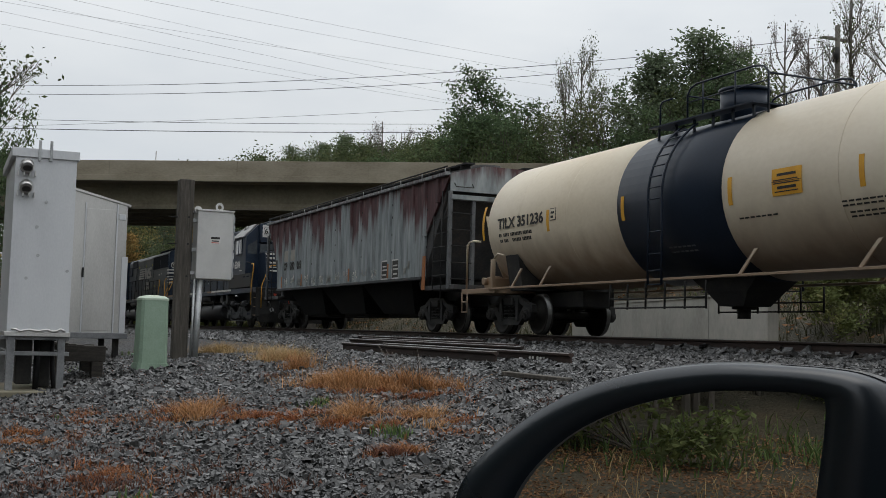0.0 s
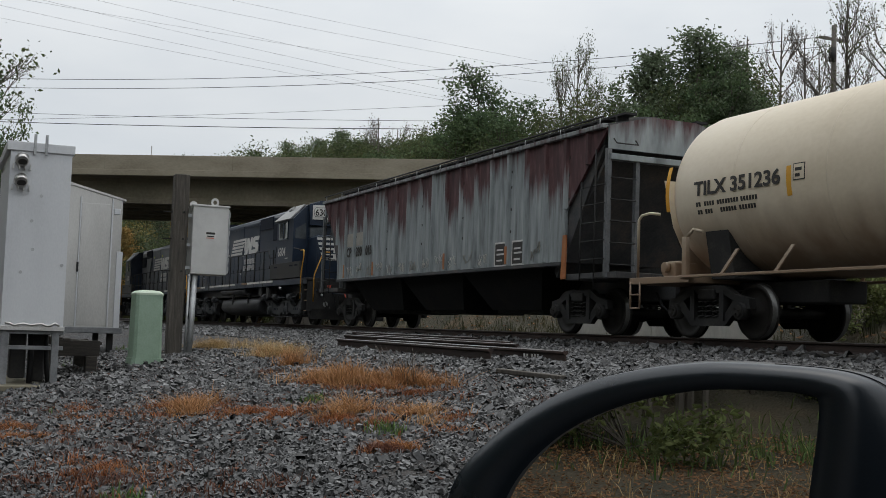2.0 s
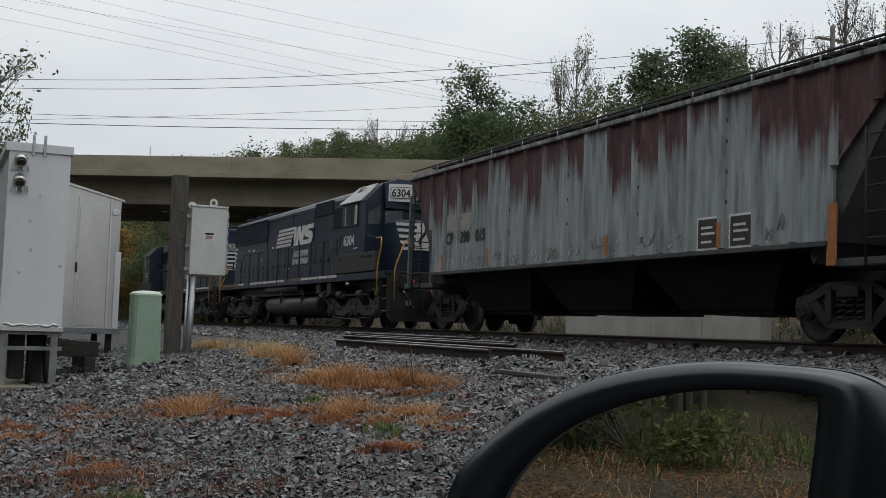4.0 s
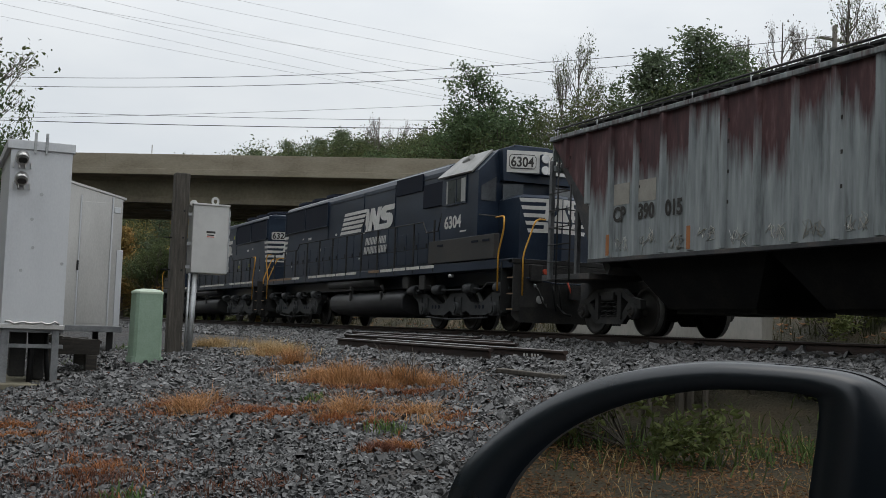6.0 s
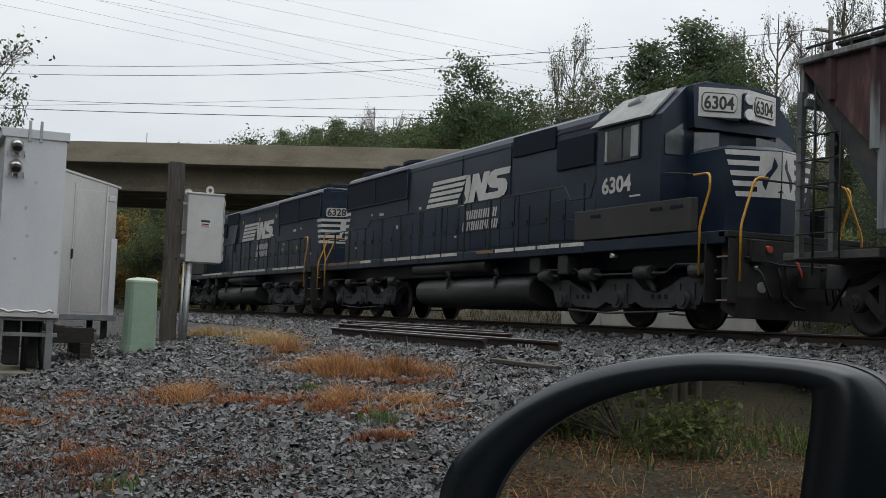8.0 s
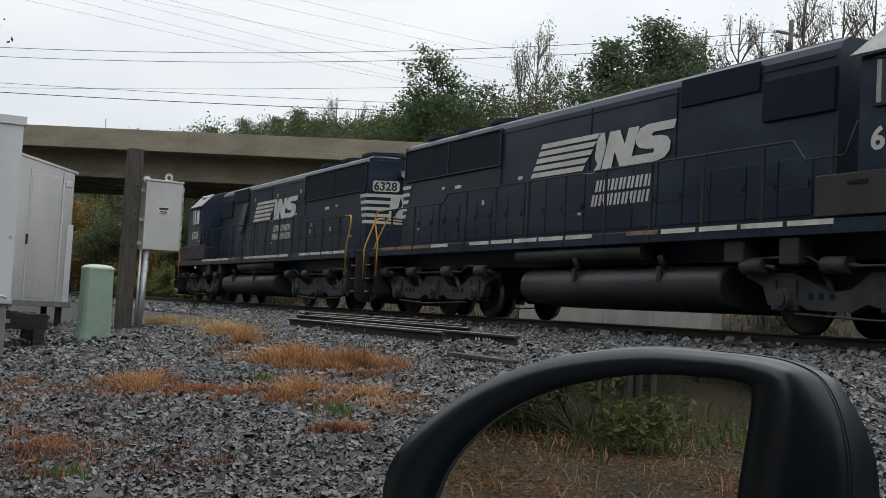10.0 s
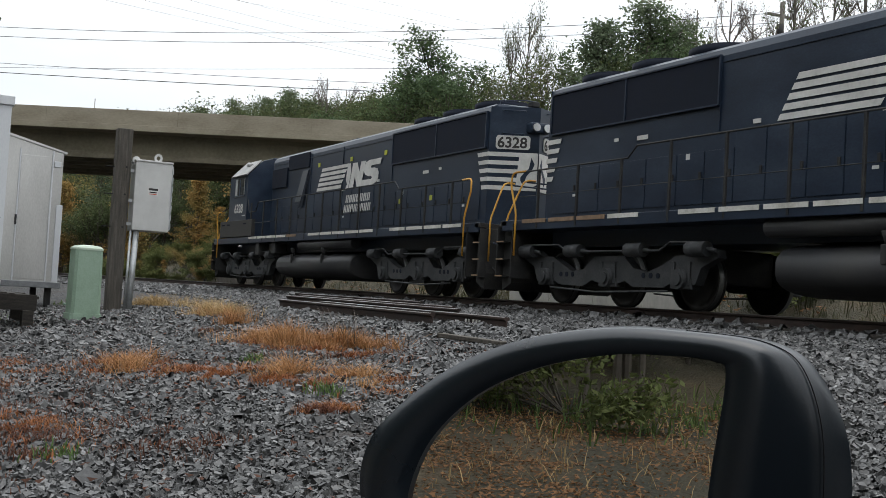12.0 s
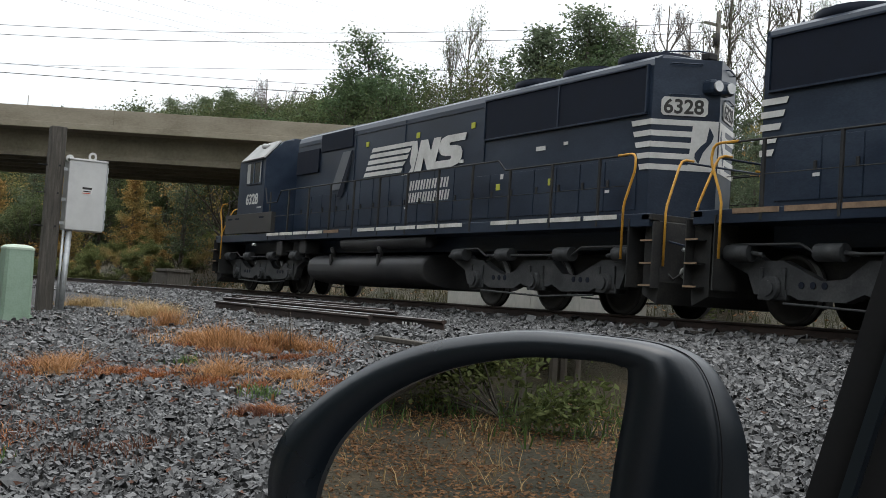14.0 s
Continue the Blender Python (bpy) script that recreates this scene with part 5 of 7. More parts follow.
def tank_car(cx):
    car = thing("tank_car", "cream tank car with a broad black band at the middle", "tank car", pose(cx, TRACK_Y, RAIL_Z))
    R, ZC, HL = 1.5, 2.52, 7.05
    seg = 56

    def ring(x, r):
        return [(x, r * math.sin(2 * math.pi * i / seg), ZC + r * math.cos(2 * math.pi * i / seg)) for i in range(seg)]

    head = [(math.sin(a) * 0.78, math.cos(a) * R) for a in [k * math.pi / 2 / 9 for k in range(9)]]
    for d in (-1, 1):
        bm = B()
        a, c = (-1.6, -HL) if d < 0 else (1.55, HL)
        rings = [ring(a, R), ring(c, R)] + [ring(c + d * hx, max(r, 0.05)) for hx, r in head[1:]]
        loft(bm, rings)
        for f in bm.faces:
            f.smooth = True
        part("tank_shell", bm, M_CREAM, car, "cream painted tank shell")
    bm = B()
    loft(bm, [ring(-1.6, R + 0.003), ring(1.55, R + 0.003)])
    part("tank_band", bm, M_BAND, car, "black painted middle band")
    # shell seams
    for x in (-5.6, -3.5, 4.2, 6.3):
        bm = B()
        loft(bm, [ring(x - 0.008, R + 0.003), ring(x + 0.008, R + 0.003)])
        part("weld_seam", bm, M_CREAM, car)
    # manway with safety rail
    bm = B()
    cyl(bm, (0.28, 0, ZC + R - 0.1), (0.28, 0, 4.5), 0.44, 26)
    cyl(bm, (0.28, 0, 4.5), (0.28, 0, 4.56), 0.47, 26)
    part("manway_housing", bm, M_BAND, car)
    for y in (-0.85, 0.85):
        bm = B()
        box(bm, -1.3, 1.7, y - 0.14, y + 0.14, 3.98, 4.01)
        for k in range(6):
            box(bm, -1.2 + k * 0.55, -1.16 + k * 0.55, y - 0.02, y + 0.02, 3.7, 3.98)
        part("top_platform", bm, M_BAND, car)
    for x in (-1.25, 1.45):
        bm = B()
        box(bm, x, x + 0.25, -0.7, 0.7, 3.985, 4.015)
        part("cross_walk", bm, M_BAND, car)
    for s in (-1, 1):
        bm = B()
        tube(bm, [(-0.15, s * 0.95, 3.99), (-0.15, s * 0.95, 4.44), (-0.06, s * 0.95, 4.55), (0.12, s * 0.95, 4.6), (1.7, s * 0.95, 4.6), (1.95, s * 0.95, 4.55), (2.05, s * 0.95, 4.44), (2.05, s * 0.95, 3.75)], 0.02, 7)
        part("safety_rail", bm, M_BAND, car)
        for x in (0.3, 1.2):
            bm = B()
            tube(bm, [(x, s * 0.95, 3.99), (x, s * 0.95, 4.6)], 0.016, 6)
            part("rail_post", bm, M_BAND, car)
        bm = B()
        tube(bm, [(-0.15, s * 0.95, 4.3), (2.05, s * 0.95, 4.3)], 0.012, 6)
        part("rail_wire", bm, M_BAND, car)
        bm = B()
        tube(bm, [(-1.0, s * 0.95, 3.99), (-1.0, s * 0.95, 4.38), (-0.94, s * 0.95, 4.45), (-0.62, s * 0.95, 4.46)], 0.018, 6)
        part("ladder_grab", bm, M_BAND, car)
    for x in (-0.15, 2.05):
        bm = B()
        tube(bm, [(x, -0.95, 4.42), (x, 0.95, 4.42)], 0.018, 6)
        part("end_rail", bm, M_BAND, car)
    # curved side ladders
    for s in (-1, 1):
        bm = B()
        pts = [(s * (R + 0.12) * math.sin(a), ZC + (R + 0.12) * math.cos(a)) for a in [0.55 + k * 0.13 for k in range(9)]] + [(s * (R + 0.1), 1.9), (s * (R + 0.1), 0.95)]
        for x in (-0.4, 0.02):
            tube(bm, [(x, y, z) for y, z in pts], 0.024, 6)
        for y, z in pts:
            tube(bm, [(-0.4, y, z), (0.02, y, z)], 0.014, 6)
        for z in (1.2, 1.5):
            tube(bm, [(-0.4, s * (R + 0.1), z), (0.02, s * (R + 0.1), z)], 0.014, 6)
        part("ladder", bm, M_BAND, car)
    # underframe: side runners, braces, end platforms
    for s in (-1, 1):
        bm = B()
        box(bm, -7.0, 7.0, *sorted((s * 1.42, s * 1.54)), 1.02, 1.065, 0.006)
        part("side_runner", bm, M_CREAM, car)
        for x in (-5.9, -4.6, 2.0, 4.6, 5.9):
            bm = B()
            plate(bm, [(x, s * 1.5, 1.04), (x + 0.08, s * 1.5, 1.04), (x + 0.4, s * 1.42, 1.46), (x + 0.32, s * 1.42, 1.46)], (0, s * 0.03, 0))
            part("brace", bm, M_CREAM, car)
        bm = B()
        for x in np.arange(-2.1, 1.0, 0.6):
            tube(bm, [(x, s * 1.3, 1.0), (x, s * 1.3, 0.52)], 0.02, 6)
        for z in (0.55, 0.72):
            tube(bm, [(-2.1, s * 1.3, z), (0.9, s * 1.3, z)], 0.018, 6)
        part("under_railing", bm, M_UNDER, car)
    for d in (-1, 1):
        bm = B()
        box(bm, *sorted((d * 6.75, d * 8.55)), -1.5, 1.5, 0.94, 1.06, 0.01)
        part("end_platform", bm, M_CREAM if d < 0 else M_UNDER, car)
        bm = B()
        box(bm, *sorted((d * 4.6, d * 8.5)), -0.4, 0.4, 0.62, 0.98, 0.02)
        prism(bm, [(-1.2, 1.0), (1.2, 1.0), (1.35, 1.8), (1.0, 1.4), (0, 1.1), (-1.0, 1.4), (-1.35, 1.8)], "x", *sorted((d * 5.9, d * 6.5)))
        part("stub_sill", bm, M_UNDER, car)
        for s in (-1, 1):
            bm = B()
            tube(bm, [(d * 8.3, s * 1.48, 1.06), (d * 8.3, s * 1.48, 2.12), (d * 8.2, s * 1.48, 2.2), (d * 7.95, s * 1.48, 2.22), (d * 7.8, s * 1.36, 2.2)], 0.026, 8)
            part("end_handrail", bm, M_CREAM, car)
            bm = B()
            box(bm, *sorted((d * 6.78, d * 6.9)), s * 1.5 - 0.04, s * 1.5 + 0.04, 1.06, 1.72, 0.01)
            tube(bm, [(d * 6.84, s * 1.5, 1.7), (d * 6.7, s * 1.45, 1.85), (d * 6.5, s * 1.4, 1.8)], 0.03, 7)
            part("corner_post", bm, M_CREAM, car)
            bm = B()
            for x in (8.2, 8.5):
                tube(bm, [(d * x, s * 1.5, 0.98), (d * x, s * 1.5, 0.5)], 0.018, 6)
            for z in (0.5, 0.75):
                tube(bm, [(d * 8.2, s * 1.5, z), (d * 8.5, s * 1.5, z)], 0.018, 6)
            part("sill_step", bm, M_CREAM, car)
        coupler(car, d * 8.95, d)
        freight_truck(car, d * 6.75)
    bm = B()
    cyl(bm, (-8.1, -0.95, 1.22), (-7.6, -0.95, 1.22), 0.16, 12)
    box(bm, -7.9, -7.55, -1.2, -0.7, 1.06, 1.34, 0.03)
    cyl(bm, (-7.75, -1.2, 1.25), (-7.75, -1.3, 1.25), 0.09, 10)
    part("brake_valve", bm, M_CREAM, car)
    bm = B()
    cyl(bm, (-8.3, -0.3, 1.9), (-8.36, -0.3, 1.9), 0.3, 20)
    cyl(bm, (-8.25, -0.3, 1.06), (-8.25, -0.3, 1.9), 0.04, 8)
    part("brake_wheel", bm, M_UNDER, car)
    bm = B()
    plate(bm, [(-7.75, -0.6, 1.06), (-7.75, 0.6, 1.06), (-7.88, 1.0, 2.0), (-7.97, 1.15, 2.85), (-7.97, -1.15, 2.85), (-7.88, -1.0, 2.0)], (-0.03, 0, 0))
    part("head_shield", bm, M_CREAM, car)
    bm = B()
    cyl(bm, (0.3, 0, 0.55), (0.3, 0, 1.1), 0.22, 14)
    cyl(bm, (0.3, 0, 0.38), (0.3, 0, 0.56), 0.12, 12)
    loft(bm, [[(-0.6, -0.5, 1.12), (1.25, -0.5, 1.12), (1.25, 0.5, 1.12), (-0.6, 0.5, 1.12)], [(-0.25, -0.42, 0.86), (0.9, -0.42, 0.86), (0.9, 0.42, 0.86), (-0.25, 0.42, 0.86)], [(0.0, -0.3, 0.6), (0.65, -0.3, 0.6), (0.65, 0.3, 0.6), (0.0, 0.3, 0.6)]], True, False)
    part("bottom_outlet", bm, M_UNDER, car)
    # marks on the near side of the shell
    def on_shell(z, lift=0.006):
        return -math.sqrt(max(0.0, (R + lift) ** 2 - (z - ZC) ** 2))

    def strip(name, x0, x1, z0, z1, material, lift=0.006, n=6):
        bm = B()
        rows = [[bm.verts.new((x, on_shell(z0 + (z1 - z0) * k / n, l), z0 + (z1 - z0) * k / n)) for k in range(n + 1)] for x, l in ((x0, lift), (x1, lift))]
        back = [[bm.verts.new((x, on_shell(z0 + (z1 - z0) * k / n, 0.0), z0 + (z1 - z0) * k / n)) for k in range(n + 1)] for x in (x0, x1)]
        for k in range(n):
            bm.faces.new((rows[0][k], rows[1][k], rows[1][k + 1], rows[0][k + 1]))
            bm.faces.new((rows[0][k], rows[0][k + 1], back[0][k + 1], back[0][k]))
            bm.faces.new((rows[1][k + 1], rows[1][k], back[1][k], back[1][k + 1]))
        bmesh.ops.recalc_face_normals(bm, faces=bm.faces)
        return part(name, bm, material, car)

    for x in (-7.4, -4.3, -1.42, 1.76, 4.66):
        strip("reflector_stripe", x - 0.05, x + 0.05, 2.2, 2.66 if x > -7 else 3.0, M_SIGNY)
    lettering("car_mark", "TILX 351236", 0.33, M_INK, car, pose(-6.62, on_shell(2.54, 0.012), 2.41, 90, 0, 0), 1.22, 0.009)
    strip("stencil_box", -4.2, -3.95, 2.42, 2.68, M_INK, 0.006)
    strip("stencil_inner", -4.185, -3.965, 2.435, 2.665, M_CREAM, 0.01)
    for z, w in ((2.56, 0.14), (2.47, 0.1)):
        strip("print_bar", -4.15, -4.15 + w, z, z + 0.05, M_INK, 0.014, 1)
    for z, segs in ((2.22, ((0.0, 0.16), (0.22, 0.5), (0.56, 1.1), (1.16, 1.56))), (2.09, ((0.02, 0.14), (0.22, 0.4), (0.62, 1.05), (1.1, 1.5)))):
        for a, c in segs:
            k = a
            while k < c - 0.03:
                strip("print_bar", -6.6 + k, -6.6 + k + 0.045, z, z + 0.075, M_INK, 0.006, 1)
                k += 0.07
    strip("placard", 2.79, 3.45, 2.24, 2.66, M_SIGNY, 0.008)
    for z, a, c, h in ((2.54, 2.84, 3.26, 0.06), (2.47, 2.76, 3.3, 0.025), (2.42, 2.76, 3.34, 0.025), (2.34, 2.84, 3.26, 0.06), (2.29, 2.78, 3.3, 0.025)):
        strip("print_bar", a + 0.07, c + 0.07, z, z + h * 0.7, M_INK, 0.013, 1)
    strip("placard_line", 2.79, 3.45, 2.45, 2.458, M_INK, 0.012, 1)
    for z, x0, x1 in ((1.96, 1.9, 2.75), (2.02, 4.2, 5.4), (1.96, 4.2, 5.5), (1.86, 4.3, 5.3), (1.8, 4.3, 5.4), (1.62, -0.3, 0.4), (1.54, -0.3, 0.5)):
        k = x0
        while k < x1:
            strip("print_bar", k, k + 0.1, z, z + 0.026, M_INK if z > 1.7 else M_PANEL, 0.006, 1)
            k += 0.135
    return car


tank = tank_car(-16.6)
hopper = hopper_car(-34.6)
loco_a = locomotive("freight_locomotive", "6304", -55.32, 1, -3.05, 0.3)
loco_b = locomotive("freight_locomotive", "6328", -77.02, -1, -1.15, 0.0)


# ---- lineside things ----
def put(az, d, dz=0.0):
    x, y = d * math.sin(radians(az)), d * math.cos(radians(az))
    return x, y, ground_height(x, y) + dz


def equipment_house():
    gz = lie(-15.4, 1.0)
    h = thing("equipment_house", "tall pale aluminium signal cabinet on a steel stand", "signal cabinet", pose(-15.45, 0, 0))
    z0, z1 = 1.06, 3.42
    y0, y1 = 0.80, 1.56
    bm = B()
    prism(bm, [(y0, z0), (y1, z0), (y1, z1), (y0, z1 - 0.02)], "x", -2.2, 0.0)
    part("body", bm, M_ALU2, h)
    bm = B()
    box(bm, -2.26, 0.03, y0 - 0.05, y1 + 0.03, z1 - 0.1, z1 + 0.02, 0.008)
    part("roof_cap", bm, M_ALU2, h)
    bm = B()
    box(bm, -2.25, 0.02, y0 - 0.03, y1 + 0.02, z0 - 0.06, z0, 0.006)
    part("skirt", bm, M_ALU, h)
    # crumpled sealant along the foot
    bm = B()
    pts = [(0.03, y0 + 0.05 + k * 0.055, z0 + 0.02 + 0.02 * math.sin(k * 1.9) + 0.012 * math.cos(k * 4.1)) for k in range(13)]
    tube(bm, pts, 0.016, 6)
    part("foot_seal", bm, M_ALU, h)
    for z in (3.2, 2.93):
        bm = B()
        y = 0.94
        cyl(bm, (0, y, z), (0.05, y, z), 0.09, 14)
        cyl(bm, (0.05, y, z + 0.02), (0.14, y, z - 0.03), 0.085, 14, 0.07)
        v = part("vent_hood", bm, M_ALU, h)
        bm = B()
        cyl(bm, (0.142, y, z - 0.035), (0.15, y, z - 0.045), 0.055, 12)
        part("vent_mouth", bm, M_INK, v)
        for i in range(4):
            bm = B()
            box(bm, 0.0, 0.1, y - 0.11 + i * 0.07, y - 0.1 + i * 0.07, z - 0.13, z - 0.06)
            part("vent_fin", bm, M_ALU, v)
    for y in (1.09, 1.23):
        bm = B()
        box(bm, 0.02, 0.045, y - 0.018, y + 0.018, 3.28, 3.55, 0.003)
        for z in (3.32, 3.38, 3.5):
            cyl(bm, (0.045, y, z), (0.052, y, z), 0.008, 6)
        part("lifting_strap", bm, M_GALV, h)
    for y, z in ((1.1, 2.42), (1.13, 2.05), (1.0, 1.75), (1.5, 1.86), (1.2, 2.75)):
        bm = B()
        cyl(bm, (0, y, z), (0.012, y, z), 0.022, 8)
        part("bolt_cover", bm, M_GALV, h)
    # stand
    for x in (-2.05, -0.08):
        for y in (y0 + 0.06, y1 - 0.08):
            bm = B()
            zl = lie(-15.45 + x, y) - 0.1
            box(bm, x - 0.045, x + 0.045, y - 0.045, y + 0.045, zl, z0 - 0.05, 0.005)
            part("leg", bm, M_STAND, h)
    for z in (0.98, 0.78):
        for b4 in ((-0.12, -0.04, y0 - 0.25, y1 + 0.02), (-2.1, -0.04, y0 + 0.02, y0 + 0.08), (-2.1, -0.04, y1 - 0.1, y1 - 0.04)):
            bm = B()
            box(bm, *b4, z - 0.025, z + 0.025, 0.004)
            part("cross_brace", bm, M_STAND, h)
    bm = B()
    box(bm, -2.3, 0.25, y0 - 0.35, y1 + 0.12, lie(-15.4, 1.2) - 0.15, lie(-15.4, 1.2) + 0.05, 0.015)
    part("footing", bm, M_CONCD, h)
    for y, z, dx in ((1.05, 0.72, -0.5), (1.32, 0.66, -0.9)):
        bm = B()
        box(bm, dx - 0.15, dx + 0.15, y - 0.1, y + 0.1, z - 0.35, z + 0.3, 0.02)
        part("cable_box", bm, M_UNDER, h)
    bm = B()
    tube(bm, [(-0.4, 1.2, 1.0), (-0.35, 1.22, 0.6), (-0.3, 1.2, 0.25)], 0.04, 8)
    tube(bm, [(-0.5, 1.4, 1.0), (-0.5, 1.42, 0.6), (-0.4, 1.45, 0.25)], 0.03, 8)
    part("cable_conduit", bm, M_RUBBER, h)


def second_house():
    h = thing("equipment_house", "brushed aluminium signal bungalow with a peaked roof", "signal cabinet", pose(-23.6, 0, 0))
    y0, y1, z0, z1 = 2.2, 3.42, 1.0, 3.72
    bm = B()
    prism(bm, [(y0, z0), (y1, z0), (y1, z1 - 0.12), (y0 + 0.12, z1 + 0.14), (y0, z1 + 0.08)], "x", -2.6, 0.0)
    part("body", bm, M_ALU, h)
    bm = B()
    prism(bm, [(y0 - 0.05, z1 + 0.06), (y0 + 0.12, z1 + 0.14), (y1 + 0.06, z1 - 0.14), (y1 + 0.06, z1 - 0.1), (y0 + 0.12, z1 + 0.19), (y0 - 0.05, z1 + 0.1)], "x", -2.65, 0.05)
    part("roof", bm, M_ALU, h)
    bm = B()
    box(bm, 0.0, 0.012, 2.62, 3.2, z0 + 0.04, z1 - 0.22, 0.004)
    d = part("door", bm, M_ALU, h)
    bm = B()
    box(bm, 0.02, 0.05, 2.57, 2.61, 2.1, 2.3, 0.008)
    part("handle", bm, M_UNDER, d)
    for y in (2.6, 3.22):
        bm = B()
        box(bm, 0.0, 0.035, y - 0.015, y + 0.015, z0, z1 - 0.1, 0.003)
        part("corner_strip", bm, M_ALU2, h)
    bm = B()
    box(bm, 0.0, 0.04, 3.34, 3.46, z0 - 0.1, 2.55, 0.006)
    part("cable_cover", bm, M_ALU2, h)
    bm = B()
    box(bm, 0, 0.03, 3.25, 3.38, 3.3, 3.42, 0.01)
    part("label_plate", bm, M_ALU2, h)
    bm = B()
    box(bm, -2.7, 0.06, y0 - 0.06, y1 + 0.1, z0 - 0.12, z0, 0.01)
    part("base_frame", bm, M_STAND, h)
    for x in (-2.4, -0.2):
        for y in (y0 + 0.1, y1 - 0.1):
            bm = B()
            box(bm, x - 0.06, x + 0.06, y - 0.06, y + 0.06, lie(-23.6, y) - 0.1, z0 - 0.1, 0.005)
            part("leg", bm, M_UNDER, h)


def platform():
    p = thing("step_platform", "dark weathered timber step platform on blocks", "platform", pose(-17.4, 0, 0))
    for k in range(7):
        bm = B()
        y = 1.55 + k * 0.115
        box(bm, -1.6, 0.0 - k * 0.02, y, y + 0.1, 0.86 - k * 0.012, 0.9 - k * 0.012, 0.004)
        part("plank", bm, M_TIE, p)
    for x in (-1.5, -0.12):
        bm = B()
        box(bm, x, x + 0.1, 1.52, 2.3, 0.62, 0.85, 0.006)
        part("bearer", bm, M_TIE, p)
        for y in (1.62, 2.18):
            bm = B()
            box(bm, x - 0.06, x + 0.16, y - 0.08, y + 0.08, lie(-17.4, y) - 0.1, 0.62, 0.006)
            part("block", bm, M_TIE, p)


def pedestal():
    x, y = -18.4, 3.12
    z = lie(x, y) - 0.06
    p = thing("cable_pedestal", "pale green plastic cable pedestal in gravel", "pedestal", pose(x, y, z, 0, 0, 4))
    bm = B()
    rings = [[(sx * (w + (0.0)), sy * (w), h) for sx, sy in ((-1, -0.8), (-0.8, -1), (0.8, -1), (1, -0.8), (1, 0.8), (0.8, 1), (-0.8, 1), (-1, 0.8))] for w, h in ((0.225, 0.16), (0.212, 1.18))]
    loft(bm, rings, True, False)
    part("shell", bm, M_PEDGREEN, p)
    bm = B()
    rings = [[(sx * w, sy * w, h) for sx, sy in ((-1, -0.8), (-0.8, -1), (0.8, -1), (1, -0.8), (1, 0.8), (0.8, 1), (-0.8, 1), (-1, 0.8))] for w, h in ((0.25, 0.0), (0.245, 0.17))]
    loft(bm, rings, True, False)
    part("base", bm, M_PEDGREEN, p)
    bm = B()
    rings = [[(sx * w, sy * w, h) for sx, sy in ((-1, -0.8), (-0.8, -1), (0.8, -1), (1, -0.8), (1, 0.8), (0.8, 1), (-0.8, 1), (-1, 0.8))] for w, h in ((0.22, 1.17), (0.218, 1.2), (0.17, 1.235), (0.08, 1.25))]
    loft(bm, rings, True, False)
    part("cap", bm, M_PEDCAP, p, "lighter domed cap")
    bm = B()
    cyl(bm, (-0.2, -0.12, 0.3), (-0.2, -0.26, 0.3), 0.02, 8)
    cyl(bm, (0.2, -0.05, 0.12), (0.262, -0.05, 0.12), 0.018, 8)
    part("lock", bm, M_PEDGREEN, p)


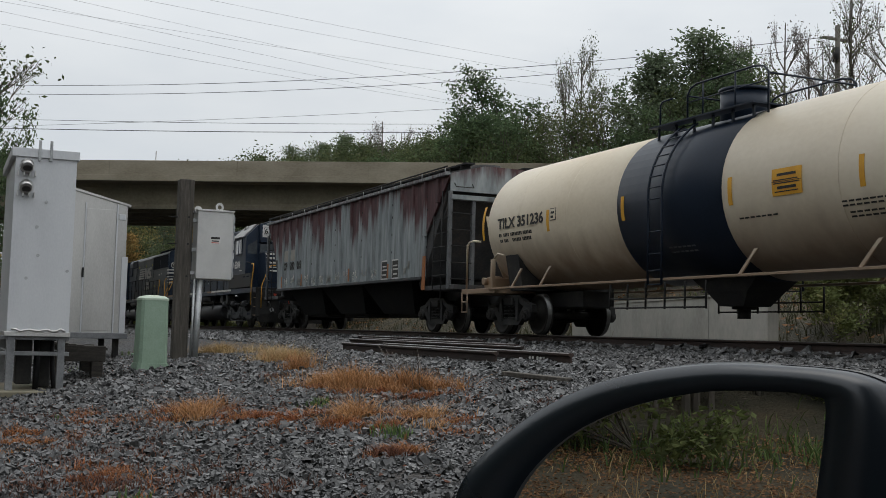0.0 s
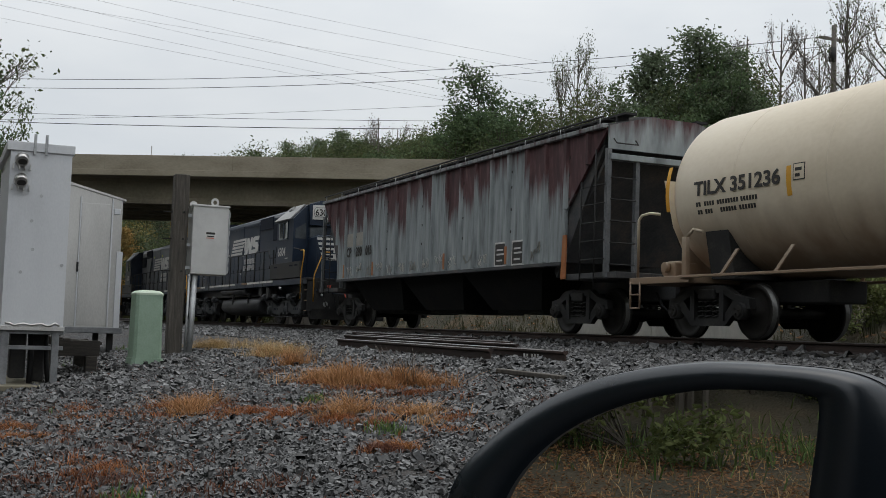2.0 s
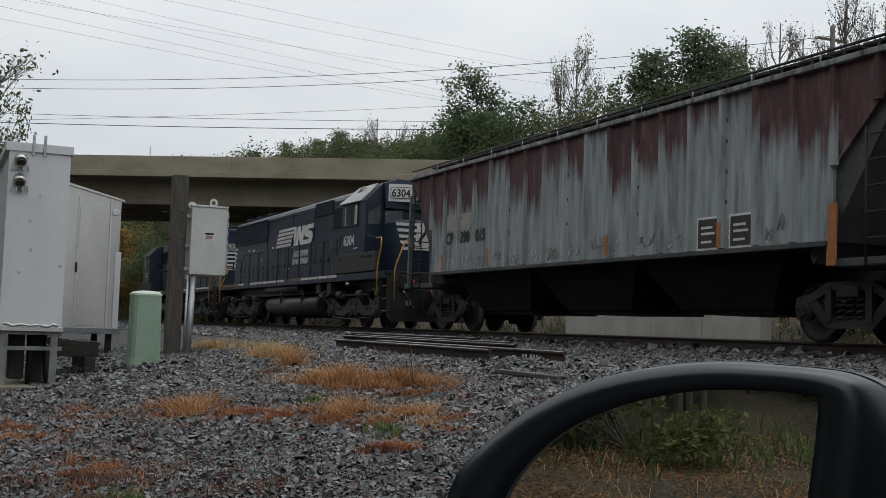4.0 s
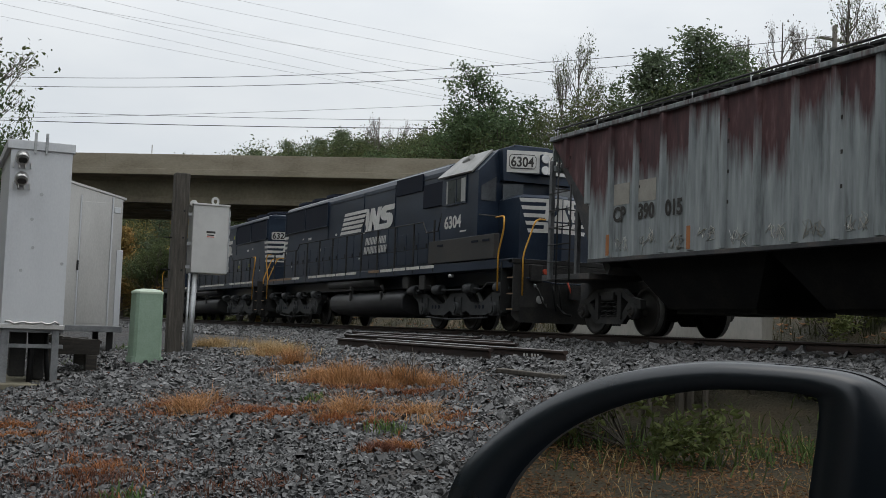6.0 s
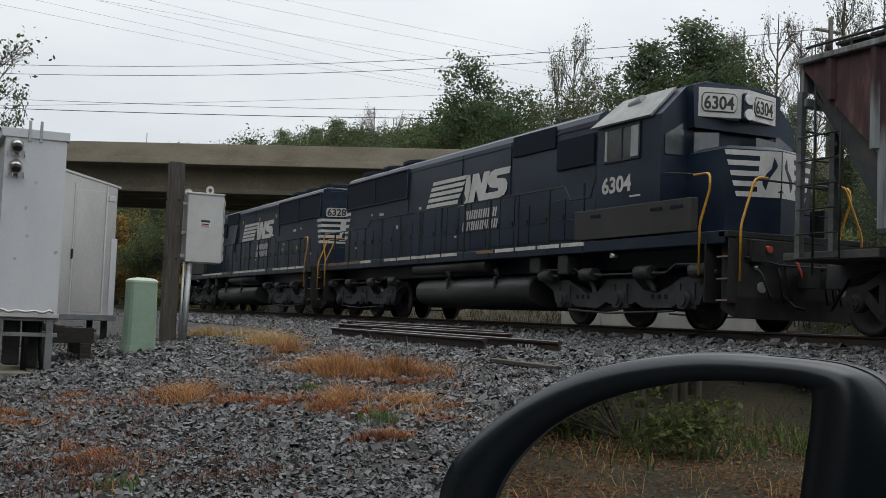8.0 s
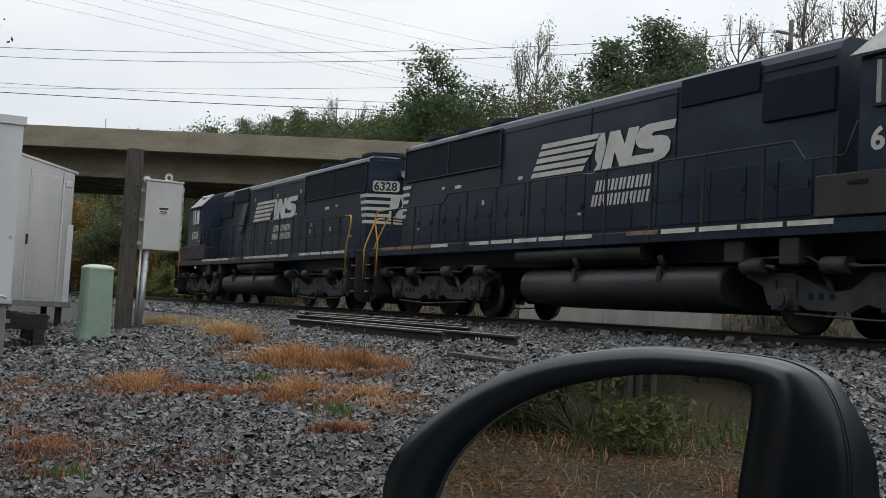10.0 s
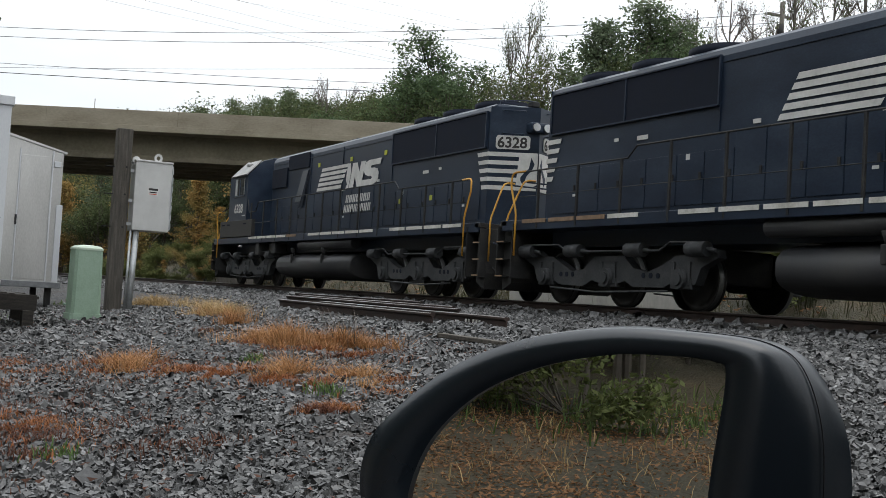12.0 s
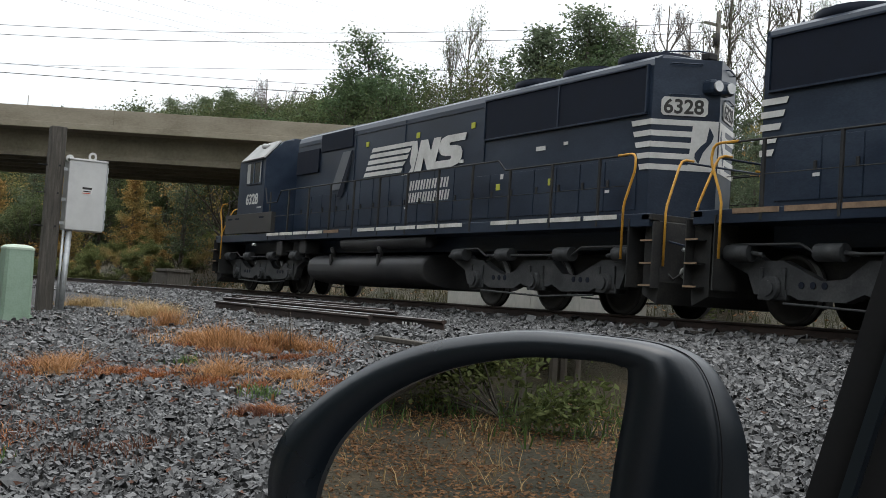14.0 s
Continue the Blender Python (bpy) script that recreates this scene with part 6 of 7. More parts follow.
def post_with_box():
    x, y = -21.15, 4.1
    z = lie(x, y)
    post = thing("timber_post", "weathered dark timber post carrying a control box", "post", pose(x, y, z - 0.4, 0, 0.6, 0))
    bm = B()
    box(bm, -0.13, 0.13, -0.135, 0.135, 0, 3.76, 0.015)
    part("shaft", bm, M_TIMBER, post)
    bm = B()
    for h in (1.95, 2.55, 3.05):
        tube(bm, [(0.02, -0.3, h), (0.02, -0.13, h)], 0.012, 6)
        cyl(bm, (0.14, 0.05, h), (0.16, 0.05, h), 0.02, 6)
    part("through_bolt", bm, M_UNDER, post)
    bx = thing("control_box", "grey steel electrical enclosure with a warning label", "electrical box", pose(x + 0.15, y, z, 0, 0, 0))
    # front faces the viewer along +x
    y0, y1, z0, z1 = 0.2, 0.86, 1.5, 2.78
    bm = B()
    box(bm, -0.3, 0.12, y0, y1, z0, z1, 0.012)
    part("body", bm, M_STAINLESS, bx)
    bm = B()
    box(bm, 0.12, 0.15, y0 - 0.005, y1 + 0.005, z0 + 0.01, z1 - 0.01, 0.008)
    d = part("door", bm, M_STAINLESS, bx)
    bm = B()
    box(bm, -0.32, 0.17, y0 - 0.02, y1 + 0.02, z1 - 0.01, z1 + 0.025, 0.006)
    part("drip_edge", bm, M_STAINLESS, bx)
    bm = B()
    box(bm, 0.1, 0.16, y1 + 0.004, y1 + 0.02, z0 + 0.04, z1 - 0.05)
    for k in range(7):
        box(bm, 0.11, 0.17, y1 + 0.01, y1 + 0.03, z0 + 0.06 + k * 0.17, z0 + 0.17 + k * 0.17)
    part("hinge", bm, M_GALV, d)
    for yy in (y0 + 0.02, y0 + 0.42):
        bm = B()
        seg = 14
        ring_o = [(math.cos(a) * 0.075, math.sin(a) * 0.085) for a in [k * 2 * math.pi / seg for k in range(seg)]]
        if yy > y0 + 0.1:
            rings = [[(0.02 + dx, yy + c * f, z1 + 0.09 + s_ * f) for c, s_ in ring_o] for dx, f in ((-0.015, 1.0), (0.015, 1.0), (0.015, 0.5), (-0.015, 0.5), (-0.015, 1.0))]
            loft(bm, rings, False, False)
        else:
            cyl(bm, (-0.01, yy, z1 + 0.02), (0.03, yy, z1 + 0.02), 0.07, 14)
        part("lifting_eye", bm, M_STAINLESS, bx)
    bm = B()
    box(bm, 0.15, 0.154, y0 + 0.24, y0 + 0.43, z1 - 0.61, z1 - 0.48)
    lb = part("warning_label", bm, M_LETTER, d)
    for z_, a, c, h in ((z1 - 0.525, 0.25, 0.42, 0.04), (z1 - 0.57, 0.27, 0.4, 0.02), (z1 - 0.6, 0.26, 0.4, 0.015)):
        bm = B()
        box(bm, 0.154, 0.156, y0 + a, y0 + c, z_, z_ + h)
        part("print_bar", bm, M_REDV if h < 0.018 else M_INK, lb)
    bm = B()
    for z_ in (1.62, 2.05, 2.6):
        box(bm, -0.15, 0.0, -0.0, y0 + 0.01, z_ - 0.03, z_ + 0.03, 0.004)
    part("mounting_bracket", bm, M_GALV, bx)
    pipe = thing("steel_conduit", "galvanised steel conduit pipe from the ground to the box", "pipe", pose(x + 0.2, y + 0.3, z))
    bm = B()
    tube(bm, [(0.05, -0.06, -0.2), (0.0, 0.0, 1.5)], 0.055, 14)
    part("pipe", bm, M_GALV, pipe)
    bm = B()
    tube(bm, [(0.02, -0.13, -0.2), (0.0, -0.1, 1.5)], 0.025, 10)
    part("small_pipe", bm, M_GALV, pipe)


equipment_house()
second_house()
platform()
pedestal()
post_with_box()

# rails laid aside on the gravel, parallel with the line
for i, (x0, y0, ln, turn) in enumerate(((-19.84, 6.87, 6.5, -1.0), (-18.9, 7.32, 6.78, -1.2), (-27.4, 9.9, 6.2, 5.1), (-23.5, 8.3, 7.6, 1.6), (-24.6, 9.0, 7.0, 2.6))):
    zc = max(lie(x0, y0), lie(x0 + ln, y0 + ln * math.sin(radians(turn)))) - 0.02
    slope = 0
    r = rail_mesh("spare_rail", ln, M_RAIL, M_OLDHEAD, None, pose(x0, y0, zc, 0, 0, turn))
    tagged(r, "rusty spare steel rail lying on gravel beside the track", "rail", "spare rails beside the track")
    if i == 1:
        for k in range(5):
            bm = B()
            box(bm, 5.66 + k * 0.085 + (0.05 if k > 1 else 0), 5.71 + k * 0.085 + (0.05 if k > 1 else 0), -0.013, -0.009, 0.07, 0.12)
            part("chalk_mark", bm, M_LETTER, r)
plank = thing("scrap_plank", "dark splintered plank lying in gravel", "plank", pose(-10.7, 5.9, lie(-10.7, 5.9) + 0.01, 0, 2, 20))
bm = B()
box(bm, -0.45, 0.45, -0.07, 0.07, 0, 0.05, 0.01)
part("board", bm, M_TIMBER, plank)


# ---- the parked car's door mirror and door ----
def car_mirror():
    car = thing("parked_car", "black plastic door mirror and dark door of a parked car", "car", pose(0, 0, 0))
    az, el, dist = -55.78, -6.70, 0.65
    eye = Vector((0.020, 0.0256, 1.199))
    way = Vector((math.sin(radians(az)) * math.cos(radians(el)), math.cos(radians(az)) * math.cos(radians(el)), math.sin(radians(el))))
    side = Vector((math.cos(radians(az)), -math.sin(radians(az)), 0)).normalized()
    up = side.cross(way)
    roll = radians(-3.75)
    xr = side * math.cos(roll) + up * math.sin(roll)
    yr = -side * math.sin(roll) + up * math.cos(roll)
    centre = eye + way * dist
    # the glass looks back past the driver
    face = Vector((math.sin(radians(139)), math.cos(radians(139)), math.sin(radians(0.5)))).normalized()

    def smooth_closed(ctrl, n):
        out = []
        c = len(ctrl)
        for i in range(c):
            p0, p1, p2, p3 = (Vector(ctrl[(i + j - 1) % c]) for j in range(4))
            for q in range(n):
                t = q / n
                out.append(0.5 * (2 * p1 + (p2 - p0) * t + (2 * p0 - 5 * p1 + 4 * p2 - p3) * t * t + (3 * p1 - p0 - 3 * p2 + p3) * t ** 3))
        return out

    def set_in(p, off, grow=1.0):
        """A point of an outline, in centimetres, on the tilted plane of the mirror, moved along its normal."""
        ray = way * dist + (xr * p.x + yr * p.y) * 0.01 * grow
        k = (centre - eye).dot(face) / ray.dot(face)
        return eye + ray * k + face * off

    glass = [(-10.6, -6.2), (-10.55, -2.4), (-8.3, 1.0), (-4.9, 3.3), (-0.6, 4.7), (3.2, 5.12), (5.3, 5.08), (5.95, 4.4), (5.75, 0.0), (5.35, -5.0), (3.5, -7.2), (-6.0, -7.6)]
    rim = [(-12.6, -6.6), (-13.6, -2.3), (-10.6, 1.8), (-6.4, 4.6), (-1.2, 6.1), (3.2, 6.5), (7.0, 6.35), (8.4, 5.0), (8.3, 0.0), (7.5, -5.4), (4.0, -8.4), (-6.5, -8.8)]
    shell = [(-12.6, -6.6), (-13.7, -2.3), (-10.7, 1.9), (-6.5, 4.7), (-1.3, 6.25), (3.3, 6.65), (8.4, 6.5), (11.0, 4.8), (12.9, 0.6), (12.7, -5.6), (8.0, -8.9), (-6.5, -9.0)]
    shift = 0.3
    glass, rim, shell = ([(x + shift, y) for x, y in o] for o in (glass, rim, shell))
    N = 7
    G, Rm, S = (smooth_closed(o, N) for o in (glass, rim, shell))
    mid = [p * 0.4 + q * 0.6 for p, q in zip(G, Rm)]
    cx, cy = -0.03, -0.01
    bm = B()
    rings = [[set_in(p, -0.010) for p in G], [set_in(p, 0.003) for p in G], [set_in(p, 0.006) for p in mid], [set_in(p, 0.0) for p in Rm]]
    rings.append([set_in(p * 0.5 + q * 0.5, -0.008) for p, q in zip(Rm, S)])
    for off, grow in ((-0.024, 1.0), (-0.045, 0.985), (-0.075, 0.93), (-0.1, 0.8), (-0.12, 0.55), (-0.128, 0.25)):
        rings.append([set_in(p, off, grow) for p in S])
    loft(bm, rings, True)
    for f in bm.faces:
        f.smooth = True
    mir = part("mirror_housing", bm, M_BLKPLASTIC, car, "black plastic mirror housing")
    bm = B()
    loft(bm, [[set_in(p, -0.009, 1.01) for p in G], [set_in(p, -0.005, 1.01) for p in G]], True, False)
    part("mirror_glass", bm, M_MIRROR, mir)
    bm = B()
    tube(bm, [set_in(p * 0.3 + q * 0.7, -0.0125) for p, q in zip(Rm, S)][5 * N:10 * N], 0.0004, 5)
    part("shell_seam", bm, M_RUBBER, mir)
    # door: window surround that rises past the eye, sill and skin below
    bm = B()
    a = eye + Vector((math.sin(radians(-41.40)), math.cos(radians(-41.40)), math.tan(radians(-8.18)))) * 0.5
    b_ = eye + Vector((math.sin(radians(-38.55)), math.cos(radians(-38.55)), math.tan(radians(2.88)))) * 0.5
    d = (b_ - a).normalized()
    lo, hi = a - d * 0.25, b_ + d * 0.3
    wide = Vector((math.cos(radians(-38)), -math.sin(radians(-38)), 0)) * 0.14
    deep = Vector((-0.02, 0.05, 0))
    ring = lambda c: [c, c + deep * 0.5 + wide * 0.02, c + deep + wide * 0.16, c + deep + wide, c + wide]
    loft(bm, [ring(lo), ring(hi)], True, False)
    part("window_frame", bm, M_RUBBER, car)
    bm = B()
    loft(bm, [[lo + wide * 0.1 - deep * 0.1, lo + wide * 0.14 - deep * 0.14, lo + wide * 0.14 + deep * 0.3, lo + wide * 0.1 + deep * 0.3], [hi + wide * 0.1 - deep * 0.1, hi + wide * 0.14 - deep * 0.14, hi + wide * 0.14 + deep * 0.3, hi + wide * 0.1 + deep * 0.3]], True, False)
    part("weather_strip", bm, M_BLKPLASTIC, car)
    bm = B()
    arm = centre - face * 0.07 + yr * -0.06 + xr * 0.02
    tube(bm, [arm, arm + Vector((0.06, -0.02, -0.1)), Vector((lo.x - 0.05, lo.y, 0.88))], 0.03, 12)
    part("mirror_arm", bm, M_BLKPLASTIC, car)
    bm = B()
    prism(bm, [(-1.2, 0.25), (1.0, 0.25), (1.0, 0.9), (-1.2, 0.86)], "y", 0.42, 0.5)
    part("door_skin", bm, M_RUBBER, car)
    for x in (-1.25, 1.5):
        bm = B()
        cyl(bm, (x, 0.3, 0.42), (x, 0.5, 0.42), 0.33, 28)
        part("wheel", bm, M_RUBBER, car)


car_mirror()


# ---- poles and wires ----
px, py, pz = put(-46.6, 68)
pole = thing("utility_pole", "tall grey wooden utility pole on the hillside", "utility pole", pose(px, py, pz - 0.5))
ph = 1.2 + 68 * math.tan(radians(15.07)) - pz + 0.5
bm = B()
cyl(bm, (0, 0, 0), (0, 0, ph), 0.2, 12, 0.14)
part("shaft", bm, M_POLE, pole)
bm = B()
box(bm, -0.06, 0.06, -1.1, 1.1, ph - 0.9, ph - 0.75)
part("crossarm", bm, M_POLE, pole)
bm = B()
cyl(bm, (0.2, -0.3, ph - 2.2), (0.2, -0.3, ph - 1.4), 0.22, 12)
part("transformer", bm, M_UNDER, pole)


def wire(a, b, sag, r):
    bm = B()
    a, b = Vector(a), Vector(b)
    pts = []
    for i in range(25):
        t = i / 24
        p = a.lerp(b, t)
        p.z -= sag * 4 * t * (1 - t)
        pts.append(p)
    tube(bm, pts, r, 5)
    return tagged(part("overhead_wire", bm, M_WIRE), "thin dark overhead cable against the overcast sky", "cable", "overhead wires")


def far(az, el, d):
    return (d * math.sin(radians(az)), d * math.cos(radians(az)), 1.2 + d * math.tan(radians(el)))


for el0, el1 in ((10.45, 14.6), (10.07, 14.14)):
    wire(far(-46.6, el1, 68), far(-96, el0, 92), 1.5, 0.018)
for el0, el1, r in ((8.93, 10.71, 0.016), (8.5, 10.36, 0.026), (8.16, 12.22, 0.012)):
    wire(far(-50, el1, 78), far(-96, el0, 92), 0.5, r)
for e0, e1 in ((16.57, 11.43), (16.14, 9.85), (15.09, 11.25), (15.57, 9.31), (14.82, 9.25), (14.18, 9.43), (17.27, 11.77)):
    wire(far(-92, e0, 110), far(-50, e1, 165), 1.0, 0.011)


# ---- trees ----
def mesh_from(name, verts, faces, material, smooth=False):
    me = bpy.data.meshes.new(name)
    me.from_pydata([tuple(v) for v in verts], [], [tuple(f) for f in faces])
    me.materials.append(material)
    return me


def limb(V, F, a, b, r0, r1, seg=4):
    a, b = Vector(a), Vector(b)
    q = (b - a).to_track_quat("Z", "Y")
    n = len(V)
    for c, r in ((a, r0), (b, r1)):
        for i in range(seg):
            t = 2 * math.pi * i / seg
            V.append(c + q @ Vector((r * math.cos(t), r * math.sin(t), 0)))
    for i in range(seg):
        F.append((n + i, n + (i + 1) % seg, n + seg + (i + 1) % seg, n + seg + i))


def grow(V, F, tips, a, d, length, r, depth, rng, spread, up=0.15):
    """A branching limb; tips collects the ends."""
    b = a + d * length
    limb(V, F, a, b, r, r * 0.68, 5 if depth > 2 else 3)
    if depth == 0:
        tips.append(b)
        return
    kids = 2 if rng.random() < 0.55 else 3
    for _ in range(kids):
        nd = (d + Vector((rng.uniform(-1, 1), rng.uniform(-1, 1), rng.uniform(-0.6, 0.9))) * spread + Vector((0, 0, up))).normalized()
        start = a.lerp(b, rng.uniform(0.55, 1.0))
        grow(V, F, tips, start, nd, length * rng.uniform(0.62, 0.86), r * 0.6, depth - 1, rng, spread, up)
    tips.append(b)


def leaf_cards(rng, centres, per, radius, size, flat=1.0):
    """Many small leaf clumps, four-cornered and folded, scattered about the centres."""
    c = np.repeat(np.array([tuple(p) for p in centres]), per, axis=0)
    n = len(c)
    c = c + rng.normal(0, radius, (n, 3)) * (1, 1, flat)
    u = rng.normal(0, 1, (n, 3))
    u /= np.linalg.norm(u, axis=1)[:, None]
    w = np.cross(u, rng.normal(0, 1, (n, 3)))
    w /= np.linalg.norm(w, axis=1)[:, None]
    s = size * rng.uniform(0.55, 1.35, (n, 1))
    v = np.empty((n, 4, 3))
    v[:, 0], v[:, 1], v[:, 2], v[:, 3] = c - u * s, c + w * s * 0.5, c + u * s, c - w * s * 0.5 + np.cross(u, w) * s * 0.25
    f = np.arange(n * 4).reshape(n, 4)
    return v.reshape(-1, 3).tolist(), f.tolist()


def tree(name, label, category, seed, height, kind):
    rng = random.Random(seed)
    nr = np.random.default_rng(seed)
    ob = thing(name, label, category)
    V, F, tips = [], [], []
    if kind in ("pine", "larch"):
        limb(V, F, (0, 0, -0.3), (0.1, 0, height * 0.5), 0.02 * height, 0.012 * height, 8)
        limb(V, F, (0.1, 0, height * 0.5), (0, 0.1, height), 0.012 * height, 0.01, 6)
        z = height * 0.1
        while z < height * 0.98:
            k = (z / height)
            ln = height * (0.27 * (1 - k) ** 0.75 + 0.03) * rng.uniform(0.55, 1.15)
            for j in range(5):
                a = rng.uniform(0, 2 * math.pi)
                d = Vector((math.cos(a), math.sin(a), 0.25 + 0.4 * k))
                p0 = Vector((0.05, 0.05, z))
                l2 = ln * rng.uniform(0.5, 1.1)
                p1 = p0 + d.normalized() * l2
                limb(V, F, p0, p1, 0.035, 0.012, 3)
                for q in range(5):
                    tips.append(p0.lerp(p1, 0.3 + 0.75 * q / 4))
            z += height * 0.042
        lv, lf = leaf_cards(nr, tips, 20, 0.027 * height, 0.1, 0.55)
        mat_l = M_PINE if kind == "pine" else M_GOLD
    elif kind in ("oak", "maple", "autumn", "shrub"):
        base = 0.22 if kind in ("oak", "maple") else 0.05
        trunk_top = Vector((rng.uniform(-0.3, 0.3), rng.uniform(-0.3, 0.3), height * base))
        limb(V, F, (0, 0, -0.3), trunk_top, 0.018 * height, 0.013 * height, 7)
        for _ in range({"shrub": 9, "maple": 8}.get(kind, 6)):
            d = Vector((rng.uniform(-1, 1), rng.uniform(-1, 1), rng.uniform(0.5, 1.5) if kind == "oak" else rng.uniform(0.1, 1.6))).normalized()
            grow(V, F, tips, trunk_top, d, height * rng.uniform(0.2, 0.29), (0.004 if kind == "shrub" else 0.009) * height, 3, rng, 0.6, 0.2 if kind != "maple" else 0.05)
        hi = max(t.z for t in tips)
        sc = height / hi
        V = [Vector((v.x, v.y, v.z * sc)) for v in V]
        tips = [Vector((t.x, t.y, t.z * sc)) for t in tips]
        lv, lf = leaf_cards(nr, tips, 95 if kind == "maple" else 46, (0.024 if kind == "maple" else 0.043) * height, 0.105 if kind == "maple" else 0.11 if height > 6 else 0.075, 0.8)
        mat_l = {"oak": M_OAK, "maple": M_MAPLE, "autumn": M_AUTUMN, "shrub": M_SHRUB}[kind]
    else:
        limb(V, F, (0, 0, -0.3), (0, 0, height * 0.45), 0.013 * height, 0.009 * height, 7)
        limb(V, F, (0, 0, height * 0.45), (0.1, 0.1, height * 0.9), 0.009 * height, 0.003 * height, 5)
        for k in range(15):
            a = rng.uniform(0, 2 * math.pi)
            z = height * rng.uniform(0.3, 0.85)
            d = Vector((math.cos(a) * 1.0, math.sin(a) * 1.0, 0.9)).normalized()
            grow(V, F, tips, Vector((0, 0, z)), d, height * rng.uniform(0.1, 0.17) * (1.25 - z / height), 0.004 * height, 4, rng, 0.5, 0.12)
        hi = max(t.z for t in tips)
        sc = height / hi
        V = [Vector((v.x, v.y, v.z * sc)) for v in V]
        tips = [Vector((t.x, t.y, t.z * sc)) for t in tips]
        lv, lf = leaf_cards(nr, tips[::4], 2 if kind == "bare" else 5, 0.022 * height, 0.07)
        mat_l = M_TWIGS if kind == "bare" else M_OAK
    tr = new("trunk", mesh_from("trunk", V, F, M_BARK if kind not in ("bare", "sparse") else M_TWIGS))
    tr.parent = ob
    cr = new("crown", mesh_from("crown", lv, lf, mat_l))
    cr.parent = ob
    return ob


KINDS = {
    "pine": ("pine_tree", "dark green white pine on the hillside", "tree"),
    "oak": ("leafy_tree", "olive green tree turning in autumn", "tree"),
    "autumn": ("autumn_tree", "tree with yellow and orange autumn leaves", "tree"),
    "maple": ("leafy_tree", "full green tree on the hillside", "tree"),
    "larch": ("golden_larch", "pointed tree turning golden orange", "tree"),
    "shrub": ("shrub", "yellow-green shrub on the bank", "shrub"),
    "bare": ("bare_tree", "leafless grey tree with fine twigs", "tree"),
    "sparse": ("sparse_tree", "thin tree with few remaining leaves", "tree"),
}
BASE = {}
for kd, heights in (("pine", (12, 14)), ("oak", (12, 10)), ("maple", (13, 12)), ("larch", (9, 10)), ("autumn", (7, 8)), ("shrub", (4, 5)), ("bare", (13, 11)), ("sparse", (12, 11))):
    BASE[kd] = [(tree(*KINDS[kd], seed=17 * i + len(kd), height=h, kind=kd), h) for i, h in enumerate(heights)]
USED = set()
trng = random.Random(4)


def plant(kd, x, y, height, wide=1.0):
    ob, h = BASE[kd][trng.randrange(2)]
    k = height / h
    m = pose(x, y, ground_height(x, y) - 0.15, 0, 0, trng.uniform(0, 360))
    if ob.name not in USED:
        USED.add(ob.name)
        ob.matrix_basis = m
        t = ob
    else:
        t = copy_thing(ob, m)
    t.scale = (k * wide, k * wide, k)
    return t


def plant_at(kd, az, el, d, wide=1.0):
    x, y = d * math.sin(radians(az)), d * math.cos(radians(az))
    return plant(kd, x, y, (1.2 + d * math.tan(radians(el)) - ground_height(x, y)) * (0.93 if kd in ("oak", "autumn") else 1.0), wide)


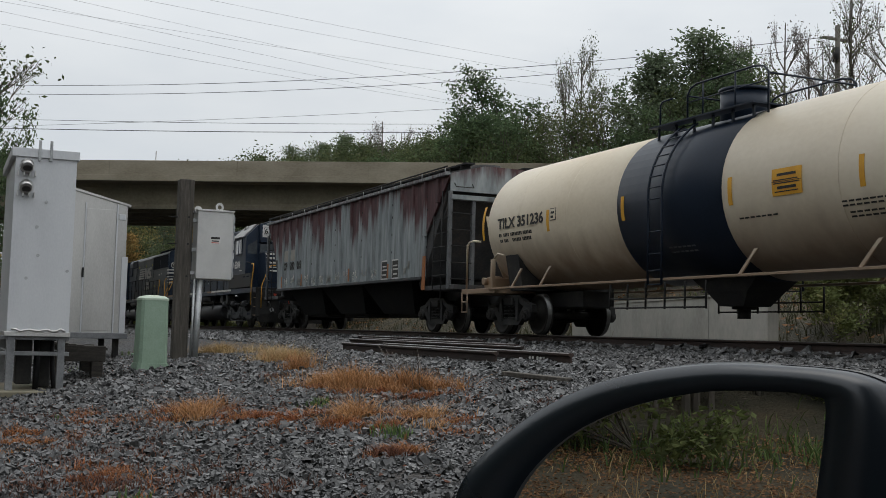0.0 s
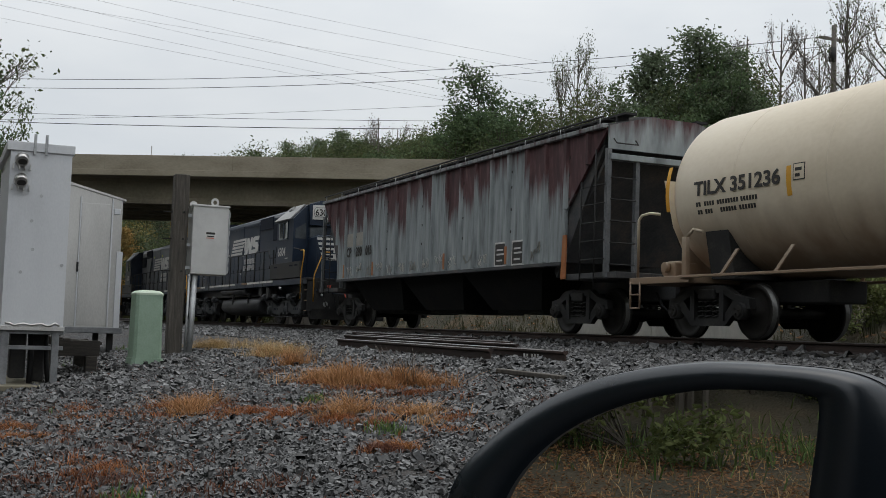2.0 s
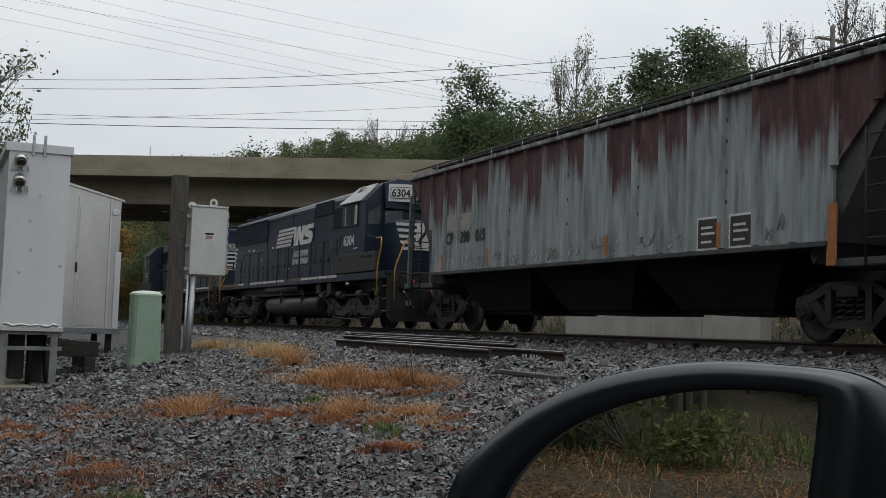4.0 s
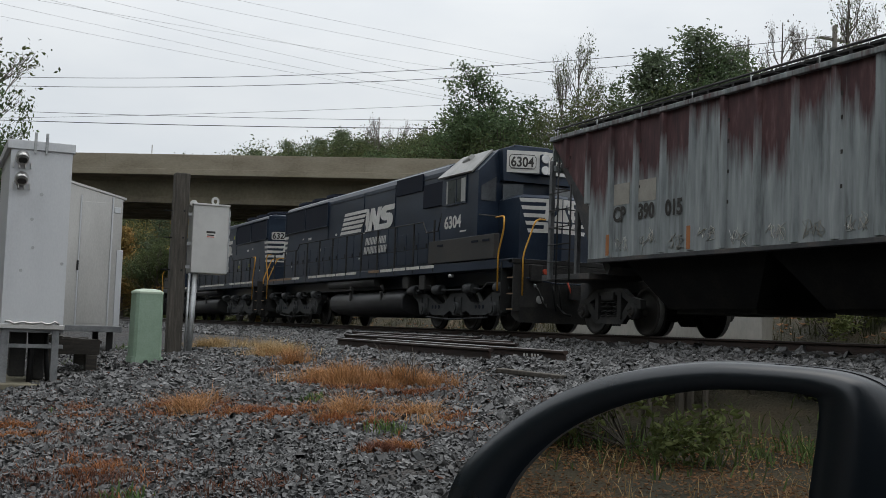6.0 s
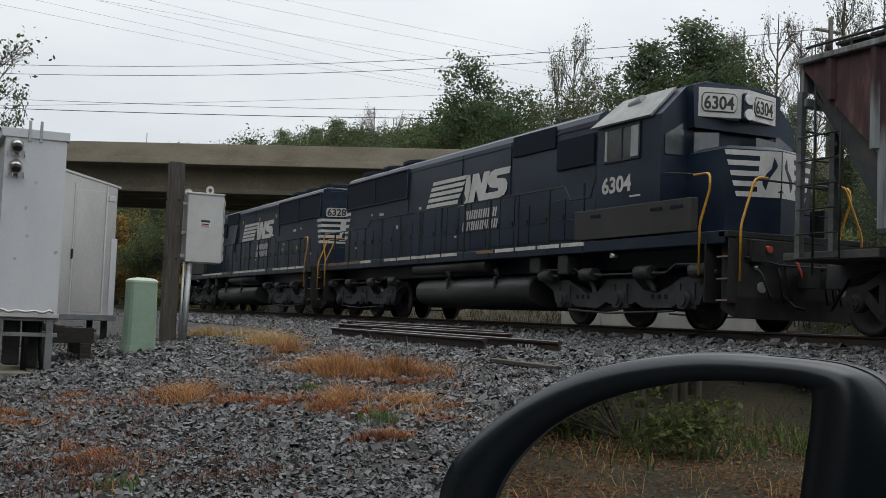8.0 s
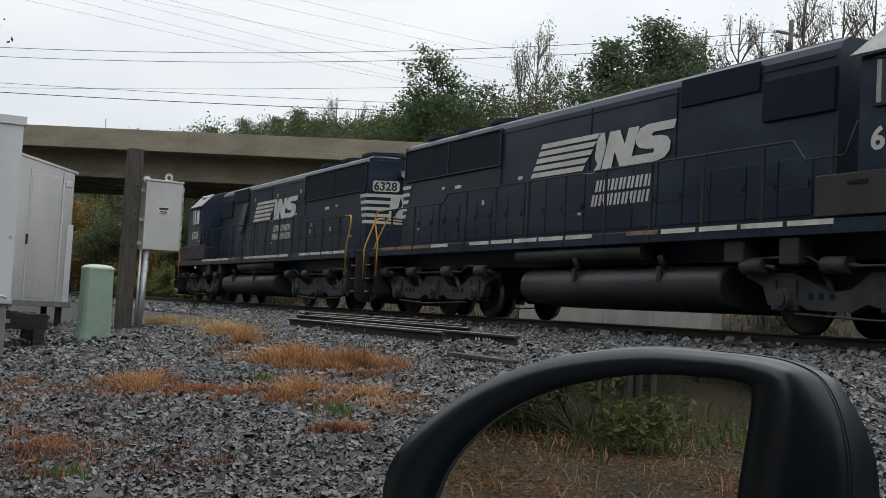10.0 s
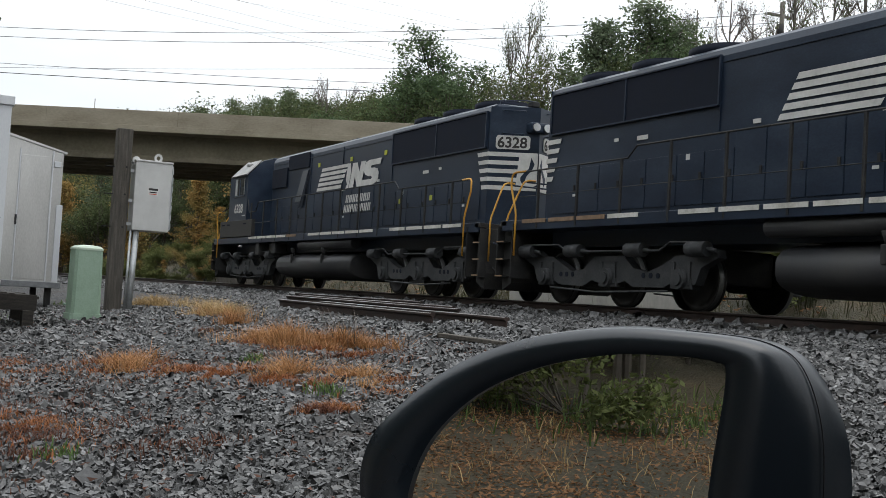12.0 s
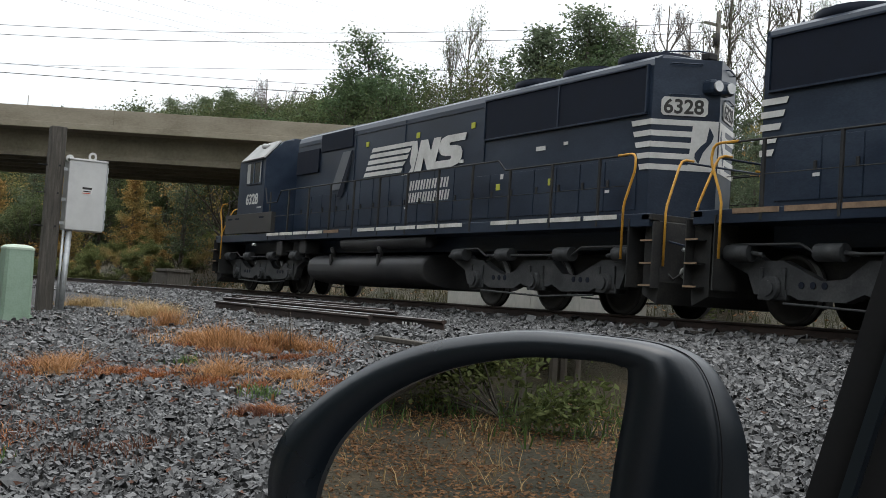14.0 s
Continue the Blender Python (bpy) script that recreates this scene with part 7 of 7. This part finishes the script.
for row in (
    ("maple", -62.7, 12.9, 72, 1.2), ("maple", -63.9, 11.6, 74, 1.1), ("oak", -61.2, 11.7, 70, 1.0), ("oak", -60.2, 10.6, 66, 1.0), ("oak", -65.2, 10.9, 78, 1.0), ("oak", -66.2, 10.6, 84, 0.95),
    ("sparse", -59.1, 15.2, 62, 0.5), ("sparse", -59.9, 13.8, 63, 0.5), ("sparse", -58.4, 13.2, 64, 0.5), ("oak", -57.6, 12.6, 60, 0.95), ("maple", -56.6, 13.4, 60, 1.0), ("pine", -55.6, 14.4, 58, 1.3), ("maple", -54.6, 13.8, 58, 1.0),
    ("pine", -53.1, 15.4, 56, 1.4), ("maple", -53.9, 13.2, 55, 1.0), ("oak", -51.9, 13.8, 58, 1.0), ("pine", -51.5, 14.5, 57, 1.1), ("pine", -50.8, 12.4, 54, 1.3), ("bare", -50.6, 14.9, 70, 0.8), ("bare", -49.1, 15.5, 70, 0.75), ("bare", -47.9, 15.2, 72, 0.8),
    ("bare", -47.2, 14.2, 66, 0.8), ("sparse", -46.0, 16.6, 60, 0.9), ("bare", -44.2, 16.0, 64, 0.9), ("sparse", -42.8, 16.5, 60, 0.9), ("bare", -41.0, 15.4, 62, 0.9), ("pine", -40.0, 13.0, 56, 1.0),
    ("pine", -48.0, 11.4, 52, 1.0), ("pine", -46.0, 11.8, 54, 1.0), ("pine", -43.5, 11.5, 52, 1.0), ("oak", -49.6, 10.6, 50, 1.0), ("oak", -58.6, 9.8, 54, 1.0), ("oak", -55.6, 9.0, 52, 1.0),
    ("bare", -69.2, 10.7, 100, 0.7), ("bare", -68.3, 10.6, 98, 0.7), ("bare", -67.3, 10.5, 104, 0.7), ("oak", -67.8, 9.8, 96, 1.0), ("oak", -69.2, 9.8, 104, 1.1), ("oak", -70.4, 9.9, 112, 0.8), ("pine", -71.2, 10.0, 118, 0.9),
    ("pine", -72.2, 9.5, 124, 1.0), ("oak", -73.0, 9.3, 132, 1.0), ("pine", -73.8, 9.3, 138, 1.0), ("oak", -74.6, 9.0, 144, 1.0), ("pine", -75.3, 8.7, 150, 0.9), ("oak", -71.8, 8.9, 112, 1.0), ("oak", -70.0, 9.0, 96, 1.0),
    ("oak", -65.4, 9.6, 76, 1.0), ("oak", -66.6, 9.4, 82, 1.1), ("oak", -62.6, 9.9, 66, 1.0), ("oak", -68.6, 9.0, 90, 1.0),
    ("maple", -88.6, 13.0, 26, 0.7), ("maple", -89.2, 9.5, 25, 0.8),
    ("larch", -75.3, 5.4, 98, 1.15), ("larch", -72.9, 5.3, 96, 1.2), ("larch", -78.4, 4.9, 101, 1.2), ("larch", -74.2, 3.9, 95, 1.2), ("pine", -74.1, 5.6, 110, 1.2), ("pine", -76.8, 5.4, 112, 1.2), ("oak", -71.7, 5.2, 106, 1.1), ("larch", -81.6, 4.6, 110, 1.2), ("pine", -80.0, 5.6, 116, 1.2), ("pine", -83.2, 6.0, 120, 1.2),
    ("sparse", -88.9, 14.6, 27, 1.1), ("sparse", -90.5, 13.0, 30, 1.0),
):
    plant_at(*row)
# bank beyond the bridge
for i in range(24):
    k = i / 23
    d = 128 - 40 * k
    plant_at(trng.choice(("oak", "oak", "pine", "oak")), -75.6 + 11.5 * k, 8.5 + 1.6 * k + trng.uniform(-0.4, 0.3), d, 1.35)
for i in range(70):
    az = trng.uniform(-87, -68)
    d = trng.uniform(104, 130)
    kd = trng.choice(("autumn", "oak", "oak", "shrub", "oak"))
    x, y = d * math.sin(radians(az)), d * math.cos(radians(az))
    if 9.2 < y < 17.4:
        y = 17.4 + trng.uniform(0, 4) if y > 11 else 9.0 - trng.uniform(0, 4)
    plant(kd, x, y, trng.uniform(5, 8) if kd != "shrub" else trng.uniform(2.5, 4.2), 1.15)
for i in range(36):
    d = trng.uniform(115, 180)
    az = trng.uniform(-91, -74)
    x, y = d * math.sin(radians(az)), d * math.cos(radians(az))
    if 10 < y < 17:
        y = 19
    plant(trng.choice(("oak", "pine", "oak", "autumn")), x, y, d * 0.085 + trng.uniform(0, 3), 1.2)
for i in range(44):
    az = -86 + 17 * i / 43 + trng.uniform(-0.3, 0.3)
    d = trng.uniform(94, 102)
    x, y = d * math.sin(radians(az)), d * math.cos(radians(az))
    if 9.2 < y < 17.4:
        y = 17.4 + trng.uniform(0, 1.5) if y > 11 else 9.0 - trng.uniform(0, 2)
    plant(trng.choice(("shrub", "shrub", "shrub", "oak")), x, y, trng.uniform(1.2, 2.4), 1.4)
for i in range(60):
    az, d = trng.uniform(-78, -67), trng.uniform(76, 96)
    x, y = d * math.sin(radians(az)), d * math.cos(radians(az))
    if y > 18.0:
        plant(trng.choice(("shrub", "shrub", "larch", "autumn")), x, y, trng.uniform(0.9, 1.8), 1.6)
# unseen woods added behind and beside the parked car, near side of the line, to cut low sky light on the train
for i in range(44):
    plant(trng.choice(("oak", "pine", "oak")), trng.uniform(-80, 60), trng.uniform(-48, -24), trng.uniform(13, 19), 1.3)
for i in range(40):
    d, az = trng.uniform(34, 85), trng.uniform(-150, -97)
    plant(trng.choice(("oak", "pine", "oak", "autumn", "bare")), d * math.sin(radians(az)), d * math.cos(radians(az)), trng.uniform(9, 15), 1.15)
# undergrowth on the slope behind the track
for i in range(60):
    az = trng.uniform(-66, -36)
    d = trng.uniform(38, 60)
    x, y = d * math.sin(radians(az)), d * math.cos(radians(az))
    if y > 23:
        kd = trng.choice(("shrub", "autumn", "oak", "shrub", "pine"))
        plant(kd, x, y, trng.uniform(2, 3.8) if kd == "shrub" else trng.uniform(4, 7), 1.1)
for i in range(46):
    az = trng.uniform(-73, -38)
    d = trng.uniform(62, 92)
    x, y = d * math.sin(radians(az)), d * math.cos(radians(az))
    if y > 24:
        plant(trng.choice(("oak", "oak", "autumn", "pine", "bare")), x, y, 1.2 + d * math.tan(radians(trng.uniform(5.5, 8.3))) - ground_height(x, y), 1.0)
for i in range(26):
    plant(trng.choice(("shrub", "oak", "shrub")), trng.uniform(-22, 2), trng.uniform(20.3, 24), trng.uniform(1.6, 3.4), 1.3)
# brush behind the parked car
for i in range(70):
    x, y = trng.uniform(-4, 14), trng.uniform(-14, -9.0)
    kd = trng.choice(("shrub", "shrub", "sparse", "shrub", "bare"))
    plant(kd, x, y, trng.uniform(1.0, 2.4) if kd == "shrub" else trng.uniform(2.6, 4.5), 1.2)
for i in range(44):
    plant(trng.choice(("shrub", "shrub", "shrub", "autumn")), trng.uniform(-3, 15), trng.uniform(-18.5, -12.5), trng.uniform(2.6, 4.4), 1.3)
for i in range(46):
    plant(trng.choice(("shrub", "shrub", "oak", "sparse")), trng.uniform(4, 24), trng.uniform(-27, -14), trng.uniform(2.0, 4.0), 1.4)
for i in range(30):
    plant(trng.choice(("oak", "pine", "autumn")), trng.uniform(-30, 45), trng.uniform(-34, -20), trng.uniform(8, 13), 1.2)


def fallen_branch(x, y, seed, turn):
    """A bare limb leaning out of the brush, forked towards its tip."""
    rng = random.Random(seed)
    V, F, tips = [], [], []
    a = Vector((0, 0, 0.1))
    for k in range(6):
        b = a + Vector((0.62, rng.uniform(-0.1, 0.1), 0.3 - 0.03 * k))
        limb(V, F, a, b, 0.045 - 0.006 * k, 0.039 - 0.006 * k, 6)
        if k > 1:
            grow(V, F, tips, b, Vector((0.6, rng.uniform(-0.7, 0.7), rng.uniform(-0.1, 0.8))).normalized(), 0.5, 0.012, 2, rng, 0.5, 0.0)
        a = b
    ob = thing("fallen_branch", "bare grey branch leaning out of the roadside brush", "branch", pose(x, y, ground_height(x, y), 0, 0, turn))
    w = new("wood", mesh_from("wood", V, F, M_TWIGS))
    w.parent = ob


fallen_branch(2.6, -9.0, 3, -8)
fallen_branch(8.2, -9.4, 8, 172)


# ---- grasses, weeds, leaves, stones ----
def blades(name, label, seed, spots, n, h, w, lean, material, category="grass"):
    """spots: x, y, radius x, radius y, weight."""
    r = np.random.default_rng(seed)
    wt_ = np.array([s[4] for s in spots], float)
    pick = r.choice(len(spots), n, p=wt_ / wt_.sum())
    V, F = [], []
    gauss = r.normal(0, 0.5, (n, 2))
    clump = {}
    for i in range(n):
        x0, y0, rx, ry, _ = spots[pick[i]]
        x, y = x0 + gauss[i, 0] * rx, y0 + gauss[i, 1] * ry
        tuft = noise.noise(Vector((x * 2.6, y * 2.6, seed)))
        if tuft < 0.02:
            continue
        z = ground_height(x, y)
        a = r.uniform(0, 2 * math.pi)
        hh = h * r.uniform(0.35, 1.2) * (0.7 + tuft)
        ln = lean * r.uniform(0.2, 1.2) * hh
        dx, dy = math.cos(a), math.sin(a)
        ww = w * r.uniform(0.6, 1.3)
        b = len(V)
        V += [(x - dy * ww, y + dx * ww, z - 0.01), (x + dy * ww, y - dx * ww, z - 0.01), (x + dx * ln * 0.4 + dy * ww * 0.8, y + dy * ln * 0.4 - dx * ww * 0.8, z + hh * 0.6), (x + dx * ln * 0.4 - dy * ww * 0.8, y + dy * ln * 0.4 + dx * ww * 0.8, z + hh * 0.6), (x + dx * ln, y + dy * ln, z + hh)]
        F += [(b, b + 1, b + 2, b + 3), (b + 3, b + 2, b + 4)]
    ob = new(name, mesh_from(name, V, F, material))
    return tagged(ob, label, category, kind="stuff")


blades("dry_grass", "tufts of dry blond grass in gravel", 1, [(-22.6, 5.3, 1.0, 0.5, 3), (-18.0, 5.2, 0.9, 0.45, 2), (-20.5, 5.6, 1.2, 0.4, 0.7)], 7000, 0.22, 0.0034, 1.9, M_DRY)
blades("orange_straw_grass", "orange and straw dead grass tufts in gravel", 12, [(-11.9, 4.15, 1.3, 0.4, 4), (-10.8, 4.45, 0.7, 0.35, 3), (-17.9, 5.1, 0.8, 0.35, 1.2), (-8.0, 3.5, 0.5, 0.25, 0.8), (-10.4, 2.25, 0.7, 0.3, 0.9), (-8.7, 3.1, 0.6, 0.25, 0.7)], 15000, 0.15, 0.0034, 2.4, M_TUFT)
blades("orange_grass", "low mats of rust-orange dead grass in gravel", 2, [(-11.4, 4.0, 1.3, 0.35, 2), (-10.2, 4.3, 0.9, 0.3, 1.5), (-10.4, 2.2, 0.9, 0.38, 3), (-9.3, 2.6, 0.8, 0.25, 1.5), (-8.0, 3.4, 0.8, 0.35, 2.5), (-8.6, 3.1, 0.9, 0.35, 2.0), (-10.2, 0.8, 1.0, 0.35, 2.0), (-6.6, 2.66, 0.2, 0.15, 0.6), (-11.2, 1.4, 0.8, 0.3, 1.0), (-7.2, 1.0, 1.0, 0.3, 0.8)], 30000, 0.06, 0.0036, 2.2, M_RUSTG)
blades("straw_tufts", "taller straw and orange grass tufts in gravel", 13, [(-11.8, 4.15, 1.0, 0.3, 3), (-10.7, 4.45, 0.6, 0.3, 3), (-15.2, 4.6, 0.4, 0.25, 1), (-17.7, 5.1, 0.5, 0.3, 1)], 5200, 0.24, 0.0034, 1.1, M_TUFT)
blades("red_weeds", "low dark red weeds among stones", 3, [(-6.62, 2.66, 0.2, 0.12, 2), (-8.1, 4.6, 0.5, 0.3, 0.6), (-14.2, 3.9, 0.5, 0.25, 1.2), (-9.6, 3.6, 0.7, 0.3, 1), (-9.0, 1.2, 1.6, 0.5, 2.6), (-6.6, 0.9, 1.2, 0.5, 2.2), (-6.2, 1.6, 1.0, 0.4, 1.2), (-12.4, 0.9, 1.2, 0.4, 1), (-7.3, 0.7, 0.8, 0.3, 1)], 7000, 0.06, 0.004, 1.3, M_REDG)
blades("green_weeds", "small green weeds among stones", 4, [(-10.0, 3.2, 0.35, 0.15, 2), (-7.4, 3.0, 0.35, 0.12, 1.2), (-6.2, 1.0, 0.3, 0.15, 0.6), (-20.3, 1.9, 0.6, 0.4, 1.0), (-24.5, 3.9, 1.2, 0.5, 2.0), (-11.4, 1.3, 0.6, 0.2, 0.6)], 800, 0.09, 0.005, 0.9, M_GREENG)
blades("bank_grass", "long grass on the slope beyond the track", 5, [(-20, 21.5, 24, 2.4, 2), (-36, 20.0, 14, 1.8, 1), (-62, 19.5, 16, 3, 1.5), (-82, 24, 12, 5, 2.2)], 32000, 0.45, 0.012, 1.0, M_BANK)
blades("roadside_grass", "mixed dead grass and weeds at the brush edge", 6, [(3, -6.8, 7, 1.6, 2), (3, -8.6, 8, 1.2, 2)], 4200, 0.13, 0.004, 1.6, M_DRY)
blades("roadside_weeds", "green weeds at the brush edge", 7, [(3, -9.6, 9, 1.0, 2), (6, -8.4, 3, 0.8, 1)], 4200, 0.22, 0.009, 0.9, M_GREENG)
blades("dead_stalks", "thin dead weed stalks in gravel", 8, [(-10.9, 4.5, 0.25, 0.15, 3), (-8.4, 3.3, 0.7, 0.4, 1)], 70, 0.4, 0.004, 0.9, M_BARK, "weeds")


def litter(name, label, seed, n, xs, ys, size, material, lift=0.012):
    r = np.random.default_rng(seed)
    V, F = [], []
    for i in range(n):
        x, y = r.uniform(*xs), r.uniform(*ys)
        if noise.noise(Vector((x * 0.7, y * 0.7, seed))) < r.uniform(-0.5, 0.45):
            continue
        z = ground_height(x, y) + lift
        a, s = r.uniform(0, 6.28), size * r.uniform(0.5, 1.3)
        c, d = math.cos(a) * s, math.sin(a) * s
        b = len(V)
        V += [(x + c, y + d, z + r.uniform(0, s)), (x - d * 0.6, y + c * 0.6, z), (x - c, y - d, z + r.uniform(0, s)), (x + d * 0.6, y - c * 0.6, z + 0.01)]
        F.append((b, b + 1, b + 2, b + 3))
    return tagged(new(name, mesh_from(name, V, F, material)), label, "leaves", kind="stuff")


litter("fallen_leaves", "brown fallen leaves strewn over the verge", 21, 70000, (-2, 12), (-10, -3.0), 0.021, M_LITTER)
litter("scattered_leaves", "brown and red leaf scraps on gravel", 22, 5200, (-24, -4), (-1, 6), 0.022, M_REDG, 0.02)
litter("slope_leaves", "fallen leaves on the grassy slope", 23, 6000, (-70, 5), (17.5, 26), 0.09, M_LITTER, 0.04)


def stones(name, label, seed, spots, flat, material):
    """Broken stones: eight-cornered blocks, turned at random and half bedded in the ground. spots: x, y, spacing."""
    r = np.random.default_rng(seed)
    cube = np.array([(-1, -1, -1), (1, -1, -1), (1, 1, -1), (-1, 1, -1), (-1, -1, 1), (1, -1, 1), (1, 1, 1), (-1, 1, 1)], float)
    quads = np.array([(4, 5, 6, 7), (0, 1, 5, 4), (1, 2, 6, 5), (2, 3, 7, 6), (3, 0, 4, 7)])
    n = len(spots)
    size = spots[:, 2] * r.lognormal(-0.08, 0.3, n)
    P = np.array([(x, y, ground_height(x, y)) for x, y in spots[:, :2].tolist()])
    P[:, 2] += size * 0.12
    v = np.repeat(cube[None], n, 0) * r.uniform(0.55, 1.0, (n, 8, 3))
    v *= np.stack([size * r.uniform(0.45, 0.72, n), size * r.uniform(0.32, 0.55, n), size * flat * r.uniform(0.22, 0.4, n)], 1)[:, None, :]
    q = r.normal(0, 1, (n, 4)) * (1, 0.42, 0.42, 1)
    q /= np.linalg.norm(q, axis=1)[:, None]
    w, x, y, z = q.T
    Rm = np.stack([1 - 2 * (y * y + z * z), 2 * (x * y - z * w), 2 * (x * z + y * w), 2 * (x * y + z * w), 1 - 2 * (x * x + z * z), 2 * (y * z - x * w), 2 * (x * z - y * w), 2 * (y * z + x * w), 1 - 2 * (x * x + y * y)], 1).reshape(n, 3, 3)
    v = np.einsum("nij,nkj->nki", Rm, v) + P[:, None, :]
    f = (quads[None] + 8 * np.arange(n)[:, None, None]).reshape(-1, 4)
    me = bpy.data.meshes.new(name)
    me.from_pydata(v.reshape(-1, 3).tolist(), [], f.tolist())
    me.materials.append(material)
    return tagged(new(name, me), label, "gravel", kind="stuff")


def scatter(seed, x0, x1, y0, y1, step):
    """A loose grid of places."""
    r = np.random.default_rng(seed)
    x, y = np.meshgrid(np.arange(x0, x1, step), np.arange(y0, y1, step))
    x, y = x.ravel(), y.ravel()
    x, y = x + r.uniform(-0.5, 0.5, x.size) * step, y + r.uniform(-0.5, 0.5, x.size) * step
    return np.stack([x, y, np.full(x.size, step)], 1)


def lot():
    """Finer stones near the parked car, coarser ones further off, thinned where soil shows."""
    r = np.random.default_rng(41)
    rows = []
    for near, far_, step in ((3.9, 8.0, 0.029), (8.0, 13.0, 0.039), (13.0, 24.0, 0.055)):
        p = scatter(int(near * 10), -far_, -1.5, -1.2, min(far_, 8.8), step)
        d = np.hypot(p[:, 0], p[:, 1])
        az = np.degrees(np.arctan2(p[:, 0], p[:, 1]))
        p = p[(d >= near) & (d < far_) & (az > -94) & (az < -33) & (p[:, 1] < 7.6)]
        soil = np.array([noise.noise(Vector((a * 0.6, b * 0.6, 9))) for a, b in p[:, :2].tolist()])
        rows.append(p[soil > r.uniform(-0.9, -0.2, len(p))])
    return np.concatenate(rows)


stones("lot_gravel", "grey broken slate gravel of the lot", 31, lot(), 1.0, M_STONE)
stones("track_ballast", "grey crushed stone ballast beside the track", 32, np.concatenate([scatter(51, -30, -2, 7.0, 12.1, 0.05), scatter(52, -62, -30, 7.0, 12.1, 0.09)]) * (1, 1, 0.84), 1.4, M_STONE)
stones("crib_ballast", "grey ballast between the ties", 33, scatter(53, -45, -4, 11.9, 16.4, 0.1), 1.2, M_STONE)


def motions():
    """The train rolls by at a steady speed; its wheels turn with it."""
    for car, x0, turn in ((tank, -16.6, 0), (hopper, -34.6, 0), (loco_a, -55.32, 0), (loco_b, -77.02, 180)):
        walk(car, [(k * 0.5, pose(x0 + SPEED * k * 0.5, TRACK_Y, RAIL_Z, 0, 0, turn)) for k in range(29)])
    for ob, x, r in WHEELS:
        way = -1 if ob.parent.parent == loco_b else 1
        walk(ob, [(k * 4 / 30, pose(x, 0, r, 0, way * math.degrees(SPEED * k * 4 / 30 / r) % 360, 0)) for k in range(106)])


motions()
